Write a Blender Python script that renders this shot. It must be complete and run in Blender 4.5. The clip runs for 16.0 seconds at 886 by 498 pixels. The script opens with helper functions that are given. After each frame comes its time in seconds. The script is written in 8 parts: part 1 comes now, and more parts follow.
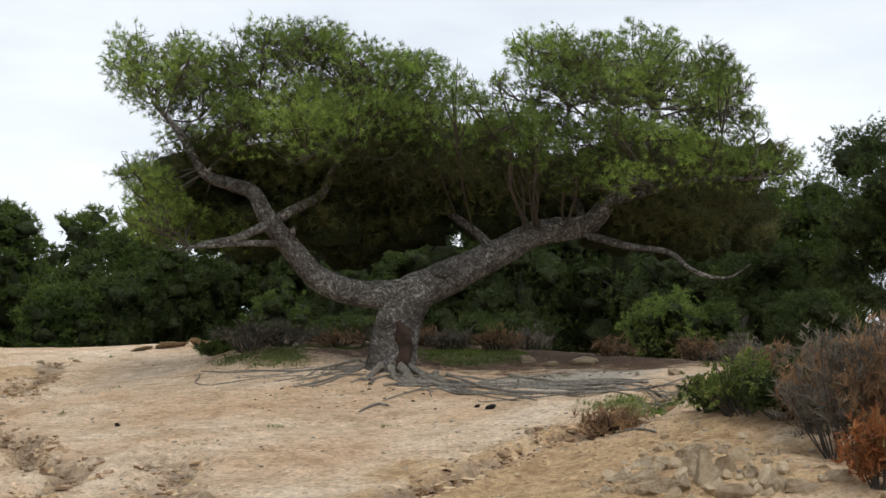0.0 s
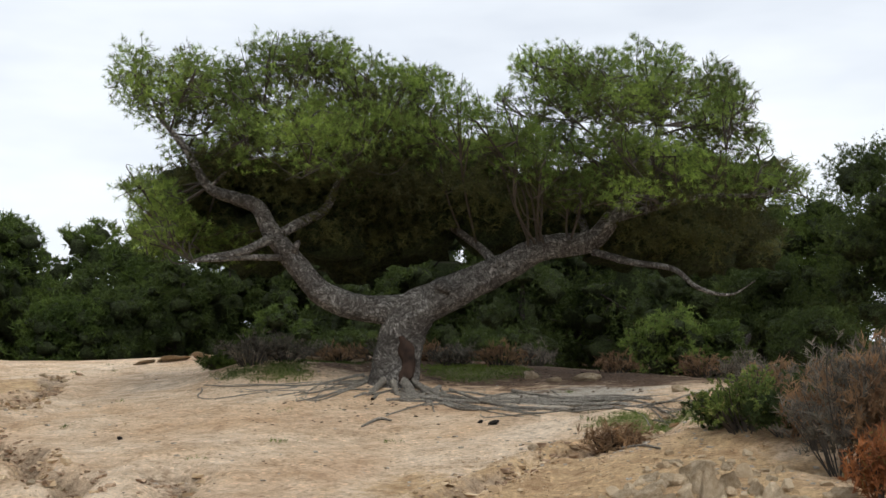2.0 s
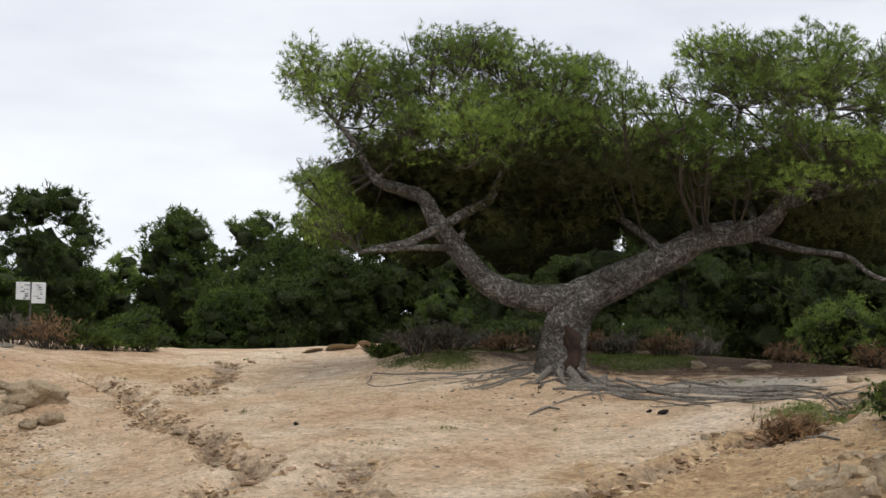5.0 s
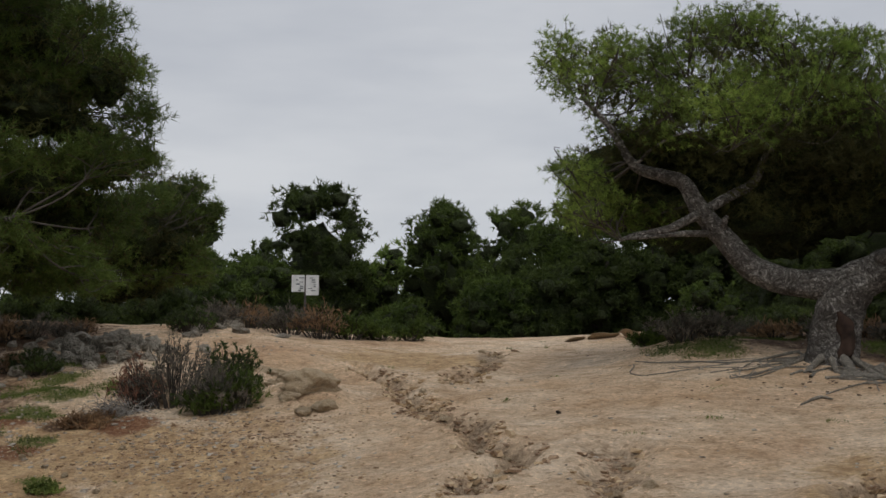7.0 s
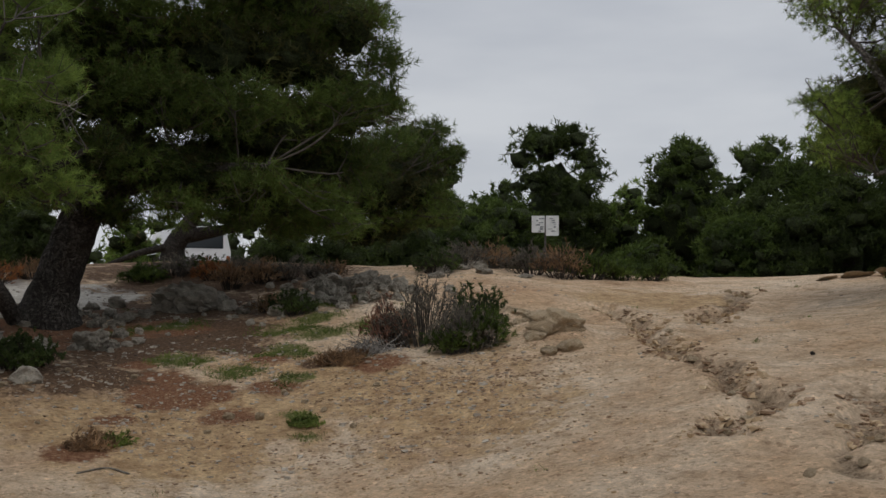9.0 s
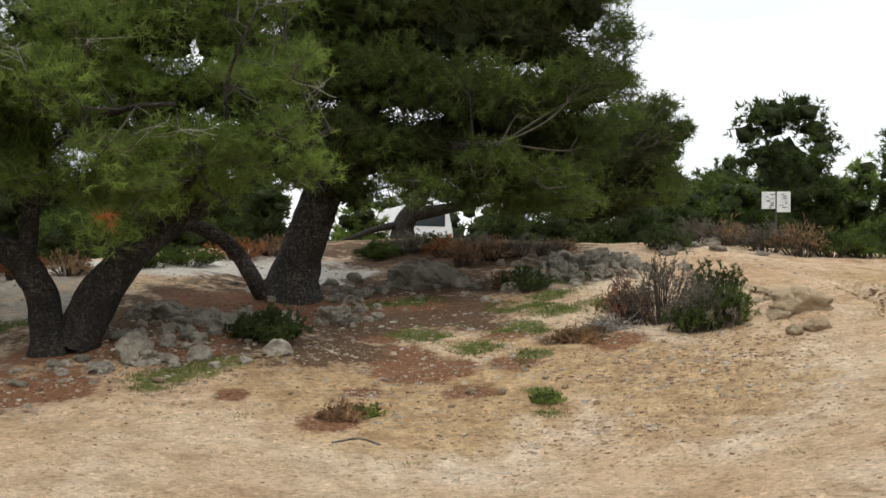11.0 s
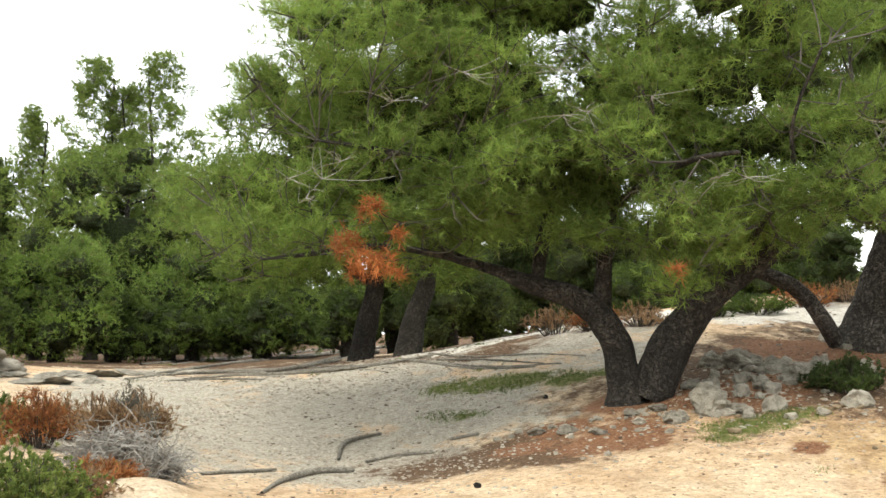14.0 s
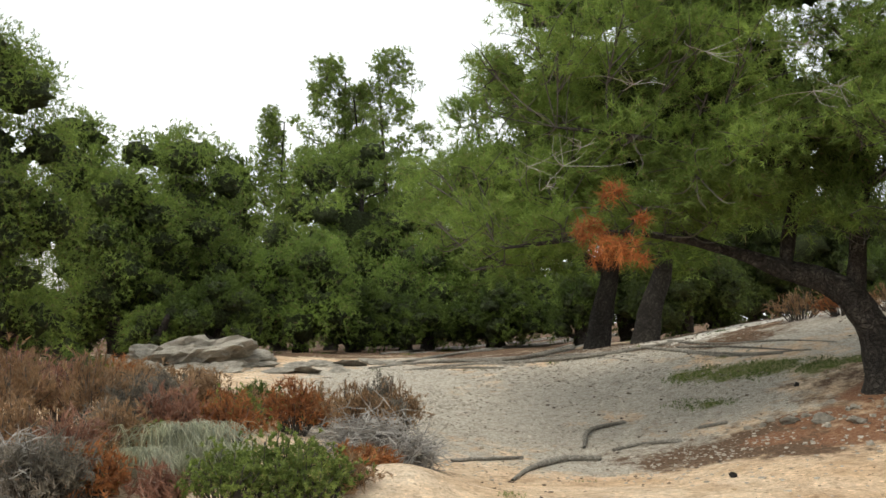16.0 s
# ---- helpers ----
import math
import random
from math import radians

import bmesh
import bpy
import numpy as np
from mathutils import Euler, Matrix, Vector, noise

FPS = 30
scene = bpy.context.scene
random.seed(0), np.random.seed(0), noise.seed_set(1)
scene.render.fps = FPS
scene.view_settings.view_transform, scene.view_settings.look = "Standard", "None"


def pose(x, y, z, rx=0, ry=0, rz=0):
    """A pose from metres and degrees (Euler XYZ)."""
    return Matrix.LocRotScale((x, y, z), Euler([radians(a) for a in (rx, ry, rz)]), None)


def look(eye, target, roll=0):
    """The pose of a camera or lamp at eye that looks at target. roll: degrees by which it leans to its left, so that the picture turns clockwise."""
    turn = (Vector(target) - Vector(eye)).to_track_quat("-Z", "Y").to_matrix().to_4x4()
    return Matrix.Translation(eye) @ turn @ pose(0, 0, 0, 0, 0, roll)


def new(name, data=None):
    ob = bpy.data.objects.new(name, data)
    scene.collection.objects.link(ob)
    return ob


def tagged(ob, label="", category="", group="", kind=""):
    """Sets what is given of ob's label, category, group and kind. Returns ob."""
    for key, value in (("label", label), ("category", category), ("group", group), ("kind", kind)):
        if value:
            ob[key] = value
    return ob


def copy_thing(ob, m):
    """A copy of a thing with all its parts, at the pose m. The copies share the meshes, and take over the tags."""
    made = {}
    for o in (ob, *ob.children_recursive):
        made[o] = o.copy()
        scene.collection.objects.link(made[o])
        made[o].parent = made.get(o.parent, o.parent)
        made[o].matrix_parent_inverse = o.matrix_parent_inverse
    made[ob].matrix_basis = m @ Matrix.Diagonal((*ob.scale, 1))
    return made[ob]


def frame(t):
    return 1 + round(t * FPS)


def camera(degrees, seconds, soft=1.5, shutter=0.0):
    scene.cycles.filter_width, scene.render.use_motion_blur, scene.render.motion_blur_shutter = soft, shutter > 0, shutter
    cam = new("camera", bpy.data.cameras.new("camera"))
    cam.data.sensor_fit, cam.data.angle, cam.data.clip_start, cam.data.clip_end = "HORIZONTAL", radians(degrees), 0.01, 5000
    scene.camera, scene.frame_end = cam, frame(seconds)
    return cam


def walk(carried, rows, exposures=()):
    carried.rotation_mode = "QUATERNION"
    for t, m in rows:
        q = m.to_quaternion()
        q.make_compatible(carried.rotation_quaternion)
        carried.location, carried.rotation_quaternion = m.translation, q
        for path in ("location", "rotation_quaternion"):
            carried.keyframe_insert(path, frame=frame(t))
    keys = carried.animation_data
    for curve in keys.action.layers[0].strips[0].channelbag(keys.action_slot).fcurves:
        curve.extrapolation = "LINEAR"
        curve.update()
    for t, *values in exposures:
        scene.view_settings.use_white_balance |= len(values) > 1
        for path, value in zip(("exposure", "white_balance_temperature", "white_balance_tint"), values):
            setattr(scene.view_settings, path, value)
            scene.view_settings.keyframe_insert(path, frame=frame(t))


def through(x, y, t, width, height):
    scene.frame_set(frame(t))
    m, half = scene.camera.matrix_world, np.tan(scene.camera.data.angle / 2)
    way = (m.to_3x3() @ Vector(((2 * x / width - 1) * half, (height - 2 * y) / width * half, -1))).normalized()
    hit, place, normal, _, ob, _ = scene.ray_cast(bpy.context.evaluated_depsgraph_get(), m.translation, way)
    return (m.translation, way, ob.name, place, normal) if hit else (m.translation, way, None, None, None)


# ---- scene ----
cam = camera(39.44, 16.0, soft=1.5, shutter=0.0)
PATH = [
    (0.0, look((-0.197, 0.450, 1.614), (-7.356, 19.009, 3.686), -0.62)),
    (0.5, look((-0.203, 0.442, 1.613), (-7.351, 18.995, 3.775), -0.61)),
    (1.0, look((-0.206, 0.443, 1.617), (-7.370, 18.981, 3.858), -0.49)),
    (1.5, look((-0.209, 0.448, 1.610), (-7.372, 18.978, 3.920), -0.33)),
    (2.0, look((-0.212, 0.452, 1.607), (-7.396, 18.972, 3.935), -0.27)),
    (2.5, look((-0.226, 0.446, 1.609), (-7.473, 18.941, 3.935), -0.17)),
    (3.0, look((-0.253, 0.436, 1.605), (-8.495, 18.514, 3.895), -0.12)),
    (3.2, look((-0.261, 0.459, 1.596), (-8.763, 18.416, 3.890), -0.02)),
    (5.5, look((-0.296, 0.333, 1.599), (-10.565, 17.374, 3.640), 0.18)),
    (6.0, look((-0.299, 0.372, 1.602), (-11.940, 16.508, 3.625), 0.50)),
    (6.5, look((-0.281, 0.377, 1.605), (-12.601, 16.004, 3.605), 0.22)),
    (7.0, look((-0.279, 0.378, 1.600), (-13.210, 15.507, 3.572), 0.17)),
    (7.5, look((-0.273, 0.384, 1.599), (-14.138, 14.664, 3.559), -0.12)),
    (8.0, look((-0.298, 0.397, 1.598), (-14.898, 13.923, 3.574), 0.61)),
    (8.5, look((-0.322, 0.358, 1.584), (-15.555, 13.240, 2.996), -0.02)),
    (8.7, look((-0.319, 0.343, 1.594), (-15.710, 13.058, 2.796), 0.01)),
    (10.8, look((-0.396, 0.185, 1.598), (-17.736, 10.131, 2.221), 0.68)),
    (11.0, look((-0.441, 0.149, 1.587), (-17.989, 9.725, 2.205), 0.56)),
    (11.4, look((-0.461, 0.140, 1.586), (-18.576, 8.595, 2.192), -0.07)),
    (11.5, look((-0.461, 0.141, 1.575), (-18.798, 8.102, 2.190), 0.17)),
    (12.0, look((-0.464, 0.149, 1.599), (-19.350, 6.661, 2.554), 0.39)),
    (12.5, look((-0.490, 0.156, 1.584), (-19.815, 5.205, 2.612), -0.09)),
    (13.0, look((-0.498, 0.153, 1.615), (-20.094, 3.964, 2.833), 0.44)),
    (13.5, look((-0.512, 0.139, 1.601), (-20.327, 2.488, 2.961), 0.34)),
    (14.0, look((-0.496, 0.120, 1.602), (-20.424, 1.126, 2.966), -0.27)),
    (14.5, look((-0.507, 0.074, 1.603), (-20.464, 0.341, 2.890), -0.41)),
    (15.0, look((-0.510, 0.044, 1.605), (-20.451, -0.858, 2.838), -0.15)),
    (15.5, look((-0.503, -0.008, 1.603), (-20.383, -1.818, 2.832), -0.60)),
    (16.0, look((-0.530, -0.055, 1.592), (-20.327, -2.618, 2.818), -0.91)),
]
walk(cam, PATH, exposures=[(0, 0.35, 6500, 8), (3, 0.34, 6500, 8), (5.5, 0.2, 6600, 10), (6.5, -0.17, 6600, 10), (7, -0.43, 6600, 10), (8.5, -0.6, 6500, 10), (11, 0.47, 6800, 7), (12.5, 1.02, 6900, 3), (13.5, 1.48, 7000, 3), (14.5, 1.36, 7000, 4), (16, 0.9, 6900, 5)])

# ---- world: an overcast sky, brightest overhead, with a soft veiled sun ----
world = bpy.data.worlds.new("overcast_sky")
scene.world = world
world.use_nodes = True
wt = world.node_tree
wt.nodes.clear()


def wnode(kind, **inputs):
    n = wt.nodes.new(kind)
    for key, value in inputs.items():
        n.inputs[key.replace("_", " ")].default_value = value
    return n


sky = wt.nodes.new("ShaderNodeTexSky")
sky.sky_type, sky.sun_disc = "NISHITA", False
sky.sun_elevation, sky.sun_rotation = radians(48), radians(150)
w_coord = wt.nodes.new("ShaderNodeTexCoord")
w_map = wt.nodes.new("ShaderNodeMapping")
w_map.inputs["Scale"].default_value = (1.2, 1.2, 4.5)
w_noise = wnode("ShaderNodeTexNoise", Scale=1.6, Detail=5.0, Roughness=0.55)
w_ramp = wt.nodes.new("ShaderNodeValToRGB")
w_ramp.color_ramp.elements[0].position, w_ramp.color_ramp.elements[0].color = 0.32, (0.66, 0.70, 0.78, 1)
w_ramp.color_ramp.elements[1].position, w_ramp.color_ramp.elements[1].color = 0.62, (0.90, 0.93, 0.98, 1)
w_skyscale = wt.nodes.new("ShaderNodeMix")
w_skyscale.data_type, w_skyscale.blend_type = "RGBA", "MULTIPLY"
w_skyscale.inputs["Factor"].default_value = 1.0
w_skyscale.inputs["B"].default_value = (0.1, 0.1, 0.1, 1)
w_mix = wt.nodes.new("ShaderNodeMix")
w_mix.data_type = "RGBA"
w_mix.inputs["Factor"].default_value = 0.92
w_bg = wnode("ShaderNodeBackground", Strength=0.95)
w_out = wt.nodes.new("ShaderNodeOutputWorld")
for a, b in ((w_coord.outputs["Generated"], w_map.inputs["Vector"]), (w_map.outputs[0], w_noise.inputs["Vector"]),
             (w_noise.outputs["Fac"], w_ramp.inputs["Fac"]), (sky.outputs[0], w_skyscale.inputs["A"]),
             (w_skyscale.outputs["Result"], w_mix.inputs["A"]), (w_ramp.outputs["Color"], w_mix.inputs["B"]),
             (w_mix.outputs["Result"], w_bg.inputs["Color"]), (w_bg.outputs[0], w_out.inputs["Surface"])):
    wt.links.new(a, b)
sun_data = bpy.data.lights.new("sun", "SUN")
sun_data.energy, sun_data.angle, sun_data.color = 1.1, radians(25), (1.0, 0.96, 0.9)
sun = new("sun", sun_data)
sun.matrix_world = look((10, -6, 30), (-4, 6, 0))

# ---- small tools ----
RNG = np.random.default_rng(7)


def hash2(ix, iy, seed):
    h = (ix.astype(np.int64) * 374761393 + iy.astype(np.int64) * 668265263 + seed * 1442695041) & 0x7FFFFFFF
    h = ((h ^ (h >> 13)) * 1274126177) & 0x7FFFFFFF
    return ((h ^ (h >> 16)) & 0xFFFFFF) / 0xFFFFFF


def value_noise(x, y, seed=0):
    ix, iy = np.floor(x), np.floor(y)
    fx, fy = x - ix, y - iy
    fx, fy = fx * fx * (3 - 2 * fx), fy * fy * (3 - 2 * fy)
    a, b = hash2(ix, iy, seed), hash2(ix + 1, iy, seed)
    c, d = hash2(ix, iy + 1, seed), hash2(ix + 1, iy + 1, seed)
    return (a + (b - a) * fx) * (1 - fy) + (c + (d - c) * fx) * fy


def fbm(x, y, scale, octaves=4, seed=0):
    """Noise between -1 and 1 whose largest waves are about scale metres long."""
    total, amp, norm = 0.0, 1.0, 0.0
    for o in range(octaves):
        k = 2.0**o / scale
        total = total + amp * (2 * value_noise(x * k + 17.3 * o, y * k - 9.1 * o, seed + o) - 1)
        norm += amp
        amp *= 0.5
    return total / norm


def polar(azimuth, distance):
    """A place on the plan: degrees to the left of +y, metres from the middle of the viewpoint."""
    return -distance * math.sin(radians(azimuth)), distance * math.cos(radians(azimuth))


def mesh_from(name, verts, faces):
    me = bpy.data.meshes.new(name)
    me.from_pydata([tuple(v) for v in verts], [], [tuple(f) for f in faces])
    me.update()
    return me


def smooth(me):
    me.polygons.foreach_set("use_smooth", np.ones(len(me.polygons), dtype=bool))
    return me


def part(name, me, material, parent, label="", kind=""):
    """Links a mesh as one part under a thing."""
    if isinstance(me, bmesh.types.BMesh):
        bm, me = me, bpy.data.meshes.new(name)
        bm.to_mesh(me)
        bm.free()
    if material is not None:
        me.materials.append(material)
    ob = new(name, me)
    ob.parent = parent
    return tagged(ob, label=label, kind=kind)


def triangles(name, tri):
    """A mesh from an array of loose triangles, n x 3 x 3."""
    n = len(tri)
    me = bpy.data.meshes.new(name)
    me.vertices.add(3 * n)
    me.vertices.foreach_set("co", tri.astype(np.float32).ravel())
    me.loops.add(3 * n)
    me.loops.foreach_set("vertex_index", np.arange(3 * n, dtype=np.int32))
    me.polygons.add(n)
    me.polygons.foreach_set("loop_start", np.arange(0, 3 * n, 3, dtype=np.int32))
    me.update()
    return me


def unit(v):
    return v / (np.linalg.norm(v, axis=-1, keepdims=True) + 1e-9)


def curve_points(points, steps):
    """A smooth line through rows of numbers (Catmull-Rom)."""
    p = np.asarray(points, float)
    p = np.vstack([2 * p[0] - p[1], p, 2 * p[-1] - p[-2]])
    out = []
    for i in range(1, len(p) - 2):
        for u in np.arange(steps) / steps:
            a, b, c, d = p[i - 1 : i + 3]
            out.append(0.5 * (2 * b + (c - a) * u + (2 * a - 5 * b + 4 * c - d) * u * u + (3 * b - a - 3 * c + d) * u**3))
    out.append(p[-2])
    return np.array(out)


def tube(points, radii, sides=8, rough=0.0, seed=0):
    """Vertices and faces of a tapered limb along a line; rough: how far its skin swells and sinks, of its radius."""
    p, r = np.asarray(points, float), np.asarray(radii, float)
    t = unit(np.gradient(p, axis=0))
    ref = np.array([0.0, 1.0, 0.0]) if abs(t[:, 1]).max() < 0.9 else np.array([1.0, 0.0, 0.0])
    u = unit(np.cross(t, ref))
    v = np.cross(t, u)
    ang = np.arange(sides) * 2 * np.pi / sides
    ring = np.cos(ang)[None, :, None] * u[:, None] + np.sin(ang)[None, :, None] * v[:, None]
    along = np.concatenate([[0], np.cumsum(np.linalg.norm(np.diff(p, axis=0), axis=1))])
    swell = 1.0
    if rough:
        s = along[:, None] + 0 * ang[None]
        swell = 1 + rough * (fbm(np.cos(ang)[None] * 2.2 + 40 + 0 * s, s * 3.0 + np.sin(ang)[None] * 2.2, 1.0, 3, seed)
                             + 0.5 * fbm(ang[None] * 5 + 0 * s, s * 6, 1.0, 2, seed + 9))
        swell = swell[..., None]
    verts = (p[:, None] + ring * r[:, None, None] * swell).reshape(-1, 3)
    n = len(p)
    faces = []
    for i in range(n - 1):
        for j in range(sides):
            k = (j + 1) % sides
            faces.append((i * sides + j, i * sides + k, (i + 1) * sides + k, (i + 1) * sides + j))
    verts = np.vstack([verts, p[-1] + t[-1] * r[-1]])
    faces += [((n - 1) * sides + j, (n - 1) * sides + (j + 1) % sides, n * sides) for j in range(sides)]
    return verts, faces


def joined(pieces):
    """One list of vertices and faces from several."""
    verts, faces, base = [], [], 0
    for v, f in pieces:
        verts.append(v)
        faces += [tuple(i + base for i in face) for face in f]
        base += len(v)
    return np.vstack(verts), faces


# ---- materials ----
def material(name, roughness=0.9):
    m = bpy.data.materials.new(name)
    m.use_nodes = True
    nt = m.node_tree
    b = nt.nodes["Principled BSDF"]
    b.inputs["Roughness"].default_value = roughness
    b.inputs["Specular IOR Level"].default_value = 0.25
    return m, nt, b


def tex_noise(nt, scale, detail=4.0, rough=0.6, vector=None, coord="Object"):
    n = nt.nodes.new("ShaderNodeTexNoise")
    n.inputs["Scale"].default_value, n.inputs["Detail"].default_value, n.inputs["Roughness"].default_value = scale, detail, rough
    if vector is None:
        c = nt.nodes.get("coords") or nt.nodes.new("ShaderNodeTexCoord")
        c.name = "coords"
        vector = c.outputs[coord]
    nt.links.new(vector, n.inputs["Vector"])
    return n.outputs["Fac"]


def ramp(nt, fac, stops):
    r = nt.nodes.new("ShaderNodeValToRGB")
    while len(r.color_ramp.elements) < len(stops):
        r.color_ramp.elements.new(0.5)
    for e, (pos, col) in zip(r.color_ramp.elements, stops):
        e.position, e.color = pos, (*col, 1) if len(col) == 3 else col
    nt.links.new(fac, r.inputs["Fac"])
    return r.outputs["Color"]


def mix(nt, fac, a, b, blend="MIX"):
    n = nt.nodes.new("ShaderNodeMix")
    n.data_type, n.blend_type = "RGBA", blend
    for sock, value in ((n.inputs["Factor"], fac), (n.inputs["A"], a), (n.inputs["B"], b)):
        if hasattr(value, "is_output"):
            nt.links.new(value, sock)
        else:
            sock.default_value = value if isinstance(value, (int, float)) else (*value, 1)
    return n.outputs["Result"]


def arith(nt, op, a, b=0.0):
    n = nt.nodes.new("ShaderNodeMath")
    n.operation = op
    for sock, value in zip(n.inputs, (a, b)):
        if hasattr(value, "is_output"):
            nt.links.new(value, sock)
        else:
            sock.default_value = value
    return n.outputs[0]


def bump(nt, bsdf, height, strength, distance):
    n = nt.nodes.new("ShaderNodeBump")
    n.inputs["Strength"].default_value, n.inputs["Distance"].default_value = strength, distance
    nt.links.new(height, n.inputs["Height"])
    nt.links.new(n.outputs[0], bsdf.inputs["Normal"])


def bark_material(name, dark, pale, plates=9.0, flake=0.5):
    """Pine bark: rough plates split by dark cracks, with pale flakes where the skin has scaled off. flake: how much of it is pale."""
    m, nt, b = material(name, 0.95)
    c = nt.nodes.new("ShaderNodeTexCoord")
    c.name = "coords"
    warp = nt.nodes.new("ShaderNodeTexNoise")
    warp.inputs["Scale"].default_value, warp.inputs["Detail"].default_value = 5.0, 3.0
    nt.links.new(c.outputs["Object"], warp.inputs["Vector"])
    jig = nt.nodes.new("ShaderNodeMix")
    jig.data_type, jig.blend_type = "RGBA", "ADD"
    jig.inputs["Factor"].default_value = 0.22
    nt.links.new(c.outputs["Object"], jig.inputs["A"])
    nt.links.new(warp.outputs["Color"], jig.inputs["B"])
    v = nt.nodes.new("ShaderNodeTexVoronoi")
    v.feature = "DISTANCE_TO_EDGE"
    v.inputs["Scale"].default_value = plates
    nt.links.new(jig.outputs["Result"], v.inputs["Vector"])
    plate = ramp(nt, v.outputs["Distance"], [(0.0, (0.25, 0.25, 0.25)), (0.10, (1, 1, 1))])
    grain = tex_noise(nt, 24, 7, 0.8, jig.outputs["Result"])
    patch = tex_noise(nt, 3.0, 3, 0.6)
    lift = arith(nt, "ADD", grain, arith(nt, "MULTIPLY", arith(nt, "SUBTRACT", patch, 0.5), 0.35))
    mid = tuple(0.6 * d + 0.4 * p for d, p in zip(dark, pale))
    flakes = ramp(nt, lift, [(0.42, dark), (0.56 - 0.1 * flake, mid), (0.62 - 0.1 * flake, pale)])
    col = mix(nt, plate, tuple(0.45 * x for x in dark), flakes)
    nt.links.new(col, b.inputs["Base Color"])
    bump(nt, b, arith(nt, "ADD", plate, arith(nt, "MULTIPLY", grain, 0.8)), 1.0, 0.025)
    return m


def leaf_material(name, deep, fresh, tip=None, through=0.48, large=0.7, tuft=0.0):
    """Needles or leaves: colour that drifts over the crown and from blade to blade, and lets some light through.
    Noise in the colour also stands in for shaded pockets; tuft: scale of the finer pockets and lit tufts, 0 for none.
    """
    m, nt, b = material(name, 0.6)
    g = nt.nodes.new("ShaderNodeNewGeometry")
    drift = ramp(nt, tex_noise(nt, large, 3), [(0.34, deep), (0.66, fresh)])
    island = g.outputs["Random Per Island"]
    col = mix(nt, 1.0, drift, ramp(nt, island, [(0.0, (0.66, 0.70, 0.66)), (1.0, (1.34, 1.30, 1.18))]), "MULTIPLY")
    # dark pockets of shade within the foliage, painted as noise
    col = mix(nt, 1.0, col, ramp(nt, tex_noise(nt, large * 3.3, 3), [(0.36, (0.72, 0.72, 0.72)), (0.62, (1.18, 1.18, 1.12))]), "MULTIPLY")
    if tuft:
        # finer noise paints bright tufts against shaded gaps
        col = mix(nt, 1.0, col, ramp(nt, tex_noise(nt, tuft, 3, 0.6), [(0.40, (0.62, 0.62, 0.60)), (0.60, (1.42, 1.42, 1.36))]), "MULTIPLY")
    if tip:
        col = mix(nt, ramp(nt, island, [(0.955, (0, 0, 0)), (0.965, (1, 1, 1))]), col, tip)
    nt.links.new(col, b.inputs["Base Color"])
    t = nt.nodes.new("ShaderNodeBsdfTranslucent")
    nt.links.new(col, t.inputs["Color"])
    s = nt.nodes.new("ShaderNodeMixShader")
    s.inputs[0].default_value = through
    nt.links.new(b.outputs[0], s.inputs[1])
    nt.links.new(t.outputs[0], s.inputs[2])
    nt.links.new(s.outputs[0], nt.nodes["Material Output"].inputs["Surface"])
    return m


def twig_material(name, low, high):
    m, nt, b = material(name, 0.9)
    nt.links.new(ramp(nt, tex_noise(nt, 6, 4), [(0.3, low), (0.7, high)]), b.inputs["Base Color"])
    return m


def rock_material(name, dark, pale, lichen):
    m, nt, b = material(name, 0.92)
    big, fine = tex_noise(nt, 3.6, 8, 0.72), tex_noise(nt, 26, 7, 0.78)
    col = ramp(nt, big, [(0.3, dark), (0.62, pale)])
    col = mix(nt, ramp(nt, fine, [(0.55, (0, 0, 0)), (0.66, (1, 1, 1))]), col, lichen)
    nt.links.new(col, b.inputs["Base Color"])
    bump(nt, b, arith(nt, "ADD", big, arith(nt, "MULTIPLY", fine, 0.6)), 1.0, 0.05)
    return m


BARK = bark_material("bark", (0.075, 0.066, 0.058), (0.40, 0.38, 0.35), 34.0, 0.15)
BARK_DARK = bark_material("bark_dark", (0.028, 0.024, 0.021), (0.095, 0.082, 0.070), 26.0, 0.2)
BARK_MID = bark_material("bark_mid", (0.040, 0.034, 0.030), (0.19, 0.17, 0.148), 22.0, 0.2)
TWIG = twig_material("twig", (0.040, 0.034, 0.029), (0.10, 0.088, 0.076))
ROTTEN = twig_material("rotten_wood", (0.015, 0.010, 0.008), (0.07, 0.042, 0.03))
TWIG_PALE = twig_material("twig_pale", (0.17, 0.155, 0.14), (0.36, 0.34, 0.31))
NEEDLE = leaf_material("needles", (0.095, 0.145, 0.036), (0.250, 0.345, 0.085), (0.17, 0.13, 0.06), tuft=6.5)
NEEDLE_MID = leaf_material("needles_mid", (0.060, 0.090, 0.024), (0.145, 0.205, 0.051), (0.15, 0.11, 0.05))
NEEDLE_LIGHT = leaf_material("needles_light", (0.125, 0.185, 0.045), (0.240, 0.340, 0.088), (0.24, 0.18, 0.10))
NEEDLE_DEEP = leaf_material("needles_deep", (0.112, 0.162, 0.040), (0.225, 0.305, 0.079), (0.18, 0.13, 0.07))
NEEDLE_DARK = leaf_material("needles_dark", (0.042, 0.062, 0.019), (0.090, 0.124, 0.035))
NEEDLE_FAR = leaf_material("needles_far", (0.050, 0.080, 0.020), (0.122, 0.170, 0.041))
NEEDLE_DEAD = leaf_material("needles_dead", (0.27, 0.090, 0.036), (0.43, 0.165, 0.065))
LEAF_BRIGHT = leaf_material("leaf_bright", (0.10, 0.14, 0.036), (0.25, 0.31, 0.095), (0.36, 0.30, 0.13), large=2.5)
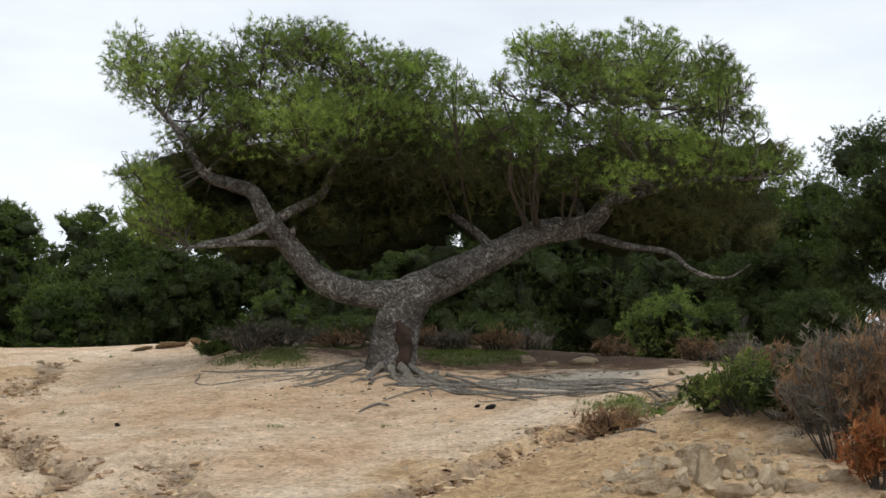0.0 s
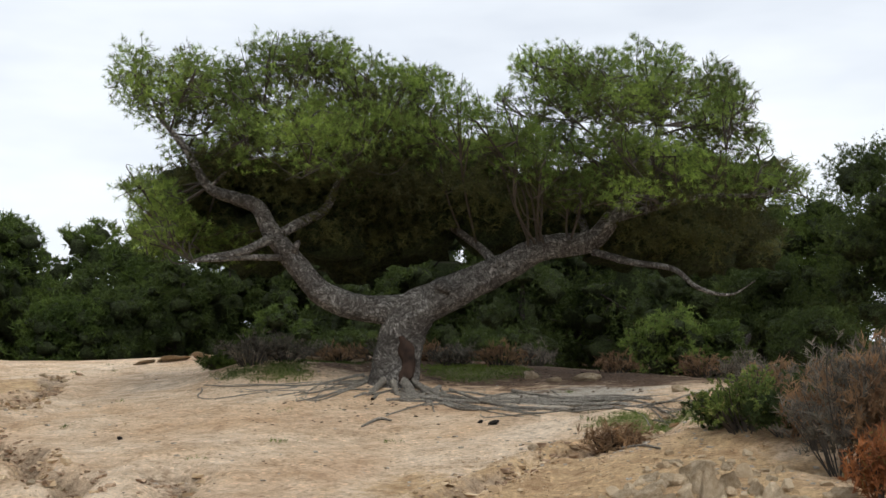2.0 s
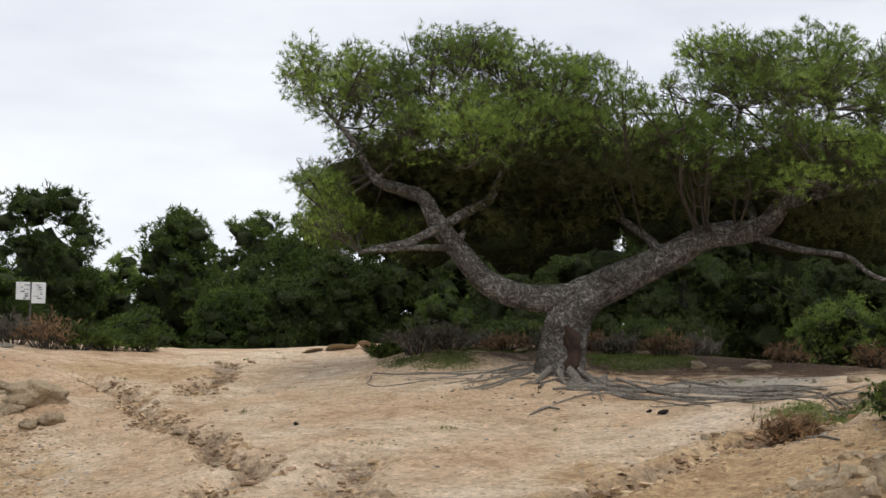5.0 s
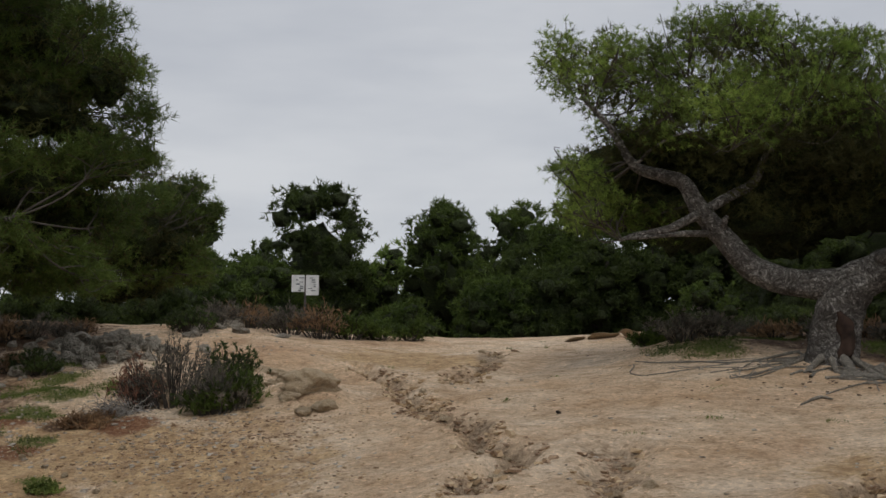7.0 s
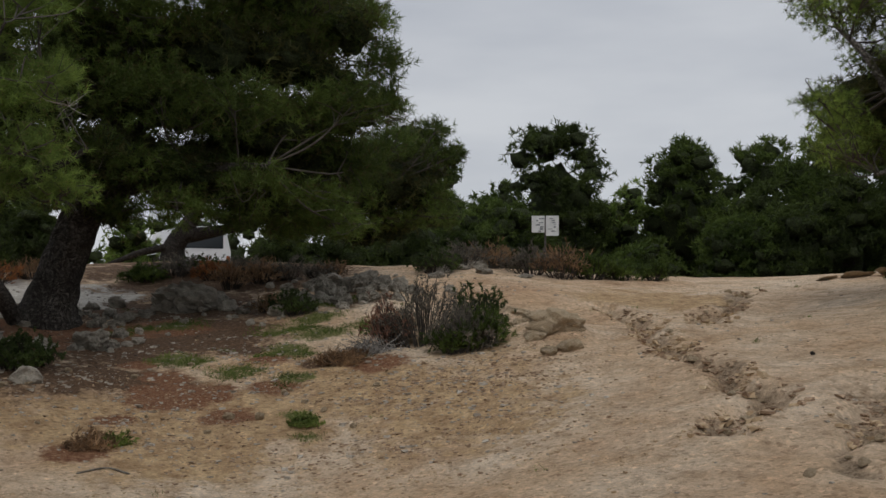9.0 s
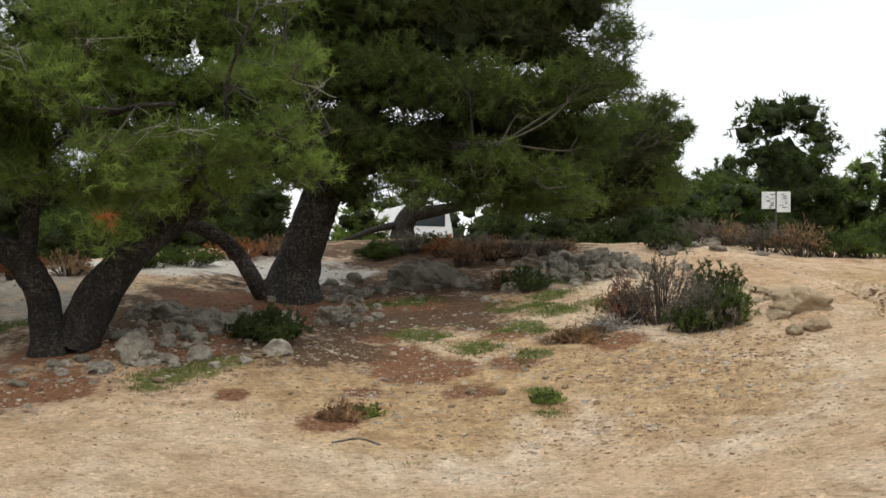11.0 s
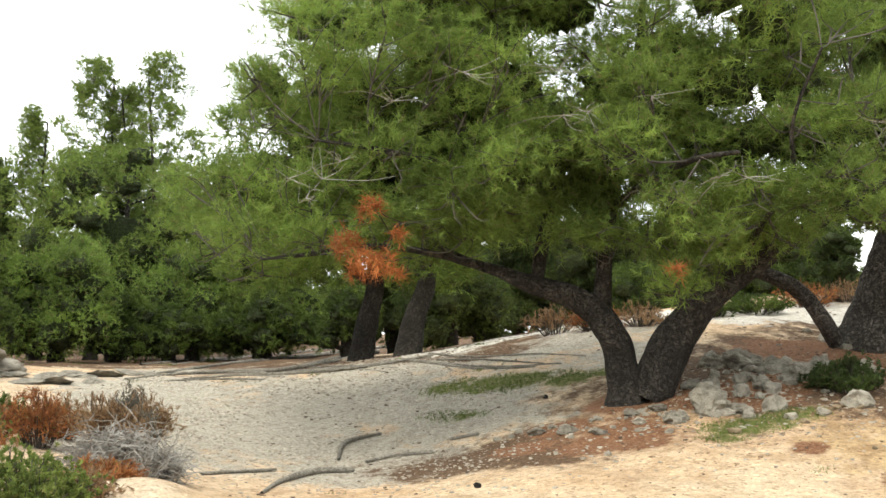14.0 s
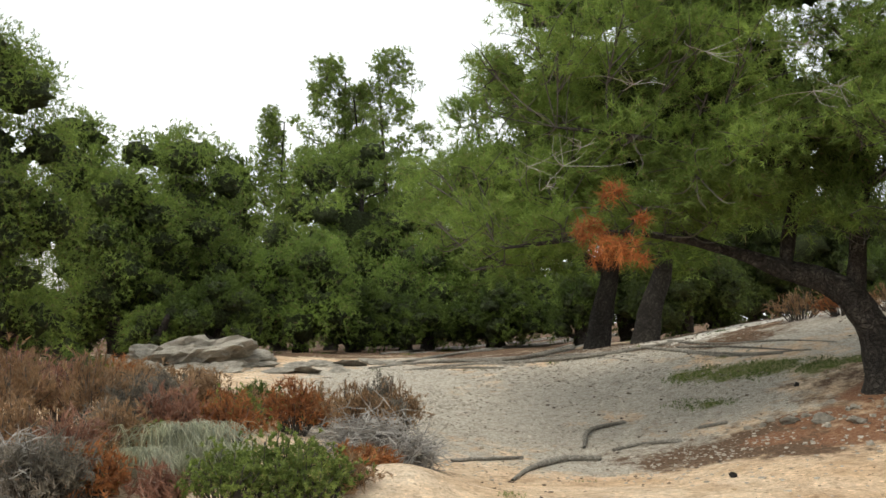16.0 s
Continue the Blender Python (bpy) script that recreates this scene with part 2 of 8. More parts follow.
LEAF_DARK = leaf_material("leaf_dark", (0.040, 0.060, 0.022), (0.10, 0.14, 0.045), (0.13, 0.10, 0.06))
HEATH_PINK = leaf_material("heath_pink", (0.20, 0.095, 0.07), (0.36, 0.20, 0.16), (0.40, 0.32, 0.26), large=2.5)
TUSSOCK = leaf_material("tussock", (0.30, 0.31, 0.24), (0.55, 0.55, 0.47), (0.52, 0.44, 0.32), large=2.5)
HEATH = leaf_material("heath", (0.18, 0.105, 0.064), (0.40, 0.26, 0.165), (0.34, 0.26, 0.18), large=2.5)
# brown of dry inner shoots, with the shade under the crown coloured in
NEEDLE_INNER_SHADED = leaf_material("needles_inner_shaded", (0.058, 0.060, 0.026), (0.125, 0.132, 0.048))
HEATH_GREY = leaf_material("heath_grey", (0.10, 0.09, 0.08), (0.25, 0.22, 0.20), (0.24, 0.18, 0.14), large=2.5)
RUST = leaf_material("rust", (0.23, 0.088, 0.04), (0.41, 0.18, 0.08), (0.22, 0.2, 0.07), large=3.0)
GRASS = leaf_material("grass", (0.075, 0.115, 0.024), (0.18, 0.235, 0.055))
# dark green of the core lumps: shade between shoots, put into the colour
CORE_SHADE, dpt, db = material("foliage_core_shade", 0.9)
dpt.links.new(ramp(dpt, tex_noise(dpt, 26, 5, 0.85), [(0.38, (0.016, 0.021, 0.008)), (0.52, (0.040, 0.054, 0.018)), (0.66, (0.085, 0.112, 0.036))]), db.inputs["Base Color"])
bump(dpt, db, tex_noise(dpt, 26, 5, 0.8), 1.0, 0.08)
ROCK = rock_material("limestone", (0.14, 0.122, 0.098), (0.46, 0.415, 0.345), (0.24, 0.235, 0.19))
ROCK_WARM = rock_material("warm_limestone", (0.38, 0.26, 0.145), (0.66, 0.53, 0.37), (0.56, 0.45, 0.31))


# ---- ground ----
# Each rise: its middle on the plan, how wide it spreads, how high it lifts the ground.
RISES = [(-0.7, 8.5, 2.6, 1.180), (-3.3, 7.8, 2.6, -1.042), (-5.5, 6.4, 2.6, 1.421), (-7.2, 4.4, 2.6, -1.498), (-8.3, 2.0, 2.6, 0.915), (-8.5, -0.6, 2.6, -0.483), (-7.9, -3.2, 2.6, 0.470), (-1.0, 11.5, 2.4, 0.555), (-3.3, 11.0, 2.4, -0.369), (-5.5, 10.1, 2.4, 0.672), (-7.5, 8.7, 2.4, -0.375), (-9.1, 7.0, 2.4, 0.349), (-10.4, 5.0, 2.4, 0.073), (-11.2, 2.7, 2.4, 0.373), (-11.5, 0.4, 2.4, -0.729), (-11.3, -2.0, 2.4, 0.081), (-10.7, -4.3, 2.4, 0.235), (-1.3, 14.9, 2.8, 0.490), (-4.4, 14.4, 2.8, 0.076), (-7.2, 13.1, 2.8, 0.507), (-9.8, 11.4, 2.8, -0.593), (-11.9, 9.1, 2.8, 0.928), (-13.5, 6.5, 2.8, -1.099), (-14.6, 3.5, 2.8, 0.797), (-15.0, 0.5, 2.8, -0.063), (-14.8, -2.6, 2.8, 0.123), (-13.9, -5.6, 2.8, 0.127), (-1.7, 19.9, 4.5, 0.345), (-8.9, 17.9, 4.5, 0.957), (-14.8, 13.4, 4.5, 0.671), (-18.7, 7.1, 4.5, 1.137), (-20.0, -0.2, 4.5, -0.068), (-18.5, -7.5, 4.5, 0.459)]
FOOT, LEAN_X, LEAN_Y, HOLLOW = 1.274, -0.354, 0.213, -1.209
GULLIES = [(0.12, 0.1, [(-10.17, 10.64), (-8.98, 9.7), (-8.2, 9.19), (-7.22, 8.45), (-6.39, 7.83), (-5.62, 7.35), (-5.5, 6.92), (-5.22, 6.49)]), (0.1, 0.12, [(-8.61, 9.63), (-8.33, 10.01), (-9.13, 11.36)]), (0.12, 0.11, [(-2.42, 9.01), (-2.64, 8.63), (-2.88, 7.8), (-3.1, 7.33)]), (0.07, 0.15, [(-4.45, 6.75), (-4.58, 7.15), (-5.02, 7.77)]), (0.1, 0.12, [(-2.91, 8.12), (-3.02, 7.6), (-3.14, 7.22)]), (0.08, 0.2, [(-2.19, 10.76), (-2.12, 9.29), (-2.3, 8.83)]), (0.05, 0.12, [(-8.64, 10.4), (-9.32, 11.66), (-10.12, 13.06)]), (0.05, 0.1, [(-4.52, 7.13), (-4.36, 6.51), (-4.18, 6.14)])]


def near_line(x, y, pts):
    """Distance from places on the plan to a broken line."""
    best = np.full_like(x, 1e9)
    for (ax, ay), (bx, by) in zip(pts[:-1], pts[1:]):
        dx, dy = bx - ax, by - ay
        u = np.clip(((x - ax) * dx + (y - ay) * dy) / (dx * dx + dy * dy), 0, 1)
        best = np.minimum(best, np.hypot(x - ax - u * dx, y - ay - u * dy))
    return best


def lie(x, y):
    """The lie of the land, without its small relief."""
    x, y = np.asarray(x, float), np.asarray(y, float)
    fade = np.exp(-(x * x + y * y) / 1800)
    z = FOOT + (LEAN_X * x / 10 + LEAN_Y * y / 10 + HOLLOW) * fade
    for cx, cy, spread, lift in RISES:
        z = z + lift * np.exp(-((x - cx) ** 2 + (y - cy) ** 2) / (2 * spread * spread))
    for cx, cy, spread, lift in MOUNDS:
        z = z + lift * np.exp(-((x - cx) ** 2 + (y - cy) ** 2) / (2 * spread * spread))
    return z


MOUNDS = [(-6.75, 12.5, 0.5, 0.13), (-7.4, 12.7, 0.4, 0.08), (-8.85, 8.45, 0.34, 0.17), (-9.25, 8.75, 0.3, 0.10), (*polar(84, 17.0), 2.2, -0.13), (-8.65, -1.37, 0.30, 0.16), (*polar(62.46, 23.0), 1.5, 0.16), (*polar(59.08, 22.0), 1.3, 0.10)]


def relief(x, y):
    x, y = np.asarray(x, float), np.asarray(y, float)
    near = np.clip(1 - (np.hypot(x, y) - 3) / 60, 0, 1)
    bank = np.exp(-((x + 13.0) ** 2 + (y - 8.0) ** 2) / 18) + 1.6 * np.exp(-((x + 1.1) ** 2 + (y - 7.6) ** 2) / 1.5)
    z = (0.05 * fbm(x, y, 1.7, 4, 3) + 0.10 * bank * fbm(x, y, 0.8, 4, 5)) * near + (0.018 + 0.03 * np.exp(-((x + 9.2) ** 2 + (y - 6.4) ** 2) / 9)) * fbm(x, y, 0.42, 3, 11)
    wx, wy = x + 0.22 * fbm(x, y, 0.6, 4, 21), y + 0.22 * fbm(x, y, 0.6, 4, 31)
    for depth, width, pts in GULLIES:
        d = near_line(wx, wy, pts)
        z = z - 1.25 * depth * np.exp(-((d / width) ** 4)) * (0.7 + 0.5 * fbm(x, y, 0.6, 2, 41)) + 0.3 * depth * np.exp(-(((d - 2.2 * width) / width) ** 2))
    return z


def ground_z(x, y):
    return float(lie(x, y) + relief(np.array([x]), np.array([y]))[0])


def axis(fine_lo, fine_hi, step, far):
    mid = np.arange(fine_lo, fine_hi + step / 2, step)
    grow = step * 1.2 ** np.arange(1, 90)
    out = np.cumsum(grow)
    out = out[out < far]
    return np.concatenate([fine_lo - out[::-1], mid, fine_hi + out])


def spot(x, y, azimuth, distance, radius, edge=0.9, seed=5):
    """1 inside a ragged spot of soil, 0 outside it."""
    cx, cy = polar(azimuth, distance)
    d = np.hypot(x - cx, y - cy) / radius + 0.55 * fbm(x, y, 0.9, 5, seed)
    return np.clip((1.25 - d) / edge, 0, 1)


gx, gy = axis(-24.0, 0.9, 0.072, 900), axis(-6.0, 20.0, 0.072, 900)
GX, GY = np.meshgrid(gx, gy)
GZ = lie(GX, GY) + relief(GX, GY)
nx, ny = len(gx), len(gy)
idx = np.arange(nx * ny).reshape(ny, nx)
quads = np.stack([idx[:-1, :-1], idx[:-1, 1:], idx[1:, 1:], idx[1:, :-1]], -1).reshape(-1, 4)
ground_mesh = bpy.data.meshes.new("ground")
ground_mesh.vertices.add(nx * ny)
ground_mesh.vertices.foreach_set("co", np.stack([GX, GY, GZ], -1).astype(np.float32).ravel())
ground_mesh.loops.add(4 * len(quads))
ground_mesh.loops.foreach_set("vertex_index", quads.astype(np.int32).ravel())
ground_mesh.polygons.add(len(quads))
ground_mesh.polygons.foreach_set("loop_start", np.arange(0, 4 * len(quads), 4, dtype=np.int32))
ground_mesh.update()
smooth(ground_mesh)


def soil(name, value):
    at = ground_mesh.attributes.new(name, "FLOAT", "POINT")
    at.data.foreach_set("value", np.clip(value, 0, 1).astype(np.float32).ravel())


def spots(rows, seed):
    total = np.zeros_like(GX)
    for azimuth, distance, radius in rows:
        total = np.maximum(total, spot(GX, GY, azimuth, distance, radius, seed=seed))
    return total


def spots_at(rows, seed):
    """Ragged spots round places on the plan: x, y, radius."""
    total = np.zeros_like(GX)
    for x, y, radius in rows:
        d = np.hypot(GX - x, GY - y) / radius + 0.55 * fbm(GX, GY, 0.9, 5, seed)
        total = np.maximum(total, np.clip((1.25 - d) / 0.9, 0, 1))
    return total


RED_AT = [
    (-12.3, 4.5, 0.75),
    (-13.1, 5.6, 0.8),
    (-11.5, 3.2, 0.65),
    (-10.8, 2.2, 0.6),
    (-12.9, 6.4, 0.6),
    (-9.9, 5.1, 0.45),
    (-13.6, 4.6, 0.7),
    (-11.85, 2.25, 0.39),
    (-11.82, 2.68, 0.39),
    (-11.41, 1.75, 0.37),
    (-10.9, 1.28, 0.3),
    (-10.48, 1.8, 0.34),
    (-11.19, 3.46, 0.43),
    (-11.55, 3.84, 0.39),
    (-10.31, 2.19, 0.29),
    (-13.45, 5.34, 0.6),
] + [
    (-13.36, 5.7, 0.53),
    (-11.21, 3.42, 0.43),
    (-11.99, 3.81, 0.46),
    (-12.48, 4.95, 0.37),
    (-10.47, 5.25, 0.25),
    (-9.68, 4.9, 0.23),
    (-9.13, 5.16, 0.24),
    (-9.5, 4.33, 0.17),
    (-8.75, 3.75, 0.22),
    (-9.64, 3.33, 0.17),
    (-10.18, 7.0, 0.34),
    (-9.59, 6.95, 0.32),
    (-9.63, 5.91, 0.26),
    (-11.04, 5.24, 0.22),
    (-9.92, 5.41, 0.21),
    (-10.54, 6.36, 0.28),
]
DARK_AT = [
    (-15.51, 1.39, 0.64),
    (-13.67, 3.36, 0.64),
    (-13.99, 4.1, 0.53),
    (-16.3, 0.69, 0.6),
] + [
    (-15.84, 7.38, 0.96),
    (-15.98, 8.33, 1.07),
    (-15.42, 9.01, 0.9),
    (-15.39, 9.64, 0.5),
    (-15.29, 6.55, 0.68),
    (-10.15, 7.05, 0.25),
    (-10.15, 7.3, 0.23),
    (-10.06, 6.55, 0.2),
    (-13.54, 3.67, 0.58),
]
GRASS_AT = [
    (-11.63, 7.27, 0.28),
    (-10.32, 5.91, 0.2),
    (-12.56, 8.5, 0.28),
    (-11.04, 5.73, 0.23),
    (-11.94, 7.81, 0.2),
    (-13.06, 6.26, 0.2),
] + [
    (-13.42, 1.63, 0.28),
    (-13.11, 2.07, 0.28),
    (-13.66, 1.24, 0.29),
    (-13.05, 2.43, 0.18),
    (-10.38, 3.0, 0.22),
    (-10.16, 2.81, 0.14),
    (-10.57, 3.57, 0.22),
    (-12.66, 0.93, 0.17),
    (-13.88, 0.85, 0.19),
] + [
    (-10.67, 6.63, 0.25),
    (-11.11, 7.32, 0.24),
    (-9.8, 6.2, 0.16),
    (-11.0, 8.01, 0.27),
    (-10.41, 3.26, 0.25),
    (-10.5, 3.48, 0.2),
    (-10.33, 3.0, 0.2),
    (-12.95, 6.58, 0.24),
    (-8.8, 5.6, 0.14),
    (-12.86, 5.84, 0.19),
    (-8.28, 5.36, 0.11),
]
PALE_AT = [(*polar(a, 17.0 + 0.25 * math.sin(a)), 0.9) for a in range(68, 88, 2)]
DARK_AT = DARK_AT + [
    (-12.29, 6.03, 0.69),
    (-12.63, 6.7, 0.72),
    (-11.18, 6.44, 0.53),
    (-14.52, 6.92, 0.81),
    (-13.49, 8.15, 0.58),
    (-14.31, 7.69, 0.74),
    (-11.34, 5.32, 0.57),
    (-10.29, 5.31, 0.42),
] + [(*polar(a, 16.6 + 0.15 * math.sin(2 * a)), 0.6) for a in range(70, 90, 2)]
AZ, DIST = np.degrees(np.arctan2(-GX, GY)), np.hypot(GX, GY)
far_litter = (1 - spot(GX, GY, 78, 25, 4.5, 0.6, 8)) * np.clip((DIST - 21 - 1.5 * fbm(GX, GY, 4, 3, 77)) / 3, 0, 1)
soil("litter", np.maximum.reduce([far_litter, spots([(22, 16, 2.5), (16, 15, 2.5), (19, 14.4, 1.5), (13.5, 14.2, 1.7), (12, 17, 3.5), (72, 12.4, 2.2), (75, 12.4, 1.3), (66, 14, 1.8), (66, 16.5, 2.4), (62, 19.5, 3.0), (84, 10.9, 1.2), (85, 18, 2.4), (92, 18, 2.6), (78, 16.5, 0.9), (25, 14.6, 1.1), (67, 11.6, 0.9), (60, 17.5, 2.0), (62, 13.8, 1.2), (58, 15.4, 1.2), (63, 15.4, 1.5), (65, 11.6, 0.7), (97, 20, 2.5), (103, 20, 2.5), (108, 20, 3), (95, 22, 3), (101, 23, 3)], 5), spots_at(DARK_AT, 6)]))
moss_value = np.maximum(spots([(28.5, 13.9, 0.5), (30.5, 14.0, 0.4), (27, 15.0, 0.8), (20, 14.4, 0.8), (12, 10.4, 0.5), (9, 9.6, 0.4)], 15), spots_at([(x, y, 1.45 * r) for x, y, r in GRASS_AT], 16))
soil("moss", moss_value)
soil("red", spots_at(RED_AT, 45))
soil("pale", spots_at(PALE_AT, 55))
soil("gravel", spots([(82, 15.4, 1.5), (86, 15.6, 1.4), (79, 14.2, 1.0), (90, 16.2, 1.2), (94, 12.5, 2.6), (99, 14.5, 2.4), (90, 14, 2.2), (90, 11.4, 1.4), (86, 13.0, 1.5), (100, 11.5, 1.5), (96, 17.5, 1.8), (15, 12.0, 1.0)], 25))
gully_floor = np.zeros_like(GX)
for depth, width, pts in GULLIES:
    d = near_line(GX + 0.22 * fbm(GX, GY, 0.6, 4, 21), GY + 0.22 * fbm(GX, GY, 0.6, 4, 31), pts)
    gully_floor = np.maximum(gully_floor, 1.15 - d / (2.0 * width) + 0.5 * fbm(GX, GY, 0.35, 3, 51))
soil("gully", gully_floor)
soil("ochre", spots([(60, 10.4, 1.6), (52, 10.2, 1.5), (49, 9.6, 0.9), (54, 11.0, 1.6), (66, 10.2, 1.2), (62, 9.6, 1.2), (14, 8.0, 1.8), (42, 15.5, 1.2)], 35))

m, nt, b = material("earth", 0.95)
sand = ramp(nt, tex_noise(nt, 0.55, 5, 0.6), [(0.30, (0.40, 0.265, 0.165)), (0.50, (0.51, 0.395, 0.28)), (0.70, (0.58, 0.49, 0.385))])
grit = ramp(nt, tex_noise(nt, 42, 6, 0.85), [(0.36, (0.94, 0.92, 0.90)), (0.50, (1.28, 1.28, 1.28)), (0.64, (1.54, 1.54, 1.53))])
crust = ramp(nt, tex_noise(nt, 8, 6, 0.75), [(0.36, (0.86, 0.83, 0.80)), (0.50, (1.05, 1.05, 1.05)), (0.66, (1.15, 1.15, 1.14))])
stain = ramp(nt, tex_noise(nt, 2.6, 5, 0.7), [(0.36, (0.80, 0.74, 0.68)), (0.56, (1.05, 1.04, 1.03))])
cells = nt.nodes.new("ShaderNodeTexVoronoi")
cells.inputs["Scale"].default_value = 34.0
nt.links.new(nt.nodes["coords"].outputs["Object"], cells.inputs["Vector"])
grains = ramp(nt, cells.outputs["Color"], [(0.12, (0.70, 0.67, 0.64)), (0.30, (1.0, 1.0, 1.0)), (0.75, (1.0, 1.0, 1.0)), (0.92, (1.30, 1.29, 1.27))])
grit = mix(nt, 1.0, mix(nt, 1.0, grit, grains, "MULTIPLY"), crust, "MULTIPLY")
blush = ramp(nt, tex_noise(nt, 0.75, 5, 0.65), [(0.47, (0, 0, 0)), (0.62, (0.6, 0.6, 0.6))])
sand = mix(nt, blush, sand, (0.47, 0.325, 0.20))
col = mix(nt, 1.0, mix(nt, 1.0, sand, stain, "MULTIPLY"), grit, "MULTIPLY")
rills = arith(nt, "ABSOLUTE", arith(nt, "SUBTRACT", tex_noise(nt, 0.9, 7, 0.62), 0.5))
rills = arith(nt, "ADD", rills, arith(nt, "MULTIPLY", ramp(nt, tex_noise(nt, 1.7, 2), [(0.45, (0.2, 0.2, 0.2)), (0.55, (0, 0, 0))]), 1.0))
col = mix(nt, 1.0, col, ramp(nt, rills, [(0.0, (0.74, 0.69, 0.63)), (0.012, (1, 1, 1))]), "MULTIPLY")


def soil_mask(name, scale, lo=0.40, hi=0.78):
    at = nt.nodes.new("ShaderNodeAttribute")
    at.attribute_name = name
    broken = arith(nt, "ADD", at.outputs["Fac"], arith(nt, "MULTIPLY", arith(nt, "SUBTRACT", tex_noise(nt, scale, 6, 0.75), 0.5), 2.0))
    return ramp(nt, broken, [(lo, (0, 0, 0)), (hi, (1, 1, 1))])


speck = tex_noise(nt, 48, 6, 0.9)
ochre = ramp(nt, tex_noise(nt, 5, 5, 0.7), [(0.35, (0.29, 0.185, 0.10)), (0.65, (0.49, 0.35, 0.20))])
gravel = ramp(nt, speck, [(0.38, (0.21, 0.185, 0.15)), (0.50, (0.43, 0.385, 0.32)), (0.64, (0.57, 0.52, 0.445))])
litter = ramp(nt, tex_noise(nt, 28, 5, 0.8), [(0.30, (0.055, 0.030, 0.018)), (0.52, (0.135, 0.080, 0.046)), (0.72, (0.27, 0.18, 0.12))])
moss = ramp(nt, tex_noise(nt, 40, 4, 0.8), [(0.32, (0.09, 0.10, 0.03)), (0.6, (0.20, 0.20, 0.07)), (0.75, (0.34, 0.28, 0.17))])
col = mix(nt, soil_mask("ochre", 3.0), col, mix(nt, 1.0, ochre, grit, "MULTIPLY"))
# brown speckle, darker than the sand, along the gully floors
gully_brown = ramp(nt, tex_noise(nt, 26, 4, 0.8), [(0.38, (0.17, 0.115, 0.07)), (0.62, (0.44, 0.33, 0.225))])
col = mix(nt, soil_mask("gully", 9.0, 0.50, 1.0), col, gully_brown)
col = mix(nt, soil_mask("gravel", 4.0), col, mix(nt, 1.0, mix(nt, 1.0, gravel, grains, "MULTIPLY"), crust, "MULTIPLY"))
col = mix(nt, soil_mask("litter", 5.0), col, litter)
red = ramp(nt, tex_noise(nt, 30, 6, 0.85), [(0.34, (0.10, 0.042, 0.022)), (0.52, (0.25, 0.118, 0.062)), (0.70, (0.43, 0.28, 0.17))])
col = mix(nt, soil_mask("red", 7.0, 0.22, 0.62), col, red)
chalk = ramp(nt, tex_noise(nt, 12, 6, 0.8), [(0.35, (0.50, 0.44, 0.37)), (0.6, (0.74, 0.70, 0.64))])
col = mix(nt, soil_mask("pale", 5.0, 0.3, 0.6), col, chalk)
col = mix(nt, soil_mask("moss", 9.0, 0.40, 0.80), col, moss)
nt.links.new(col, b.inputs["Base Color"])
bump(nt, b, arith(nt, "ADD", tex_noise(nt, 7, 8, 0.75), arith(nt, "MULTIPLY", speck, 0.7)), 0.9, 0.032)
ground_mesh.materials.append(m)
ground = tagged(new("ground", ground_mesh), label="bare sandy earth with gullies, gravel and needle litter", category="ground", kind="structure")


# ---- trees ----
def tufts(where, towards, length, needles, blade, spread, rng, brush=1.1):
    """Needle brushes: loose blades that fan out from short shoots."""
    n = len(where)
    a = unit(towards)[:, None] + 0 * np.zeros((1, needles, 1))
    side = unit(rng.normal(size=(n, needles, 3)))
    way = unit(a + side * spread)
    start = where[:, None] + a * (rng.random((n, needles, 1)) - 0.6) * length * brush
    long = length * (0.7 + 0.5 * rng.random((n, needles, 1)))
    across = unit(np.cross(way, rng.normal(size=(n, needles, 3)))) * blade
    tri = np.stack([start - across, start + across, start + way * long], 2)
    return tri.reshape(-1, 3, 3)


def crown(clumps, density, rng, flat=0.5, hollow=0.3, puff=0.0):
    """Places and directions of shoots over clumps (x, y, z, rx, ry, rz); most sit near the skin and point out and up.
    puff: the radius of the round tufts into which neighbouring shoots gather."""
    spots_, ways = [], []
    for cx, cy, cz, rx, ry, rz in clumps:
        n = max(6, int(density * (rx * ry * rz) ** (2 / 3)))
        m = max(3, n // 5) if puff else n
        d = unit(rng.normal(size=(m, 3)))
        d[:, 2] = np.where((d[:, 2] < 0) & (rng.random(m) < 0.4), -d[:, 2], d[:, 2])
        r = (0.76 if puff else 0.84) * (hollow + (1 - hollow) * rng.random((m, 1)) ** 0.6) * (1 + 0.2 * rng.normal(size=(m, 1)).clip(-1.2, 0.9))
        at = np.array([cx, cy, cz]) + d * r * np.array([rx, ry, rz])
        if puff:
            pick = rng.integers(0, m, n)
            out = unit(unit(d[pick]) + np.array([0, 0, flat]) + 0.9 * rng.normal(size=(n, 3)))
            at = at[pick] + out * puff * (0.35 + 0.65 * rng.random((n, 1))) * (0.7 + 0.6 * rng.random((m, 1))[pick])
            spots_.append(at)
            ways.append(out + 0.25 * rng.normal(size=(n, 3)))
            continue
        spots_.append(at)
        ways.append(d * np.array([1, 1, 0.8]) + np.array([0, 0, flat]) + 0.5 * rng.normal(size=(n, 3)))
    return np.vstack(spots_), np.vstack(ways)


def ball_grid(level):
    bm = bmesh.new()
    bmesh.ops.create_icosphere(bm, subdivisions=level, radius=1.0)
    v = np.array([p.co[:] for p in bm.verts])
    f = np.array([[p.index for p in q.verts] for q in bm.faces])
    bm.free()
    return v, f


BALLS = {k: ball_grid(k) for k in (2, 3)}


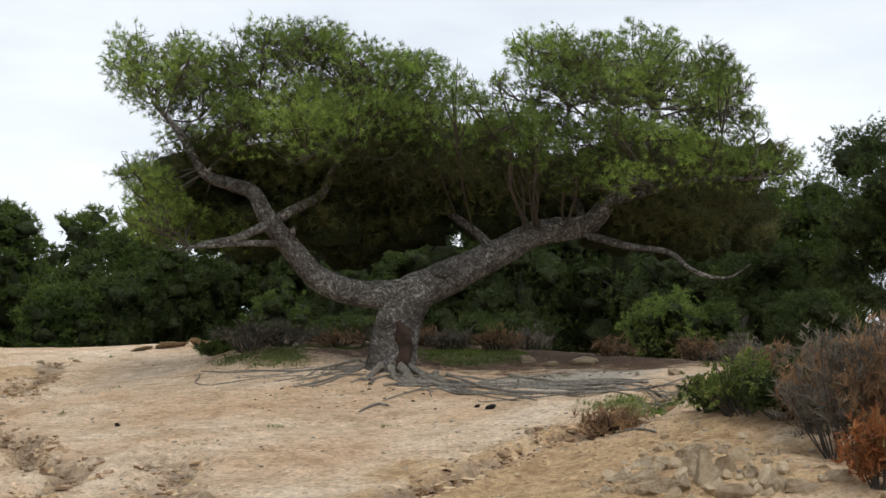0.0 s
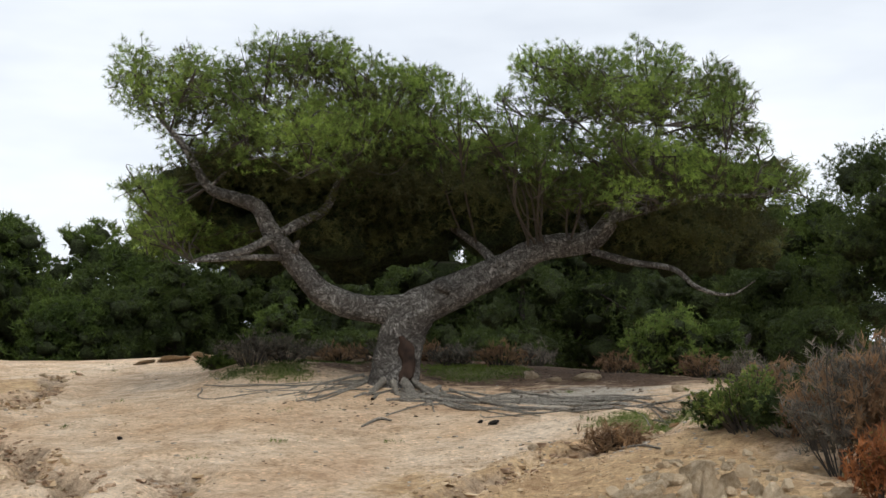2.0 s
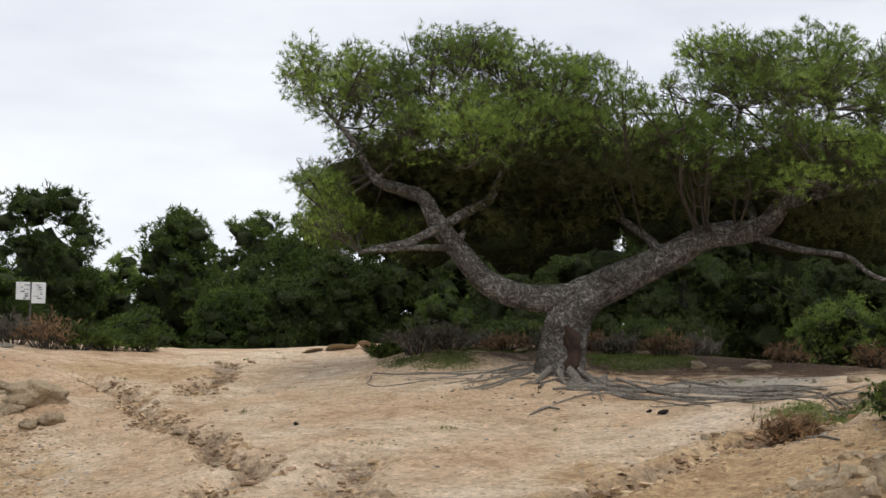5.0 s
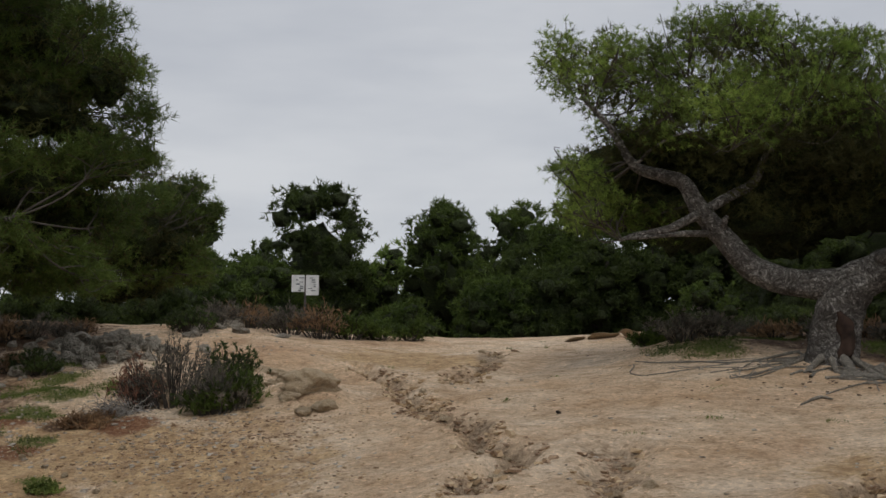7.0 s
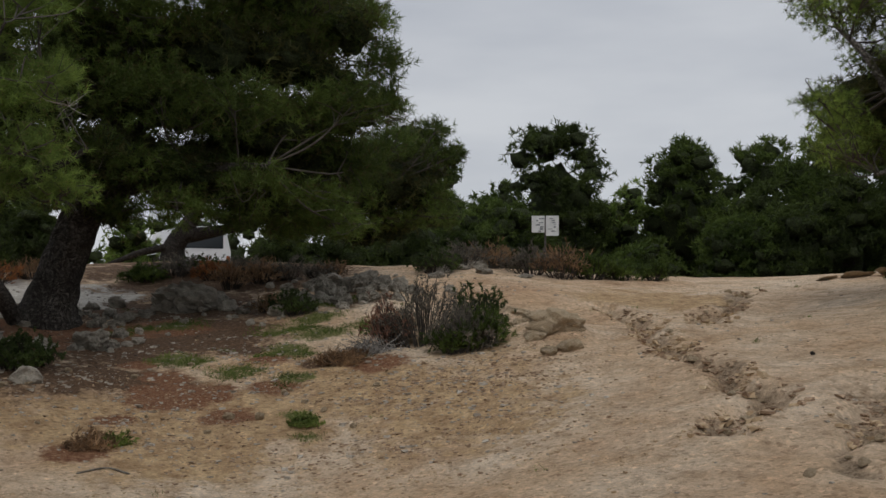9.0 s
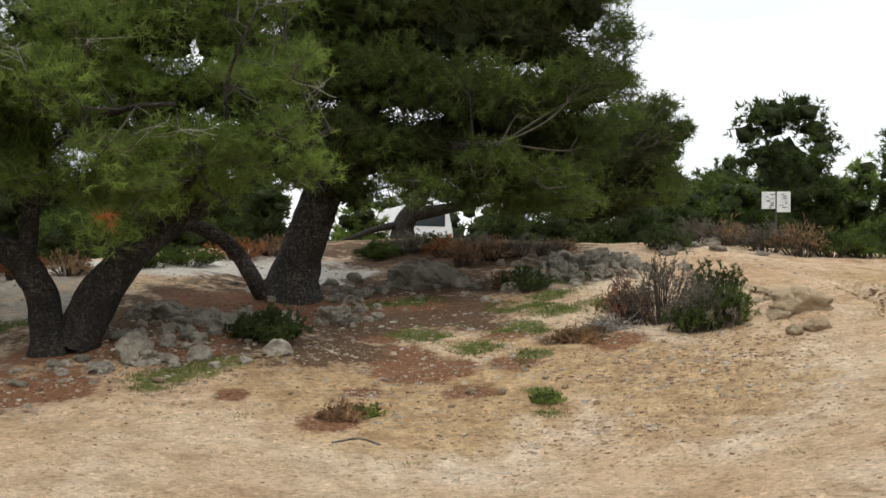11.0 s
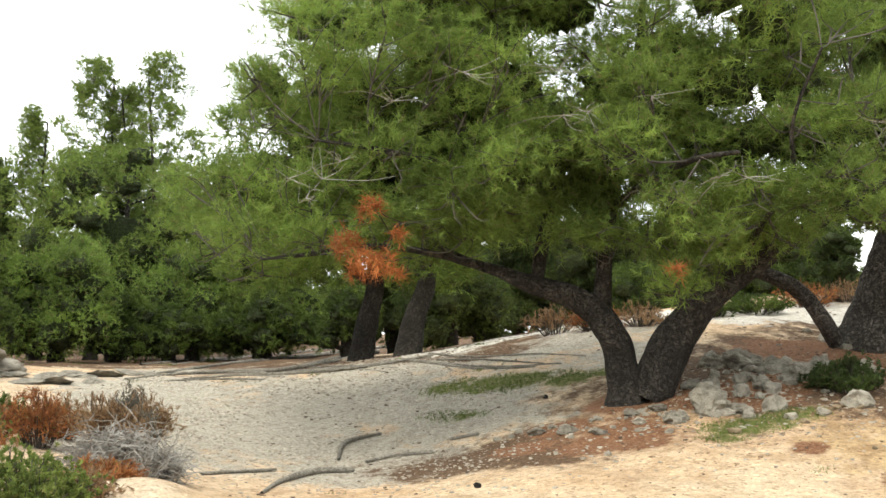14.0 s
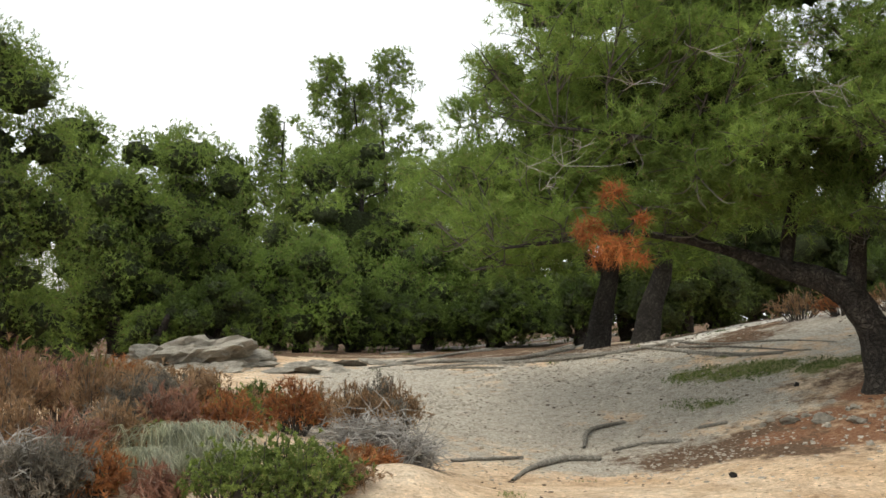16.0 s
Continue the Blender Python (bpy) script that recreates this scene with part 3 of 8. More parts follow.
def shade_core(clumps, rng, fill, level=2, rough=0.5):
    """Ragged lumps deep inside clumps, joined into one mesh; they stand in for the shade between the shoots."""
    v, f = BALLS[level]
    points, faces = [], []
    for k, (cx, cy, cz, rx, ry, rz) in enumerate(clumps):
        a, b = rng.random(2) * 60
        swell = fill * (1 + rough * fbm(v[:, 0] * 2 + v[:, 2] * 1.3 + a, v[:, 1] * 2 - v[:, 2] * 1.7 + b, 0.9, 4, int(a * 9)) + 0.16 * rng.normal(size=len(v)))
        points.append(v * swell[:, None] * np.array([rx, ry, rz]) + np.array([cx, cy, cz]))
        faces.append(f + k * len(v))
    points, faces = np.vstack(points), np.vstack(faces)
    me = bpy.data.meshes.new("inner_foliage_shade")
    me.vertices.add(len(points))
    me.vertices.foreach_set("co", points.astype(np.float32).ravel())
    me.loops.add(3 * len(faces))
    me.loops.foreach_set("vertex_index", faces.astype(np.int32).ravel())
    me.polygons.add(len(faces))
    me.polygons.foreach_set("loop_start", np.arange(0, 3 * len(faces), 3, dtype=np.int32))
    me.update()
    return smooth(me)


def pine(name, azimuth, distance, limbs, clumps, label, needle, bark=None, density=260, length=0.13, needles=18, blade=0.004, seed=1,
         twigs=7, sides=16, category="tree", group="", sink=0.12, spread=0.75, flat=0.5, turn=None, dead=(), bare=(), inner=(), inner_needle=None, puff=0.0, core=(), brush=1.1, fill=0.72, level=2):
    """A pine. limbs: rows of (across, away, up, radius) with the trunk first; clumps: foliage (x, y, z, rx, ry, rz); local x runs
    to the right of somebody who looks at the tree from the viewpoint, y away from them."""
    rng = np.random.default_rng(seed)
    x, y = polar(azimuth, distance)
    root = new(name)
    root.matrix_world = pose(x, y, ground_z(x, y) - 0.02, 0, 0, azimuth if turn is None else turn)
    tagged(root, label=label, category=category, group=group)
    ends = []
    for i, limb in enumerate(limbs):
        line = curve_points(limb, 3 if twigs < 2 else 7 if len(limb) > 2 else 5)
        if i == 0:
            line[0, 2] = -sink
            line[0, 3] *= 1.25
        k = sides if limb[0][3] > 0.1 else 4 if twigs < 2 else 8
        me = smooth(mesh_from("limb", *tube(line[:, :3], line[:, 3], k, 0.16, seed + i)))
        part("trunk" if i == 0 else "limb", me, bark or BARK, root)
        ends.append(line)
    line_all = np.vstack([e[len(e) // 3 :] for e in ends])
    pieces = []
    for cx, cy, cz, rx, ry, rz in clumps:
        c = np.array([cx, cy, cz])
        near = line_all[np.argmin(np.linalg.norm(line_all[:, :3] - c, axis=1) + 0.5 * np.maximum(0, line_all[:, 2] - cz))]
        r0 = min(near[3] * 0.35, 0.015)
        midp = (near[:3] + c) / 2 + rng.normal(size=3) * 0.06 * np.linalg.norm(c - near[:3]) + np.array([0, 0, -0.05])
        pts = curve_points([near[:3], midp, c], 4 if twigs > 1 else 1)
        pieces.append(tube(pts, np.linspace(r0, 0.010, len(pts)), 5 if twigs > 1 else 3))
        for _ in range(twigs):
            d = unit(rng.normal(size=3) + np.array([0, 0, 0.25]))
            e = c + d * np.array([rx, ry, rz]) * (0.75 + 0.3 * rng.random())
            k = pts[rng.integers(len(pts) // 2, len(pts))]
            q = (k + e) / 2 + rng.normal(size=3) * 0.07
            steps = 3 if twigs > 1 else 1
            pieces.append(tube(curve_points([k, q, e], steps), np.linspace(0.009, 0.003, 2 * steps + 1), 3))
    if pieces:
        part("branch_work", mesh_from("branch_work", *joined(pieces)), TWIG, root, "thin grey branches inside the crown", kind="stuff")
    if bare:
        pieces = []
        for c in bare:
            c = np.array(c)
            for _ in range(8):
                e = c + rng.normal(size=3) * np.array([0.17, 0.10, 0.09])
                q = c + (e - c) * 0.5 + rng.normal(size=3) * 0.03
                pieces.append(tube(curve_points([c, q, e], 3), np.linspace(0.003, 0.0012, 7), 3))
        part("bare_twig_work", mesh_from("bare_twig_work", *joined(pieces)), TWIG_PALE, root, "pale leafless dead twigs", kind="stuff")
    if dead:
        where, ways = crown(dead, 900, rng, -0.9)
        part("dead_foliage", triangles("dead_foliage", tufts(where, ways, length * 1.1, needles, blade * 1.3, spread, rng)), NEEDLE_DEAD, root, "rust-orange dead needles", kind="stuff")
    # inner shoots in a darker colour that fills the crown's underside with shade
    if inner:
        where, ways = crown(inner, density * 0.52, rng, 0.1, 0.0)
        part("inner_foliage_shade", triangles("inner_foliage_shade", tufts(where, ways, length * 1.25, max(6, needles - 5), blade * 1.7, spread * 1.2, rng)), inner_needle or NEEDLE_INNER_SHADED, root, "brownish foliage and dry shoots deep in the crown, coloured darker as its shade", kind="stuff")
    # opaque dark lumps, added so that gaps in the crown read as shade
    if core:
        part("inner_foliage_shade", shade_core(core, rng, fill, level), CORE_SHADE, root, "dark lumps deep in the crown, coloured as the shade between shoots", kind="stuff")
    where, ways = crown(clumps, density, rng, flat, 0.6 if twigs < 2 and core else 0.3, puff)
    part("crown", triangles("crown", tufts(where, ways, length, needles, blade, spread, rng, brush)), needle, root, "", kind="stuff")
    return root


def leaning(base_r, height, lean, rng, n=4):
    """A plain tapered trunk that wanders a little."""
    rows, x, y = [], 0.0, 0.0
    for i in range(n + 1):
        rows.append((x, y, height * i / n, base_r * (1 - 0.75 * i / n)))
        x += lean[0] / n + rng.normal() * 0.06 * height / n
        y += lean[1] / n + rng.normal() * 0.06 * height / n
    return rows


def wood_tree(azimuth, distance, top, width, needle, label, seed, bottom=0.6, name="pine_tree", fine=1.0, airy=False, group="trees of the wood", trunk=0.14, cover=0.85):
    """A tree of the wood: a trunk, limbs to its main clumps and a rounded crown of many clumps between bottom and top (metres above its foot).
    fine: the length of its shoots; airy: a thin crown on bare limbs, with gaps."""
    rng = np.random.default_rng(seed)
    stem = leaning(trunk, top * (0.93 if airy else 0.8), (rng.normal() * 0.2, rng.normal() * 0.2), rng)
    clumps, limbs = [], [stem]
    half, mid, wide = (top - bottom) / 2, (top + bottom) / 2, width / 2
    size = min(0.26 if airy else 0.62, 0.46 * min(wide, half) + 0.05)
    count = int(np.clip((3.2 if airy else 2.5) * (wide * half + 0.5 * wide * wide) / size**2, 9, 80 if airy else 40))
    for i in range(count):
        v = 1 - 1.86 * (i + 0.5) / count
        a = 2.4 * i + rng.normal() * 0.35
        s = size * (0.72 + 0.5 * rng.random())
        if airy:
            reach = (wide * (1 - 0.75 * max(v, 0) ** 1.3) - 0.4 * s) * (0.25 + 0.75 * rng.random() ** 0.6)
            clumps.append((reach * math.cos(a), reach * math.sin(a), mid + v * (half - 0.4 * s), s, s, s * 0.7))
            continue
        ring = math.sqrt(max(0.0, 1 - v * v)) if v > 0 else 1 - 0.22 * v * v
        reach = max(0.0, wide - 0.85 * s) * ring * (0.86 + 0.2 * rng.random())
        z = mid + (v + 0.10 * rng.normal()) * (half - 0.55 * s)
        clumps.append((reach * math.cos(a), reach * math.sin(a), max(z, 0.5 * s), s, s, s * (0.66 + 0.2 * rng.random())))
    for c in clumps[:: max(1, count // (22 if airy else 7))]:
        z0 = max(0.2, c[2] - 0.45 * math.hypot(c[0], c[1]))
        k = min(z0 / stem[-1][2], 1) * 4
        i = min(int(k), 3)
        p0 = [stem[i][j] + (stem[i + 1][j] - stem[i][j]) * (k - i) for j in range(4)]
        limbs.append([(p0[0], p0[1], p0[2], p0[3] * 0.55), ((p0[0] + c[0]) / 2, (p0[1] + c[1]) / 2, (p0[2] + c[2]) / 2 - 0.05, p0[3] * 0.35), (c[0], c[1], c[2], 0.015)])
    length, blade = 0.0038 * distance * fine, (0.00036 if distance < 27 else 0.00044) * distance * fine
    needles = 7
    density = cover * 6.3 / (length * blade * needles) * (1.3 if airy else 1.0)
    # shade lumps: one in each clump, a large one in the middle
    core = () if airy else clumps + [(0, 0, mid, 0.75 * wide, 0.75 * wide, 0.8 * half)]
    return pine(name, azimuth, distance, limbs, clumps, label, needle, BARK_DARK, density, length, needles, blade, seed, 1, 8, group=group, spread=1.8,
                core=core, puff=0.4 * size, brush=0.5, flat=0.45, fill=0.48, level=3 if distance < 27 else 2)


# the bent pine: short stout trunk, one limb reaching low to each side, a crown in two lobes
HERO_LIMBS = [
    [(0.0, 0, -0.08, 0.279), (0.01, 0, 0.09, 0.242), (0.05, 0, 0.33, 0.224), (0.13, 0, 0.61, 0.224), (0.27, 0, 0.79, 0.206), (0.44, 0, 0.89, 0.164)],
    [(0.23, 0, 0.77, 0.188), (0.67, 0, 0.99, 0.176), (1.15, 0, 1.21, 0.152), (1.52, 0, 1.4, 0.133), (2.06, 0, 1.5, 0.109), (2.32, 0, 1.76, 0.091), (2.52, 0, 2.0, 0.067), (2.7, 0, 2.36, 0.048), (2.85, 0, 2.73, 0.024)],
    [(0.23, 0, 0.76, 0.182), (-0.18, 0, 0.78, 0.139), (-0.48, 0, 0.83, 0.133), (-0.76, 0, 0.97, 0.121), (-1.03, 0, 1.28, 0.109), (-1.27, 0, 1.59, 0.097), (-1.42, 0, 1.85, 0.079), (-1.64, 0, 1.94, 0.067), (-1.93, 0, 2.07, 0.055), (-2.18, 0, 2.48, 0.036), (-2.45, 0, 2.79, 0.018)],
    [(-1.21, 0, 1.55, 0.055), (-0.92, 0.1, 1.73, 0.055), (-0.71, 0.2, 1.87, 0.048), (-0.56, 0.4, 2.28, 0.03), (-0.32, 0.6, 2.76, 0.018)],
    [(-1.2, 0, 1.56, 0.061), (-1.38, -0.15, 1.44, 0.048), (-1.58, -0.25, 1.34, 0.042), (-1.87, -0.3, 1.29, 0.03), (-2.04, -0.3, 1.24, 0.018)],
    [(-1.12, 0, 1.32, 0.042), (-1.43, -0.2, 1.3, 0.03), (-1.72, -0.3, 1.27, 0.024), (-2.0, -0.4, 1.24, 0.012)],
    [(-1.04, 0, 1.27, 0.042), (-1.01, -0.1, 1.41, 0.036), (-0.98, -0.12, 1.47, 0.024)],
    [(1.06, 0, 1.24, 0.055), (0.95, 0.2, 1.42, 0.048), (0.69, 0.5, 1.67, 0.042), (0.39, 0.9, 1.92, 0.03), (0.07, 1.2, 2.22, 0.018)],
    [(2.09, 0, 1.38, 0.042), (2.43, -0.3, 1.24, 0.036), (2.81, -0.5, 1.15, 0.03), (3.04, -0.6, 0.95, 0.024), (3.36, -0.6, 0.88, 0.012), (3.59, -0.7, 1.01, 0.006)],
    [(2.03, 0, 1.52, 0.05), (1.98, 0.4, 2.0, 0.035), (1.95, 0.6, 2.39, 0.025), (2.0, 0.7, 2.91, 0.018)],
    [(2.29, 0, 1.72, 0.055), (2.67, -0.3, 1.8, 0.042), (3.15, -0.5, 1.89, 0.03), (3.65, -0.6, 1.88, 0.018)],
    [(0.42, 0, 0.94, 0.079), (0.51, -0.12, 1.0, 0.085), (0.55, -0.2, 0.97, 0.055)],
    [(-1.91, 0, 2.05, 0.024), (-1.74, -0.1, 2.19, 0.018), (-1.49, -0.2, 2.31, 0.012), (-1.31, -0.2, 2.34, 0.006)],
]
HERO_CLUMPS = [
    (-2.46, -1.21, 2.93, 0.31, 0.37, 0.43),
    (-2.84, 0.39, 3.28, 0.32, 0.38, 0.44),
    (-2.34, -0.57, 2.82, 0.44, 0.42, 0.39),
    (-2.52, 0.73, 3.17, 0.48, 0.45, 0.42),
    (-1.93, -1.02, 3.0, 0.36, 0.35, 0.33),
    (-2.2, 0.3, 3.34, 0.38, 0.36, 0.35),
    (-1.65, -0.41, 2.98, 0.48, 0.46, 0.45),
    (-1.76, 0.33, 3.07, 0.49, 0.47, 0.46),
    (-1.26, -0.64, 3.25, 0.38, 0.36, 0.35),
    (-1.29, 0.6, 3.53, 0.37, 0.35, 0.34),
    (-0.82, -0.47, 3.35, 0.42, 0.38, 0.33),
    (-0.87, 0.73, 3.58, 0.43, 0.38, 0.34),
    (-0.59, -0.45, 3.36, 0.29, 0.26, 0.23),
    (-0.59, 1.0, 3.77, 0.29, 0.26, 0.23),
    (-0.27, -0.74, 3.03, 0.41, 0.36, 0.32),
    (-0.27, 0.48, 3.38, 0.43, 0.38, 0.34),
    (0.12, -0.38, 3.03, 0.34, 0.31, 0.28),
    (0.08, 1.26, 3.53, 0.36, 0.33, 0.3),
    (0.34, -0.51, 2.96, 0.37, 0.35, 0.34),
    (0.39, 0.38, 3.24, 0.34, 0.32, 0.31),
    (0.61, -1.17, 2.67, 0.2, 0.27, 0.34),
    (0.68, 1.27, 3.18, 0.21, 0.29, 0.37),
    (-1.48, -0.59, 2.45, 0.55, 0.47, 0.39),
    (-1.65, 0.89, 2.77, 0.61, 0.52, 0.42),
    (-0.86, -0.75, 2.59, 0.62, 0.54, 0.45),
    (-0.92, 0.78, 2.96, 0.65, 0.56, 0.48),
    (-0.76, -1.28, 2.27, 0.65, 0.53, 0.42),
    (-0.76, 0.69, 2.62, 0.64, 0.52, 0.41),
    (-0.12, -0.95, 2.48, 0.63, 0.52, 0.4),
    (-0.12, 0.85, 2.95, 0.69, 0.57, 0.44),
    (0.45, -0.35, 2.46, 0.56, 0.51, 0.47),
    (0.46, 1.12, 2.7, 0.51, 0.47, 0.43),
    (0.81, -1.04, 2.53, 0.3, 0.33, 0.36),
    (0.96, 0.88, 2.91, 0.28, 0.31, 0.33),
    (-2.48, -0.59, 1.92, 0.36, 0.3, 0.25),
    (-2.71, 0.7, 2.09, 0.39, 0.33, 0.27),
    (-2.35, -0.37, 1.63, 0.45, 0.4, 0.34),
    (-2.47, 0.64, 1.85, 0.45, 0.4, 0.34),
    (-2.35, -1.17, 1.43, 0.29, 0.25, 0.2),
    (-2.85, 1.3, 1.73, 0.28, 0.24, 0.2),
    (-1.86, 0.42, 2.33, 0.48, 0.39, 0.3),
    (-2.02, 1.38, 2.41, 0.48, 0.39, 0.3),
    (-0.48, 0.42, 2.29, 0.68, 0.53, 0.37),
    (-0.43, 1.12, 2.36, 0.63, 0.48, 0.34),
    (0.19, 0.41, 2.17, 0.68, 0.52, 0.37),
    (0.19, 1.15, 2.31, 0.62, 0.48, 0.34),
    (-2.26, 0.57, 1.61, 0.54, 0.41, 0.28),
    (-2.29, 1.33, 1.74, 0.52, 0.4, 0.27),
    (-1.8, 0.86, 1.64, 0.43, 0.33, 0.24),
    (-1.86, 1.5, 1.72, 0.4, 0.32, 0.23),
    (-2.56, 0.34, 1.57, 0.35, 0.31, 0.27),
    (-2.59, 1.06, 1.64, 0.36, 0.32, 0.27)
] + [
    (0.89, 0.48, 2.16, 0.47, 0.41, 0.36),
    (0.9, 1.08, 2.28, 0.46, 0.41, 0.35),
    (-1.35, 0.76, 2.32, 0.48, 0.37, 0.27),
    (-1.39, 1.33, 2.41, 0.49, 0.39, 0.28),
    (-2.24, 0.39, 2.52, 0.31, 0.28, 0.25),
    (-2.26, 1.01, 2.58, 0.32, 0.28, 0.25)
] + [
    (1.4, -0.49, 3.22, 0.28, 0.29, 0.31),
    (1.48, 0.35, 3.41, 0.26, 0.28, 0.29),
    (1.62, -1.25, 2.99, 0.35, 0.33, 0.32),
    (1.92, 0.73, 3.58, 0.35, 0.33, 0.32),
    (2.06, -0.91, 3.08, 0.41, 0.35, 0.3),
    (2.38, 0.86, 3.55, 0.4, 0.34, 0.29),
    (2.5, -0.62, 3.26, 0.44, 0.37, 0.31),
    (2.93, 1.17, 3.62, 0.38, 0.33, 0.27),
    (2.8, -0.8, 3.12, 0.29, 0.29, 0.29),
    (3.23, 1.11, 3.66, 0.29, 0.29, 0.29),
    (3.19, -0.85, 2.96, 0.34, 0.34, 0.34),
    (3.74, 1.1, 3.43, 0.33, 0.33, 0.33),
    (3.27, -1.29, 2.67, 0.22, 0.28, 0.35),
    (3.87, 0.67, 3.12, 0.22, 0.28, 0.35),
    (1.58, -0.74, 2.83, 0.4, 0.34, 0.28),
    (1.71, 0.98, 3.23, 0.41, 0.35, 0.29),
    (2.06, -1.19, 2.69, 0.55, 0.43, 0.3),
    (2.41, 1.1, 3.27, 0.51, 0.39, 0.28),
    (2.67, -0.92, 2.82, 0.55, 0.44, 0.34),
    (3.17, 1.29, 3.24, 0.55, 0.44, 0.34),
    (3.23, -0.59, 2.62, 0.44, 0.4, 0.37),
    (3.56, 0.78, 2.89, 0.44, 0.41, 0.38),
    (1.17, -1.3, 2.29, 0.35, 0.35, 0.35),
    (1.47, 1.22, 2.7, 0.35, 0.35, 0.35),
    (3.72, -0.48, 2.41, 0.2, 0.24, 0.28),
    (4.16, 1.16, 2.79, 0.22, 0.26, 0.31),
    (3.53, -1.04, 1.91, 0.3, 0.31, 0.32),
    (4.14, 1.16, 2.28, 0.29, 0.3, 0.31),
    (3.04, -1.3, 1.96, 0.45, 0.39, 0.34),
    (3.69, 1.19, 2.35, 0.47, 0.41, 0.35),
    (2.74, -0.44, 2.1, 0.46, 0.37, 0.29),
    (2.98, 0.89, 2.37, 0.49, 0.4, 0.31),
    (1.49, 0.41, 2.1, 0.44, 0.35, 0.27),
    (1.55, 0.96, 2.2, 0.45, 0.37, 0.28),
    (2.22, 0.38, 2.18, 0.44, 0.36, 0.28),
    (2.4, 1.03, 2.36, 0.43, 0.35, 0.27),
    (3.87, -0.92, 1.9, 0.24, 0.26, 0.27),
    (4.35, 0.53, 2.12, 0.25, 0.27, 0.28),
    (4.05, -0.77, 2.01, 0.14, 0.14, 0.14),
    (4.41, 0.34, 2.29, 0.15, 0.15, 0.15),
    (1.04, -1.28, 2.69, 0.15, 0.16, 0.18),
    (1.25, 1.03, 3.22, 0.15, 0.16, 0.18),
    (1.04, -0.68, 2.32, 0.34, 0.31, 0.28),
    (1.17, 0.49, 2.58, 0.38, 0.35, 0.32),
    (1.31, -1.01, 2.3, 0.35, 0.34, 0.32),
    (1.55, 0.32, 2.58, 0.34, 0.33, 0.31),
    (1.67, -0.61, 2.4, 0.34, 0.31, 0.28),
    (1.96, 0.98, 2.75, 0.35, 0.33, 0.3),
    (1.8, -1.03, 1.92, 0.35, 0.31, 0.27),
    (1.98, 1.03, 2.29, 0.34, 0.3, 0.26),
    (1.41, -1.21, 2.05, 0.38, 0.33, 0.28),
    (1.57, 0.3, 2.36, 0.33, 0.29, 0.25),
    (2.01, -0.7, 2.21, 0.38, 0.33, 0.29),
    (2.14, 0.91, 2.59, 0.38, 0.33, 0.28),
    (2.2, -0.9, 2.28, 0.4, 0.34, 0.28),
    (2.58, 0.81, 2.63, 0.36, 0.31, 0.25),
    (2.57, -0.82, 2.32, 0.35, 0.3, 0.26),
    (2.88, 1.18, 2.71, 0.35, 0.31, 0.26),
    (2.1, -1.24, 2.31, 0.34, 0.29, 0.23),
    (2.44, 0.84, 2.75, 0.35, 0.29, 0.23),
    (1.8, -0.38, 1.92, 0.33, 0.28, 0.22),
    (1.99, 0.41, 1.93, 0.35, 0.29, 0.23),
    (2.28, -1.23, 1.78, 0.44, 0.35, 0.25),
    (2.69, 0.78, 2.19, 0.4, 0.31, 0.23),
    (2.7, -1.23, 2.16, 0.36, 0.3, 0.24),
    (3.22, 1.04, 2.58, 0.37, 0.31, 0.24)
]
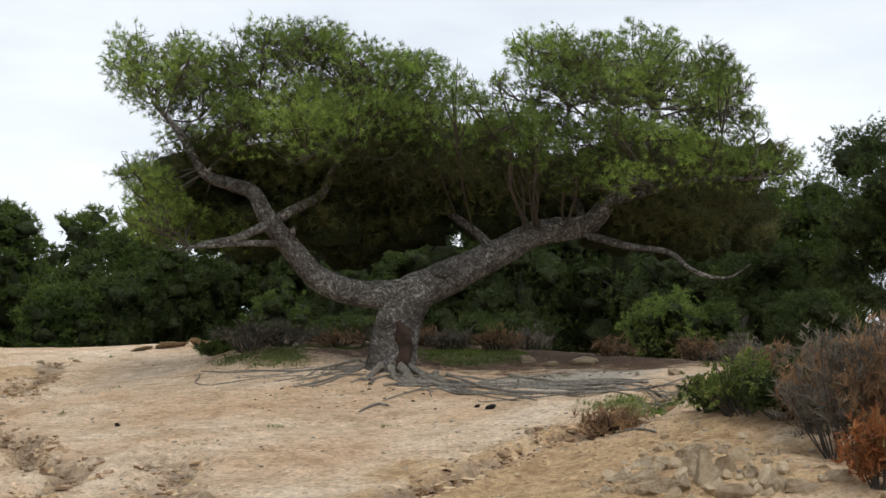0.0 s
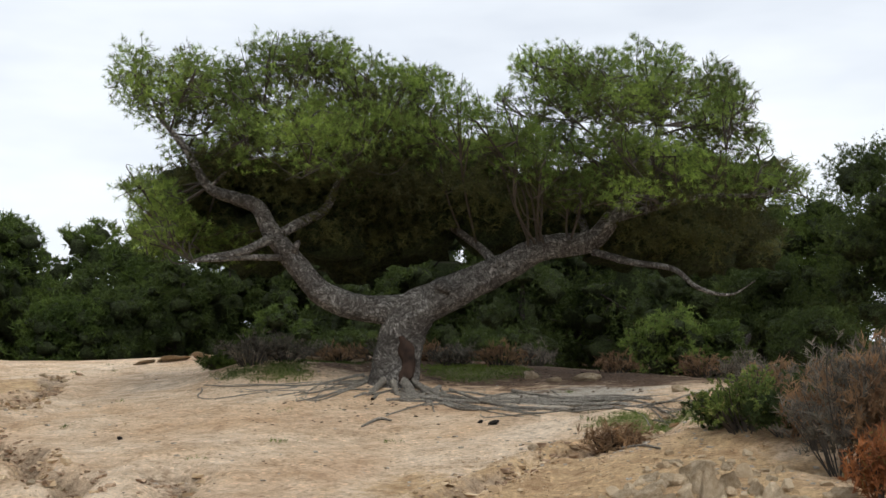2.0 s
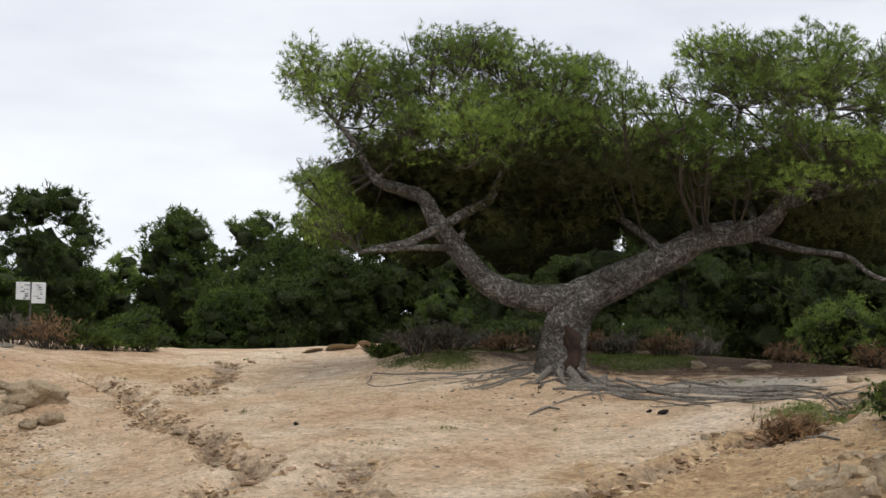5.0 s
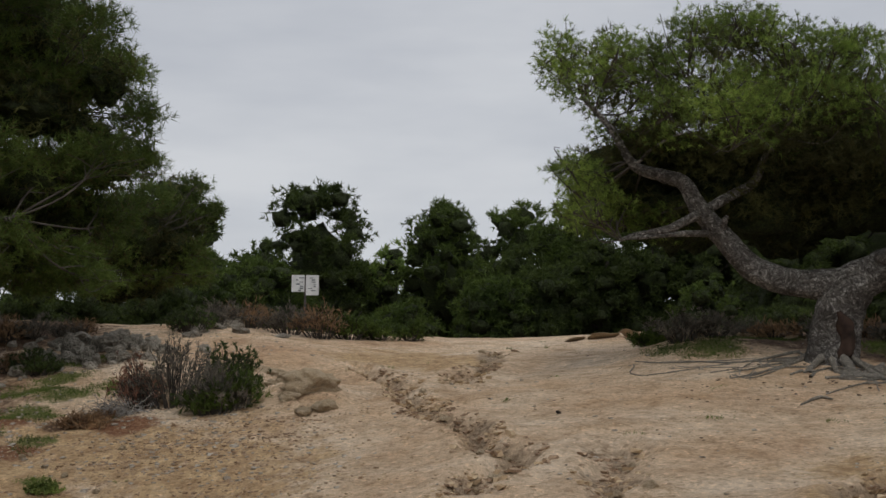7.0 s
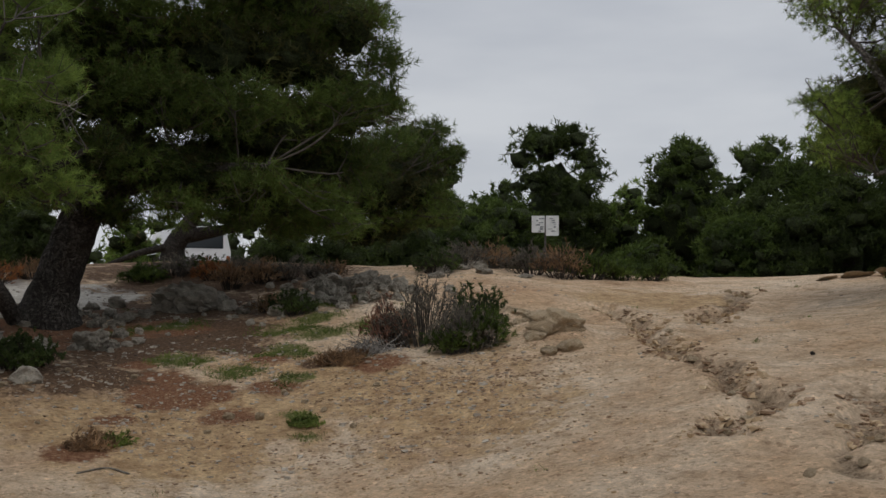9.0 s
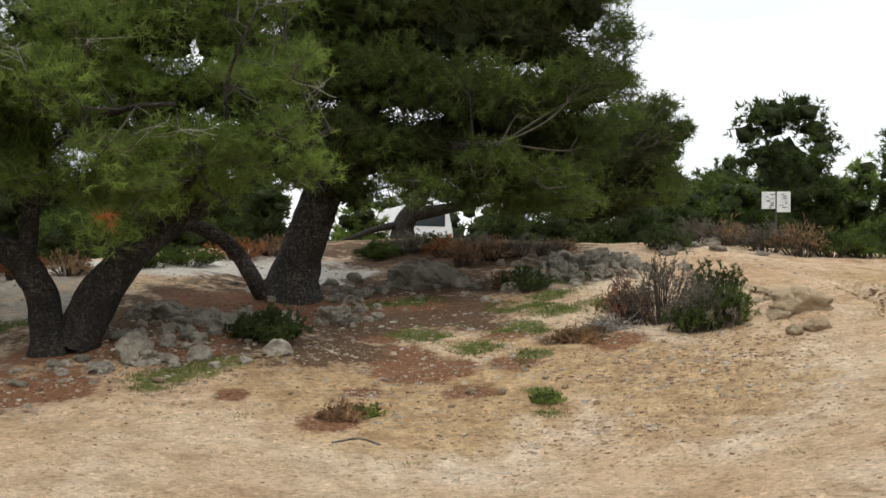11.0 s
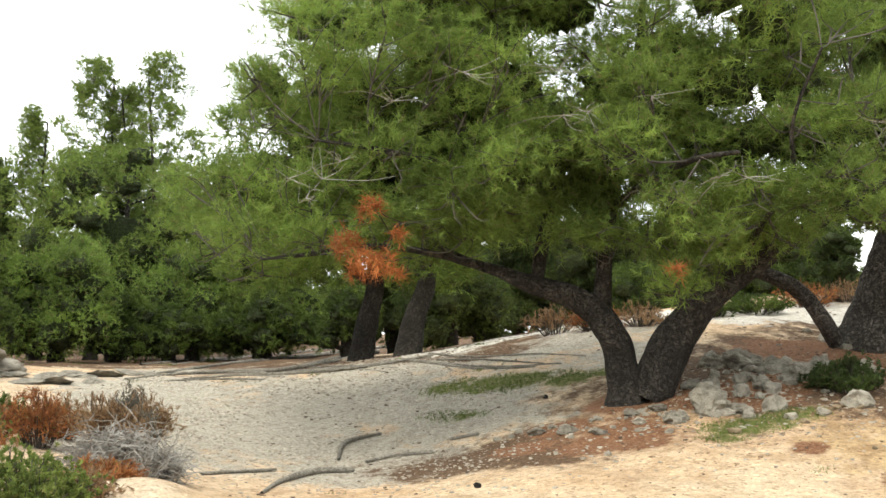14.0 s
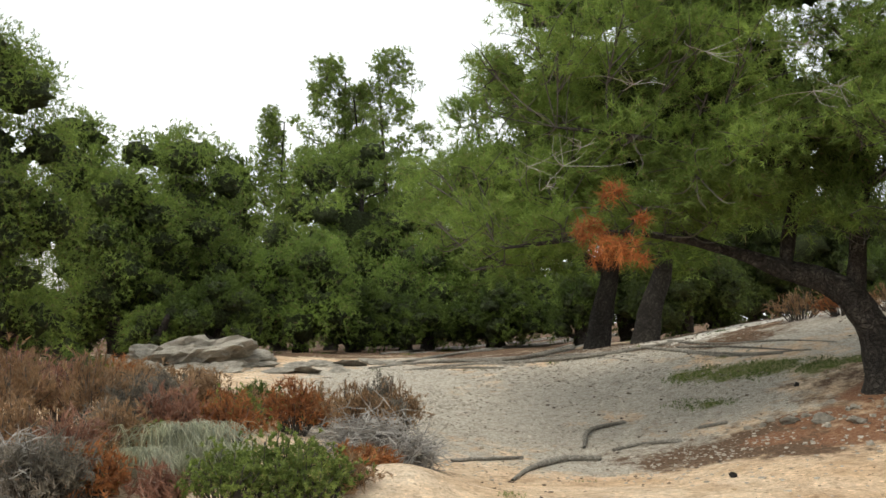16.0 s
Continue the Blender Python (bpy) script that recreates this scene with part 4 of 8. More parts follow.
HERO_INNER = [
    (-0.74, -0.01, 2.12, 0.66, 0.53, 0.4),
    (-0.64, 0.59, 2.16, 0.61, 0.49, 0.37),
    (0.09, 0.57, 2.05, 0.69, 0.5, 0.31),
    (-0.13, 0.53, 1.75, 0.73, 0.53, 0.33),
    (0.39, 0.17, 2.02, 0.7, 0.57, 0.45),
    (0.28, 1.18, 2.17, 0.7, 0.57, 0.44),
    (1.14, 0.18, 1.83, 0.64, 0.53, 0.42),
    (1.13, 0.39, 2.08, 0.55, 0.46, 0.37),
    (-1.33, 0.93, 1.98, 0.63, 0.49, 0.35),
    (-1.32, 0.53, 2.12, 0.6, 0.46, 0.33),
    (2.21, 0.11, 1.8, 0.69, 0.53, 0.38),
    (2.42, 1.16, 2.03, 0.74, 0.57, 0.4),
    (3.02, 0.3, 1.88, 0.65, 0.52, 0.39),
    (2.81, 0.7, 1.76, 0.62, 0.5, 0.37),
    (1.6, -0.04, 1.86, 0.64, 0.5, 0.36),
    (1.8, 1.05, 1.83, 0.62, 0.48, 0.34),
    (0.07, 0.13, 2.34, 0.73, 0.57, 0.4),
    (0.15, 0.45, 2.43, 0.72, 0.56, 0.39),
    (2.79, 0.51, 2.32, 0.55, 0.43, 0.31),
    (2.67, 0.74, 2.31, 0.61, 0.48, 0.34),
    (0.97, 0.26, 2.39, 0.45, 0.41, 0.38),
    (0.72, 0.77, 2.5, 0.43, 0.4, 0.37),
    (2.66, 0.19, 1.6, 0.6, 0.43, 0.26),
    (2.62, 0.41, 1.53, 0.62, 0.45, 0.27),
    (3.26, 0.16, 1.52, 0.6, 0.45, 0.3),
    (3.13, 0.41, 1.52, 0.63, 0.48, 0.32),
    (3.55, 0.43, 1.45, 0.39, 0.32, 0.26),
    (4.24, 1.16, 1.56, 0.4, 0.33, 0.26),
    (-1.12, 0.35, 1.63, 0.52, 0.41, 0.29),
    (-1.04, 1.21, 1.71, 0.53, 0.41, 0.3),
    (-0.71, 0.13, 1.58, 0.57, 0.42, 0.28),
    (-0.29, 0.42, 1.54, 0.58, 0.44, 0.29)
] + [
    (-2.23, 0.03, 3.16, 0.35, 0.41, 0.48),
    (-2.73, 0.37, 3.23, 0.38, 0.45, 0.51),
    (-2.33, 0.68, 2.91, 0.57, 0.53, 0.5),
    (-2.29, 1.19, 3.14, 0.51, 0.48, 0.45),
    (-1.99, -0.03, 3.07, 0.41, 0.39, 0.38),
    (-1.8, 0.84, 3.41, 0.38, 0.37, 0.35),
    (-1.62, 0.62, 3.03, 0.56, 0.54, 0.52),
    (-1.58, 0.61, 3.13, 0.53, 0.51, 0.49),
    (-1.31, 0.5, 3.46, 0.39, 0.37, 0.36),
    (-1.13, 0.78, 3.59, 0.42, 0.41, 0.39),
    (-0.87, 0.55, 3.42, 0.5, 0.44, 0.39),
    (-1.05, 0.41, 3.4, 0.44, 0.4, 0.35),
    (-0.75, 0.91, 3.6, 0.34, 0.31, 0.27),
    (-0.67, 0.58, 3.42, 0.34, 0.3, 0.27),
    (-0.45, 0.44, 3.09, 0.44, 0.39, 0.34),
    (-0.48, 0.74, 3.28, 0.44, 0.39, 0.35),
    (-0.2, 0.29, 3.1, 0.39, 0.36, 0.32),
    (-0.14, 0.96, 3.11, 0.42, 0.39, 0.35),
    (0.29, 0.42, 3.17, 0.39, 0.37, 0.36),
    (0.21, 0.32, 3.18, 0.39, 0.38, 0.36),
    (0.3, 0.34, 2.74, 0.24, 0.32, 0.41),
    (0.44, 0.49, 2.8, 0.23, 0.31, 0.39),
    (-1.48, 0.61, 2.63, 0.7, 0.6, 0.49),
    (-1.43, 0.8, 2.66, 0.63, 0.53, 0.44),
    (-0.93, 0.36, 2.86, 0.77, 0.66, 0.56),
    (-0.96, 0.52, 2.72, 0.71, 0.62, 0.52),
    (-0.73, 0.38, 2.72, 0.77, 0.63, 0.49),
    (-0.76, 0.9, 2.62, 0.73, 0.6, 0.47),
    (-0.32, 0.61, 2.68, 0.71, 0.58, 0.45),
    (-0.32, 0.75, 2.89, 0.77, 0.63, 0.49),
    (0.06, 0.02, 2.64, 0.63, 0.58, 0.52),
    (0.25, 0.61, 2.7, 0.57, 0.53, 0.48),
    (0.36, 0.66, 2.81, 0.31, 0.34, 0.37),
    (0.5, 1.1, 2.93, 0.32, 0.35, 0.38),
    (-2.12, 0.07, 2.2, 0.44, 0.37, 0.3),
    (-2.29, 0.66, 2.19, 0.44, 0.37, 0.3),
    (-2.11, 0.45, 1.89, 0.52, 0.45, 0.39),
    (-2.43, 1.06, 1.98, 0.57, 0.5, 0.43),
    (-2.18, 0.76, 1.85, 0.32, 0.27, 0.22),
    (-2.4, 0.71, 1.83, 0.34, 0.29, 0.24),
    (-1.7, -0.04, 2.34, 0.61, 0.51, 0.41),
    (-1.65, 0.73, 2.25, 0.58, 0.49, 0.39),
    (-0.47, 0.81, 2.36, 0.73, 0.6, 0.46),
    (-0.73, 0.44, 2.28, 0.69, 0.57, 0.44),
    (0.07, -0.01, 1.96, 0.72, 0.59, 0.46),
    (-0.35, 1.16, 2.22, 0.68, 0.55, 0.43)
] + [
    (-0.94, 0.88, 1.96, 0.73, 0.56, 0.4),
    (-0.66, 0.39, 1.92, 0.77, 0.59, 0.42),
    (-0.12, 0.92, 1.78, 0.58, 0.44, 0.29),
    (-0.12, 1.15, 1.69, 0.61, 0.46, 0.31),
    (-1.5, 0.29, 1.52, 0.57, 0.46, 0.35),
    (-1.58, 1.14, 1.89, 0.59, 0.48, 0.36),
    (0.54, 0.13, 2.18, 0.53, 0.46, 0.39),
    (0.91, 0.59, 2.12, 0.55, 0.48, 0.41),
    (-1.07, 0.32, 2.09, 0.52, 0.42, 0.32),
    (-1.24, 0.61, 2.18, 0.51, 0.42, 0.32),
    (0.25, 0.17, 1.63, 0.43, 0.36, 0.28),
    (0.1, 0.91, 1.66, 0.47, 0.38, 0.3),
    (-1.84, 0.28, 2.39, 0.34, 0.3, 0.27),
    (-2.03, 0.6, 2.47, 0.33, 0.3, 0.26),
    (-0.49, 0.87, 1.39, 0.47, 0.35, 0.23),
    (-0.55, 0.72, 1.53, 0.45, 0.34, 0.23)
] + [
    (1.74, 0.75, 3.48, 0.31, 0.33, 0.35),
    (2.0, 0.26, 3.29, 0.28, 0.29, 0.31),
    (1.98, 0.84, 3.35, 0.38, 0.37, 0.35),
    (1.91, 0.48, 3.32, 0.39, 0.37, 0.35),
    (2.31, 0.81, 3.32, 0.43, 0.37, 0.31),
    (2.24, 0.54, 3.35, 0.49, 0.42, 0.35),
    (2.7, 0.18, 3.12, 0.45, 0.39, 0.32),
    (2.88, 1.15, 3.34, 0.43, 0.37, 0.31),
    (3.12, 0.5, 3.16, 0.32, 0.32, 0.32),
    (3.25, 0.85, 3.34, 0.31, 0.31, 0.31),
    (3.57, 0.33, 3.17, 0.38, 0.38, 0.38),
    (3.68, 0.94, 3.23, 0.38, 0.38, 0.38),
    (3.63, 0.42, 3.07, 0.25, 0.32, 0.39),
    (4.08, 1.15, 3.12, 0.25, 0.32, 0.39),
    (2.15, 0.35, 2.97, 0.43, 0.37, 0.31),
    (1.93, 0.7, 3.07, 0.47, 0.4, 0.33),
    (2.44, -0.06, 2.76, 0.57, 0.44, 0.32),
    (2.59, 0.88, 3.13, 0.63, 0.49, 0.35),
    (2.72, 0.44, 3.03, 0.61, 0.49, 0.37),
    (2.94, 0.42, 2.87, 0.55, 0.45, 0.34),
    (3.48, 0.36, 2.74, 0.48, 0.44, 0.41),
    (3.46, 1.04, 2.78, 0.44, 0.41, 0.38),
    (1.48, 0.43, 2.48, 0.37, 0.37, 0.37),
    (1.8, 0.77, 2.6, 0.4, 0.4, 0.4),
    (3.93, 0.56, 2.73, 0.22, 0.27, 0.32),
    (3.85, 1.17, 2.83, 0.22, 0.27, 0.32),
    (3.64, 0.8, 2.45, 0.31, 0.33, 0.35),
    (3.82, 0.71, 2.23, 0.33, 0.35, 0.37),
    (3.51, 0.67, 2.32, 0.51, 0.45, 0.38),
    (3.38, 0.39, 2.25, 0.49, 0.43, 0.37),
    (3.15, 0.83, 2.45, 0.51, 0.41, 0.32),
    (3.04, 0.99, 2.53, 0.52, 0.42, 0.32),
    (1.95, 0.42, 2.02, 0.52, 0.44, 0.36),
    (1.68, 0.57, 2.16, 0.49, 0.42, 0.34),
    (2.34, -0.03, 2.09, 0.44, 0.38, 0.31),
    (2.21, 0.62, 1.94, 0.48, 0.42, 0.35),
    (4.0, 0.42, 2.25, 0.25, 0.27, 0.29),
    (3.88, 0.62, 2.21, 0.27, 0.29, 0.31),
    (3.42, 0.62, 1.96, 0.69, 0.54, 0.38),
    (3.41, 0.71, 1.76, 0.67, 0.52, 0.37),
    (2.84, 0.83, 1.84, 0.6, 0.46, 0.33),
    (2.99, 1.09, 1.88, 0.56, 0.44, 0.31),
    (3.83, 0.72, 1.89, 0.43, 0.37, 0.31),
    (3.8, 0.4, 1.76, 0.45, 0.39, 0.32),
    (4.22, 0.18, 2.34, 0.17, 0.17, 0.17),
    (4.08, 0.23, 2.25, 0.18, 0.18, 0.18),
    (1.56, 0.31, 2.87, 0.17, 0.18, 0.2),
    (1.55, 0.3, 2.85, 0.17, 0.19, 0.21)
]
HERO_LOW = [(-2.45, 0.1, 1.85, 0.42, 0.40, 0.42), (-2.1, 0.25, 1.55, 0.45, 0.40, 0.30), (-1.65, 0.3, 1.45, 0.40, 0.40, 0.28), (-2.6, 0.4, 2.1, 0.35, 0.35, 0.3)]
HERO_VEIL = [(-0.3, -0.4, 2.15, 0.5, 0.4, 0.3), (0.2, -0.4, 2.0, 0.5, 0.4, 0.35), (0.8, -0.5, 1.95, 0.5, 0.4, 0.35), (1.4, -0.6, 2.0, 0.5, 0.4, 0.35), (1.9, -0.6, 1.98, 0.5, 0.4, 0.3),
             (2.4, -0.7, 2.0, 0.5, 0.4, 0.35), (2.9, -0.7, 1.85, 0.55, 0.4, 0.35), (3.4, -0.6, 1.65, 0.5, 0.4, 0.35), (3.8, -0.3, 1.5, 0.4, 0.35, 0.3), (2.6, -0.4, 1.55, 0.45, 0.35, 0.25)]
pine("bent_pine_tree", 23.57, 13.3, HERO_LIMBS, HERO_CLUMPS + HERO_LOW, "old pine, bent forked trunk, wide two-lobed crown, on bare earth", NEEDLE,
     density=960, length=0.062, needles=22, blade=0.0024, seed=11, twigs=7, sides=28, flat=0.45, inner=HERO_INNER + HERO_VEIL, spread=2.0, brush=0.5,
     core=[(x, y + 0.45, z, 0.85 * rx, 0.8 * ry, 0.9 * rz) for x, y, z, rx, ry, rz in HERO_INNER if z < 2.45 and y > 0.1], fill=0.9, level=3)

# the pine with two trunks from one foot
TWIN_LIMBS = [
    [(0.01, 0, 0.04, 0.198), (-0.03, 0, 0.29, 0.159), (-0.08, 0, 0.53, 0.143), (-0.24, 0, 0.8, 0.137), (-0.49, 0, 0.97, 0.11), (-0.88, 0, 1.1, 0.088), (-1.13, 0, 1.21, 0.06), (-1.43, 0, 1.31, 0.038), (-1.76, 0, 1.47, 0.022)],
    [(0.19, 0, 0.04, 0.209), (0.29, 0, 0.26, 0.203), (0.42, 0, 0.55, 0.192), (0.63, 0, 0.81, 0.159), (0.88, 0, 1.03, 0.115), (1.18, 0, 1.25, 0.093), (1.57, 0, 1.53, 0.071), (2.03, 0, 1.8, 0.049), (2.53, 0, 2.13, 0.027)],
    [(-0.23, 0, 0.71, 0.093), (-0.2, 0, 1.09, 0.082), (-0.18, 0, 1.47, 0.071), (-0.1, 0, 1.97, 0.066), (0.01, 0, 2.52, 0.049), (0.14, 0, 3.18, 0.038), (0.22, 0, 3.89, 0.027), (0.27, 0, 4.55, 0.016)],
    [(-0.81, 0, 1.12, 0.066), (-0.78, 0.1, 1.42, 0.066), (-0.71, 0.2, 1.77, 0.06), (-0.63, 0.3, 2.11, 0.049), (-0.74, 0.5, 2.71, 0.033), (-0.92, 0.6, 3.48, 0.022)],
    [(1.04, 0, 1.14, 0.049), (1.16, -0.5, 1.54, 0.038), (1.4, -0.9, 1.92, 0.027), (1.39, -1.2, 2.38, 0.016), (1.6, -1.4, 2.93, 0.011)],
    [(-1.32, 0, 1.26, 0.038), (-1.69, -0.5, 1.36, 0.033), (-2.14, -0.9, 1.41, 0.027), (-2.62, -1.2, 1.34, 0.022), (-3.06, -1.4, 1.28, 0.011)],
    [(-0.11, 0, 1.8, 0.044), (0.26, -0.6, 2.0, 0.038), (0.6, -1.1, 2.09, 0.027), (0.91, -1.6, 2.07, 0.016)],
    [(-0.63, 0, 2.02, 0.038), (-1.06, -0.4, 2.03, 0.033), (-1.55, -0.7, 2.15, 0.027), (-2.12, -1.0, 2.26, 0.022), (-2.65, -1.1, 2.34, 0.011)],
]
TWIN_CLUMPS = [
    (-4.01, -0.43, 1.61, 0.47, 0.39, 0.31),
    (-4.47, 1.02, 1.75, 0.51, 0.43, 0.34),
    (-3.25, -1.27, 1.51, 0.53, 0.45, 0.37),
    (-3.64, 0.31, 1.73, 0.56, 0.48, 0.39),
    (-2.76, -0.98, 1.46, 0.55, 0.44, 0.33),
    (-3.03, 0.58, 1.61, 0.56, 0.45, 0.34),
    (-4.1, -0.42, 2.01, 0.4, 0.34, 0.28),
    (-4.74, 1.22, 2.22, 0.35, 0.3, 0.25),
    (-3.53, -0.82, 2.06, 0.56, 0.48, 0.39),
    (-3.93, 0.43, 2.25, 0.57, 0.49, 0.4),
    (-2.8, -0.92, 1.89, 0.6, 0.49, 0.38),
    (-3.42, 1.23, 2.17, 0.61, 0.5, 0.39),
    (-2.31, -0.7, 1.72, 0.54, 0.46, 0.38),
    (-2.58, 1.07, 1.91, 0.55, 0.47, 0.38),
    (-2.17, -0.58, 1.32, 0.45, 0.35, 0.25),
    (-2.38, 1.08, 1.48, 0.49, 0.38, 0.27),
    (-3.18, -0.66, 2.65, 0.47, 0.42, 0.36),
    (-3.66, 0.68, 3.0, 0.45, 0.4, 0.35),
    (-2.68, -0.7, 2.5, 0.56, 0.5, 0.45),
    (-3.11, 1.09, 2.8, 0.55, 0.49, 0.44),
    (-3.38, -0.73, 2.99, 0.31, 0.29, 0.26),
    (-3.87, 0.95, 3.38, 0.32, 0.29, 0.27),
    (-2.59, -1.26, 2.97, 0.5, 0.45, 0.39),
    (-3.22, 1.03, 3.45, 0.51, 0.45, 0.39),
    (-2.23, -0.57, 2.9, 0.56, 0.51, 0.45),
    (-2.59, 1.07, 3.23, 0.54, 0.48, 0.43),
    (-1.99, -1.08, 2.23, 0.6, 0.52, 0.43),
    (-2.31, 0.64, 2.49, 0.58, 0.5, 0.42),
    (-1.47, -0.73, 2.0, 0.55, 0.47, 0.39),
    (-1.82, 0.79, 2.21, 0.58, 0.49, 0.4),
    (-1.38, -0.8, 2.59, 0.59, 0.51, 0.43),
    (-1.67, 1.12, 2.93, 0.58, 0.5, 0.42),
    (-1.61, -1.06, 3.09, 0.61, 0.53, 0.45),
    (-1.79, 0.57, 3.45, 0.62, 0.53, 0.45),
    (-0.97, -1.1, 2.9, 0.6, 0.51, 0.43),
    (-1.09, 0.51, 3.25, 0.61, 0.52, 0.44),
    (-0.93, -0.85, 2.27, 0.63, 0.51, 0.4),
    (-1.04, 0.72, 2.51, 0.58, 0.47, 0.37),
    (-1.03, -0.88, 1.7, 0.44, 0.36, 0.27),
    (-1.19, 0.66, 1.78, 0.45, 0.37, 0.28),
    (-1.39, -0.6, 1.51, 0.43, 0.34, 0.24),
    (-1.59, 0.58, 1.59, 0.42, 0.33, 0.23)
] + [
    (-0.27, -0.34, 3.09, 0.56, 0.49, 0.41),
    (-0.32, 0.81, 3.43, 0.56, 0.48, 0.4),
    (-0.25, -0.87, 2.39, 0.57, 0.49, 0.4),
    (-0.3, 0.88, 2.75, 0.56, 0.47, 0.39),
    (0.14, -1.16, 2.71, 0.61, 0.53, 0.44),
    (0.2, 0.53, 3.04, 0.62, 0.54, 0.45),
    (0.22, -0.78, 3.36, 0.57, 0.5, 0.42),
    (0.23, 0.63, 3.66, 0.61, 0.52, 0.44),
    (0.7, -0.43, 2.33, 0.6, 0.49, 0.38),
    (0.78, 0.44, 2.53, 0.57, 0.46, 0.36),
    (0.87, -0.46, 3.02, 0.61, 0.53, 0.45),
    (1.0, 0.76, 3.3, 0.58, 0.5, 0.42),
    (0.27, -0.67, 2.01, 0.5, 0.4, 0.3),
    (0.42, 1.29, 2.25, 0.56, 0.45, 0.34),
    (0.73, -0.84, 1.69, 0.5, 0.42, 0.33),
    (0.74, 0.57, 1.88, 0.51, 0.42, 0.34),
    (0.27, -0.42, 1.46, 0.37, 0.3, 0.24),
    (0.19, 0.82, 1.55, 0.38, 0.31, 0.24),
    (0.43, -1.02, 1.05, 0.37, 0.31, 0.24),
    (0.47, 0.82, 1.08, 0.37, 0.31, 0.24),
    (1.12, -1.13, 1.82, 0.52, 0.42, 0.31),
    (1.25, 0.93, 2.11, 0.52, 0.41, 0.31),
    (1.5, -0.95, 2.38, 0.5, 0.43, 0.35),
    (1.6, 0.34, 2.54, 0.55, 0.46, 0.38),
    (1.34, -0.51, 1.46, 0.48, 0.36, 0.24),
    (1.53, 0.69, 1.61, 0.51, 0.38, 0.26),
    (1.82, -1.16, 1.9, 0.51, 0.42, 0.34),
    (2.12, 0.56, 2.07, 0.51, 0.42, 0.34),
    (1.42, -0.5, 3.07, 0.52, 0.46, 0.41),
    (1.61, 0.84, 3.39, 0.57, 0.52, 0.46),
    (-0.24, -0.69, 1.5, 0.34, 0.29, 0.23),
    (-0.41, 0.67, 1.66, 0.32, 0.26, 0.21),
    (0.83, -0.41, 1.29, 0.32, 0.28, 0.24),
    (0.95, 0.74, 1.39, 0.34, 0.3, 0.25),
    (2.04, -0.87, 2.57, 0.41, 0.36, 0.31),
    (2.35, 0.82, 2.85, 0.41, 0.36, 0.31),
    (2.24, -0.81, 1.65, 0.34, 0.28, 0.23),
    (2.46, 0.39, 1.76, 0.32, 0.27, 0.21)
] + [
    (-2.86, -1.05, 3.45, 0.57, 0.49, 0.4),
    (-3.21, 0.65, 3.88, 0.51, 0.44, 0.36),
    (-2.42, -0.4, 3.87, 0.68, 0.57, 0.45),
    (-2.51, 0.41, 4.09, 0.62, 0.52, 0.41),
    (-1.62, -0.83, 3.91, 0.69, 0.57, 0.46),
    (-1.77, 0.97, 4.53, 0.69, 0.57, 0.46),
    (-0.77, -1.24, 3.97, 0.74, 0.63, 0.51),
    (-0.88, 0.71, 4.55, 0.67, 0.56, 0.46),
    (-0.11, -0.52, 4.34, 0.66, 0.56, 0.46),
    (-0.11, 0.32, 4.59, 0.74, 0.63, 0.52),
    (0.66, -0.88, 4.12, 0.68, 0.57, 0.47),
    (0.86, 1.21, 4.77, 0.72, 0.61, 0.5),
    (1.51, -0.76, 3.84, 0.59, 0.51, 0.43),
    (1.68, 0.52, 4.24, 0.63, 0.54, 0.46),
    (-1.19, -0.5, 3.58, 0.61, 0.53, 0.44),
    (-1.46, 1.2, 4.1, 0.59, 0.51, 0.43),
    (-0.45, -0.68, 3.74, 0.58, 0.5, 0.42),
    (-0.5, 1.12, 4.21, 0.55, 0.48, 0.4),
    (1.97, -0.42, 3.38, 0.52, 0.46, 0.4),
    (2.21, 0.99, 3.63, 0.45, 0.4, 0.35),
    (-2.01, -1.22, 3.27, 0.55, 0.47, 0.39),
    (-2.24, 0.38, 3.67, 0.57, 0.48, 0.4),
    (-2.64, -0.69, 2.13, 0.43, 0.35, 0.27),
    (-2.91, 0.45, 2.18, 0.43, 0.35, 0.27),
    (-1.78, -0.6, 1.65, 0.45, 0.37, 0.28),
    (-2.0, 1.16, 1.75, 0.43, 0.35, 0.27)
]
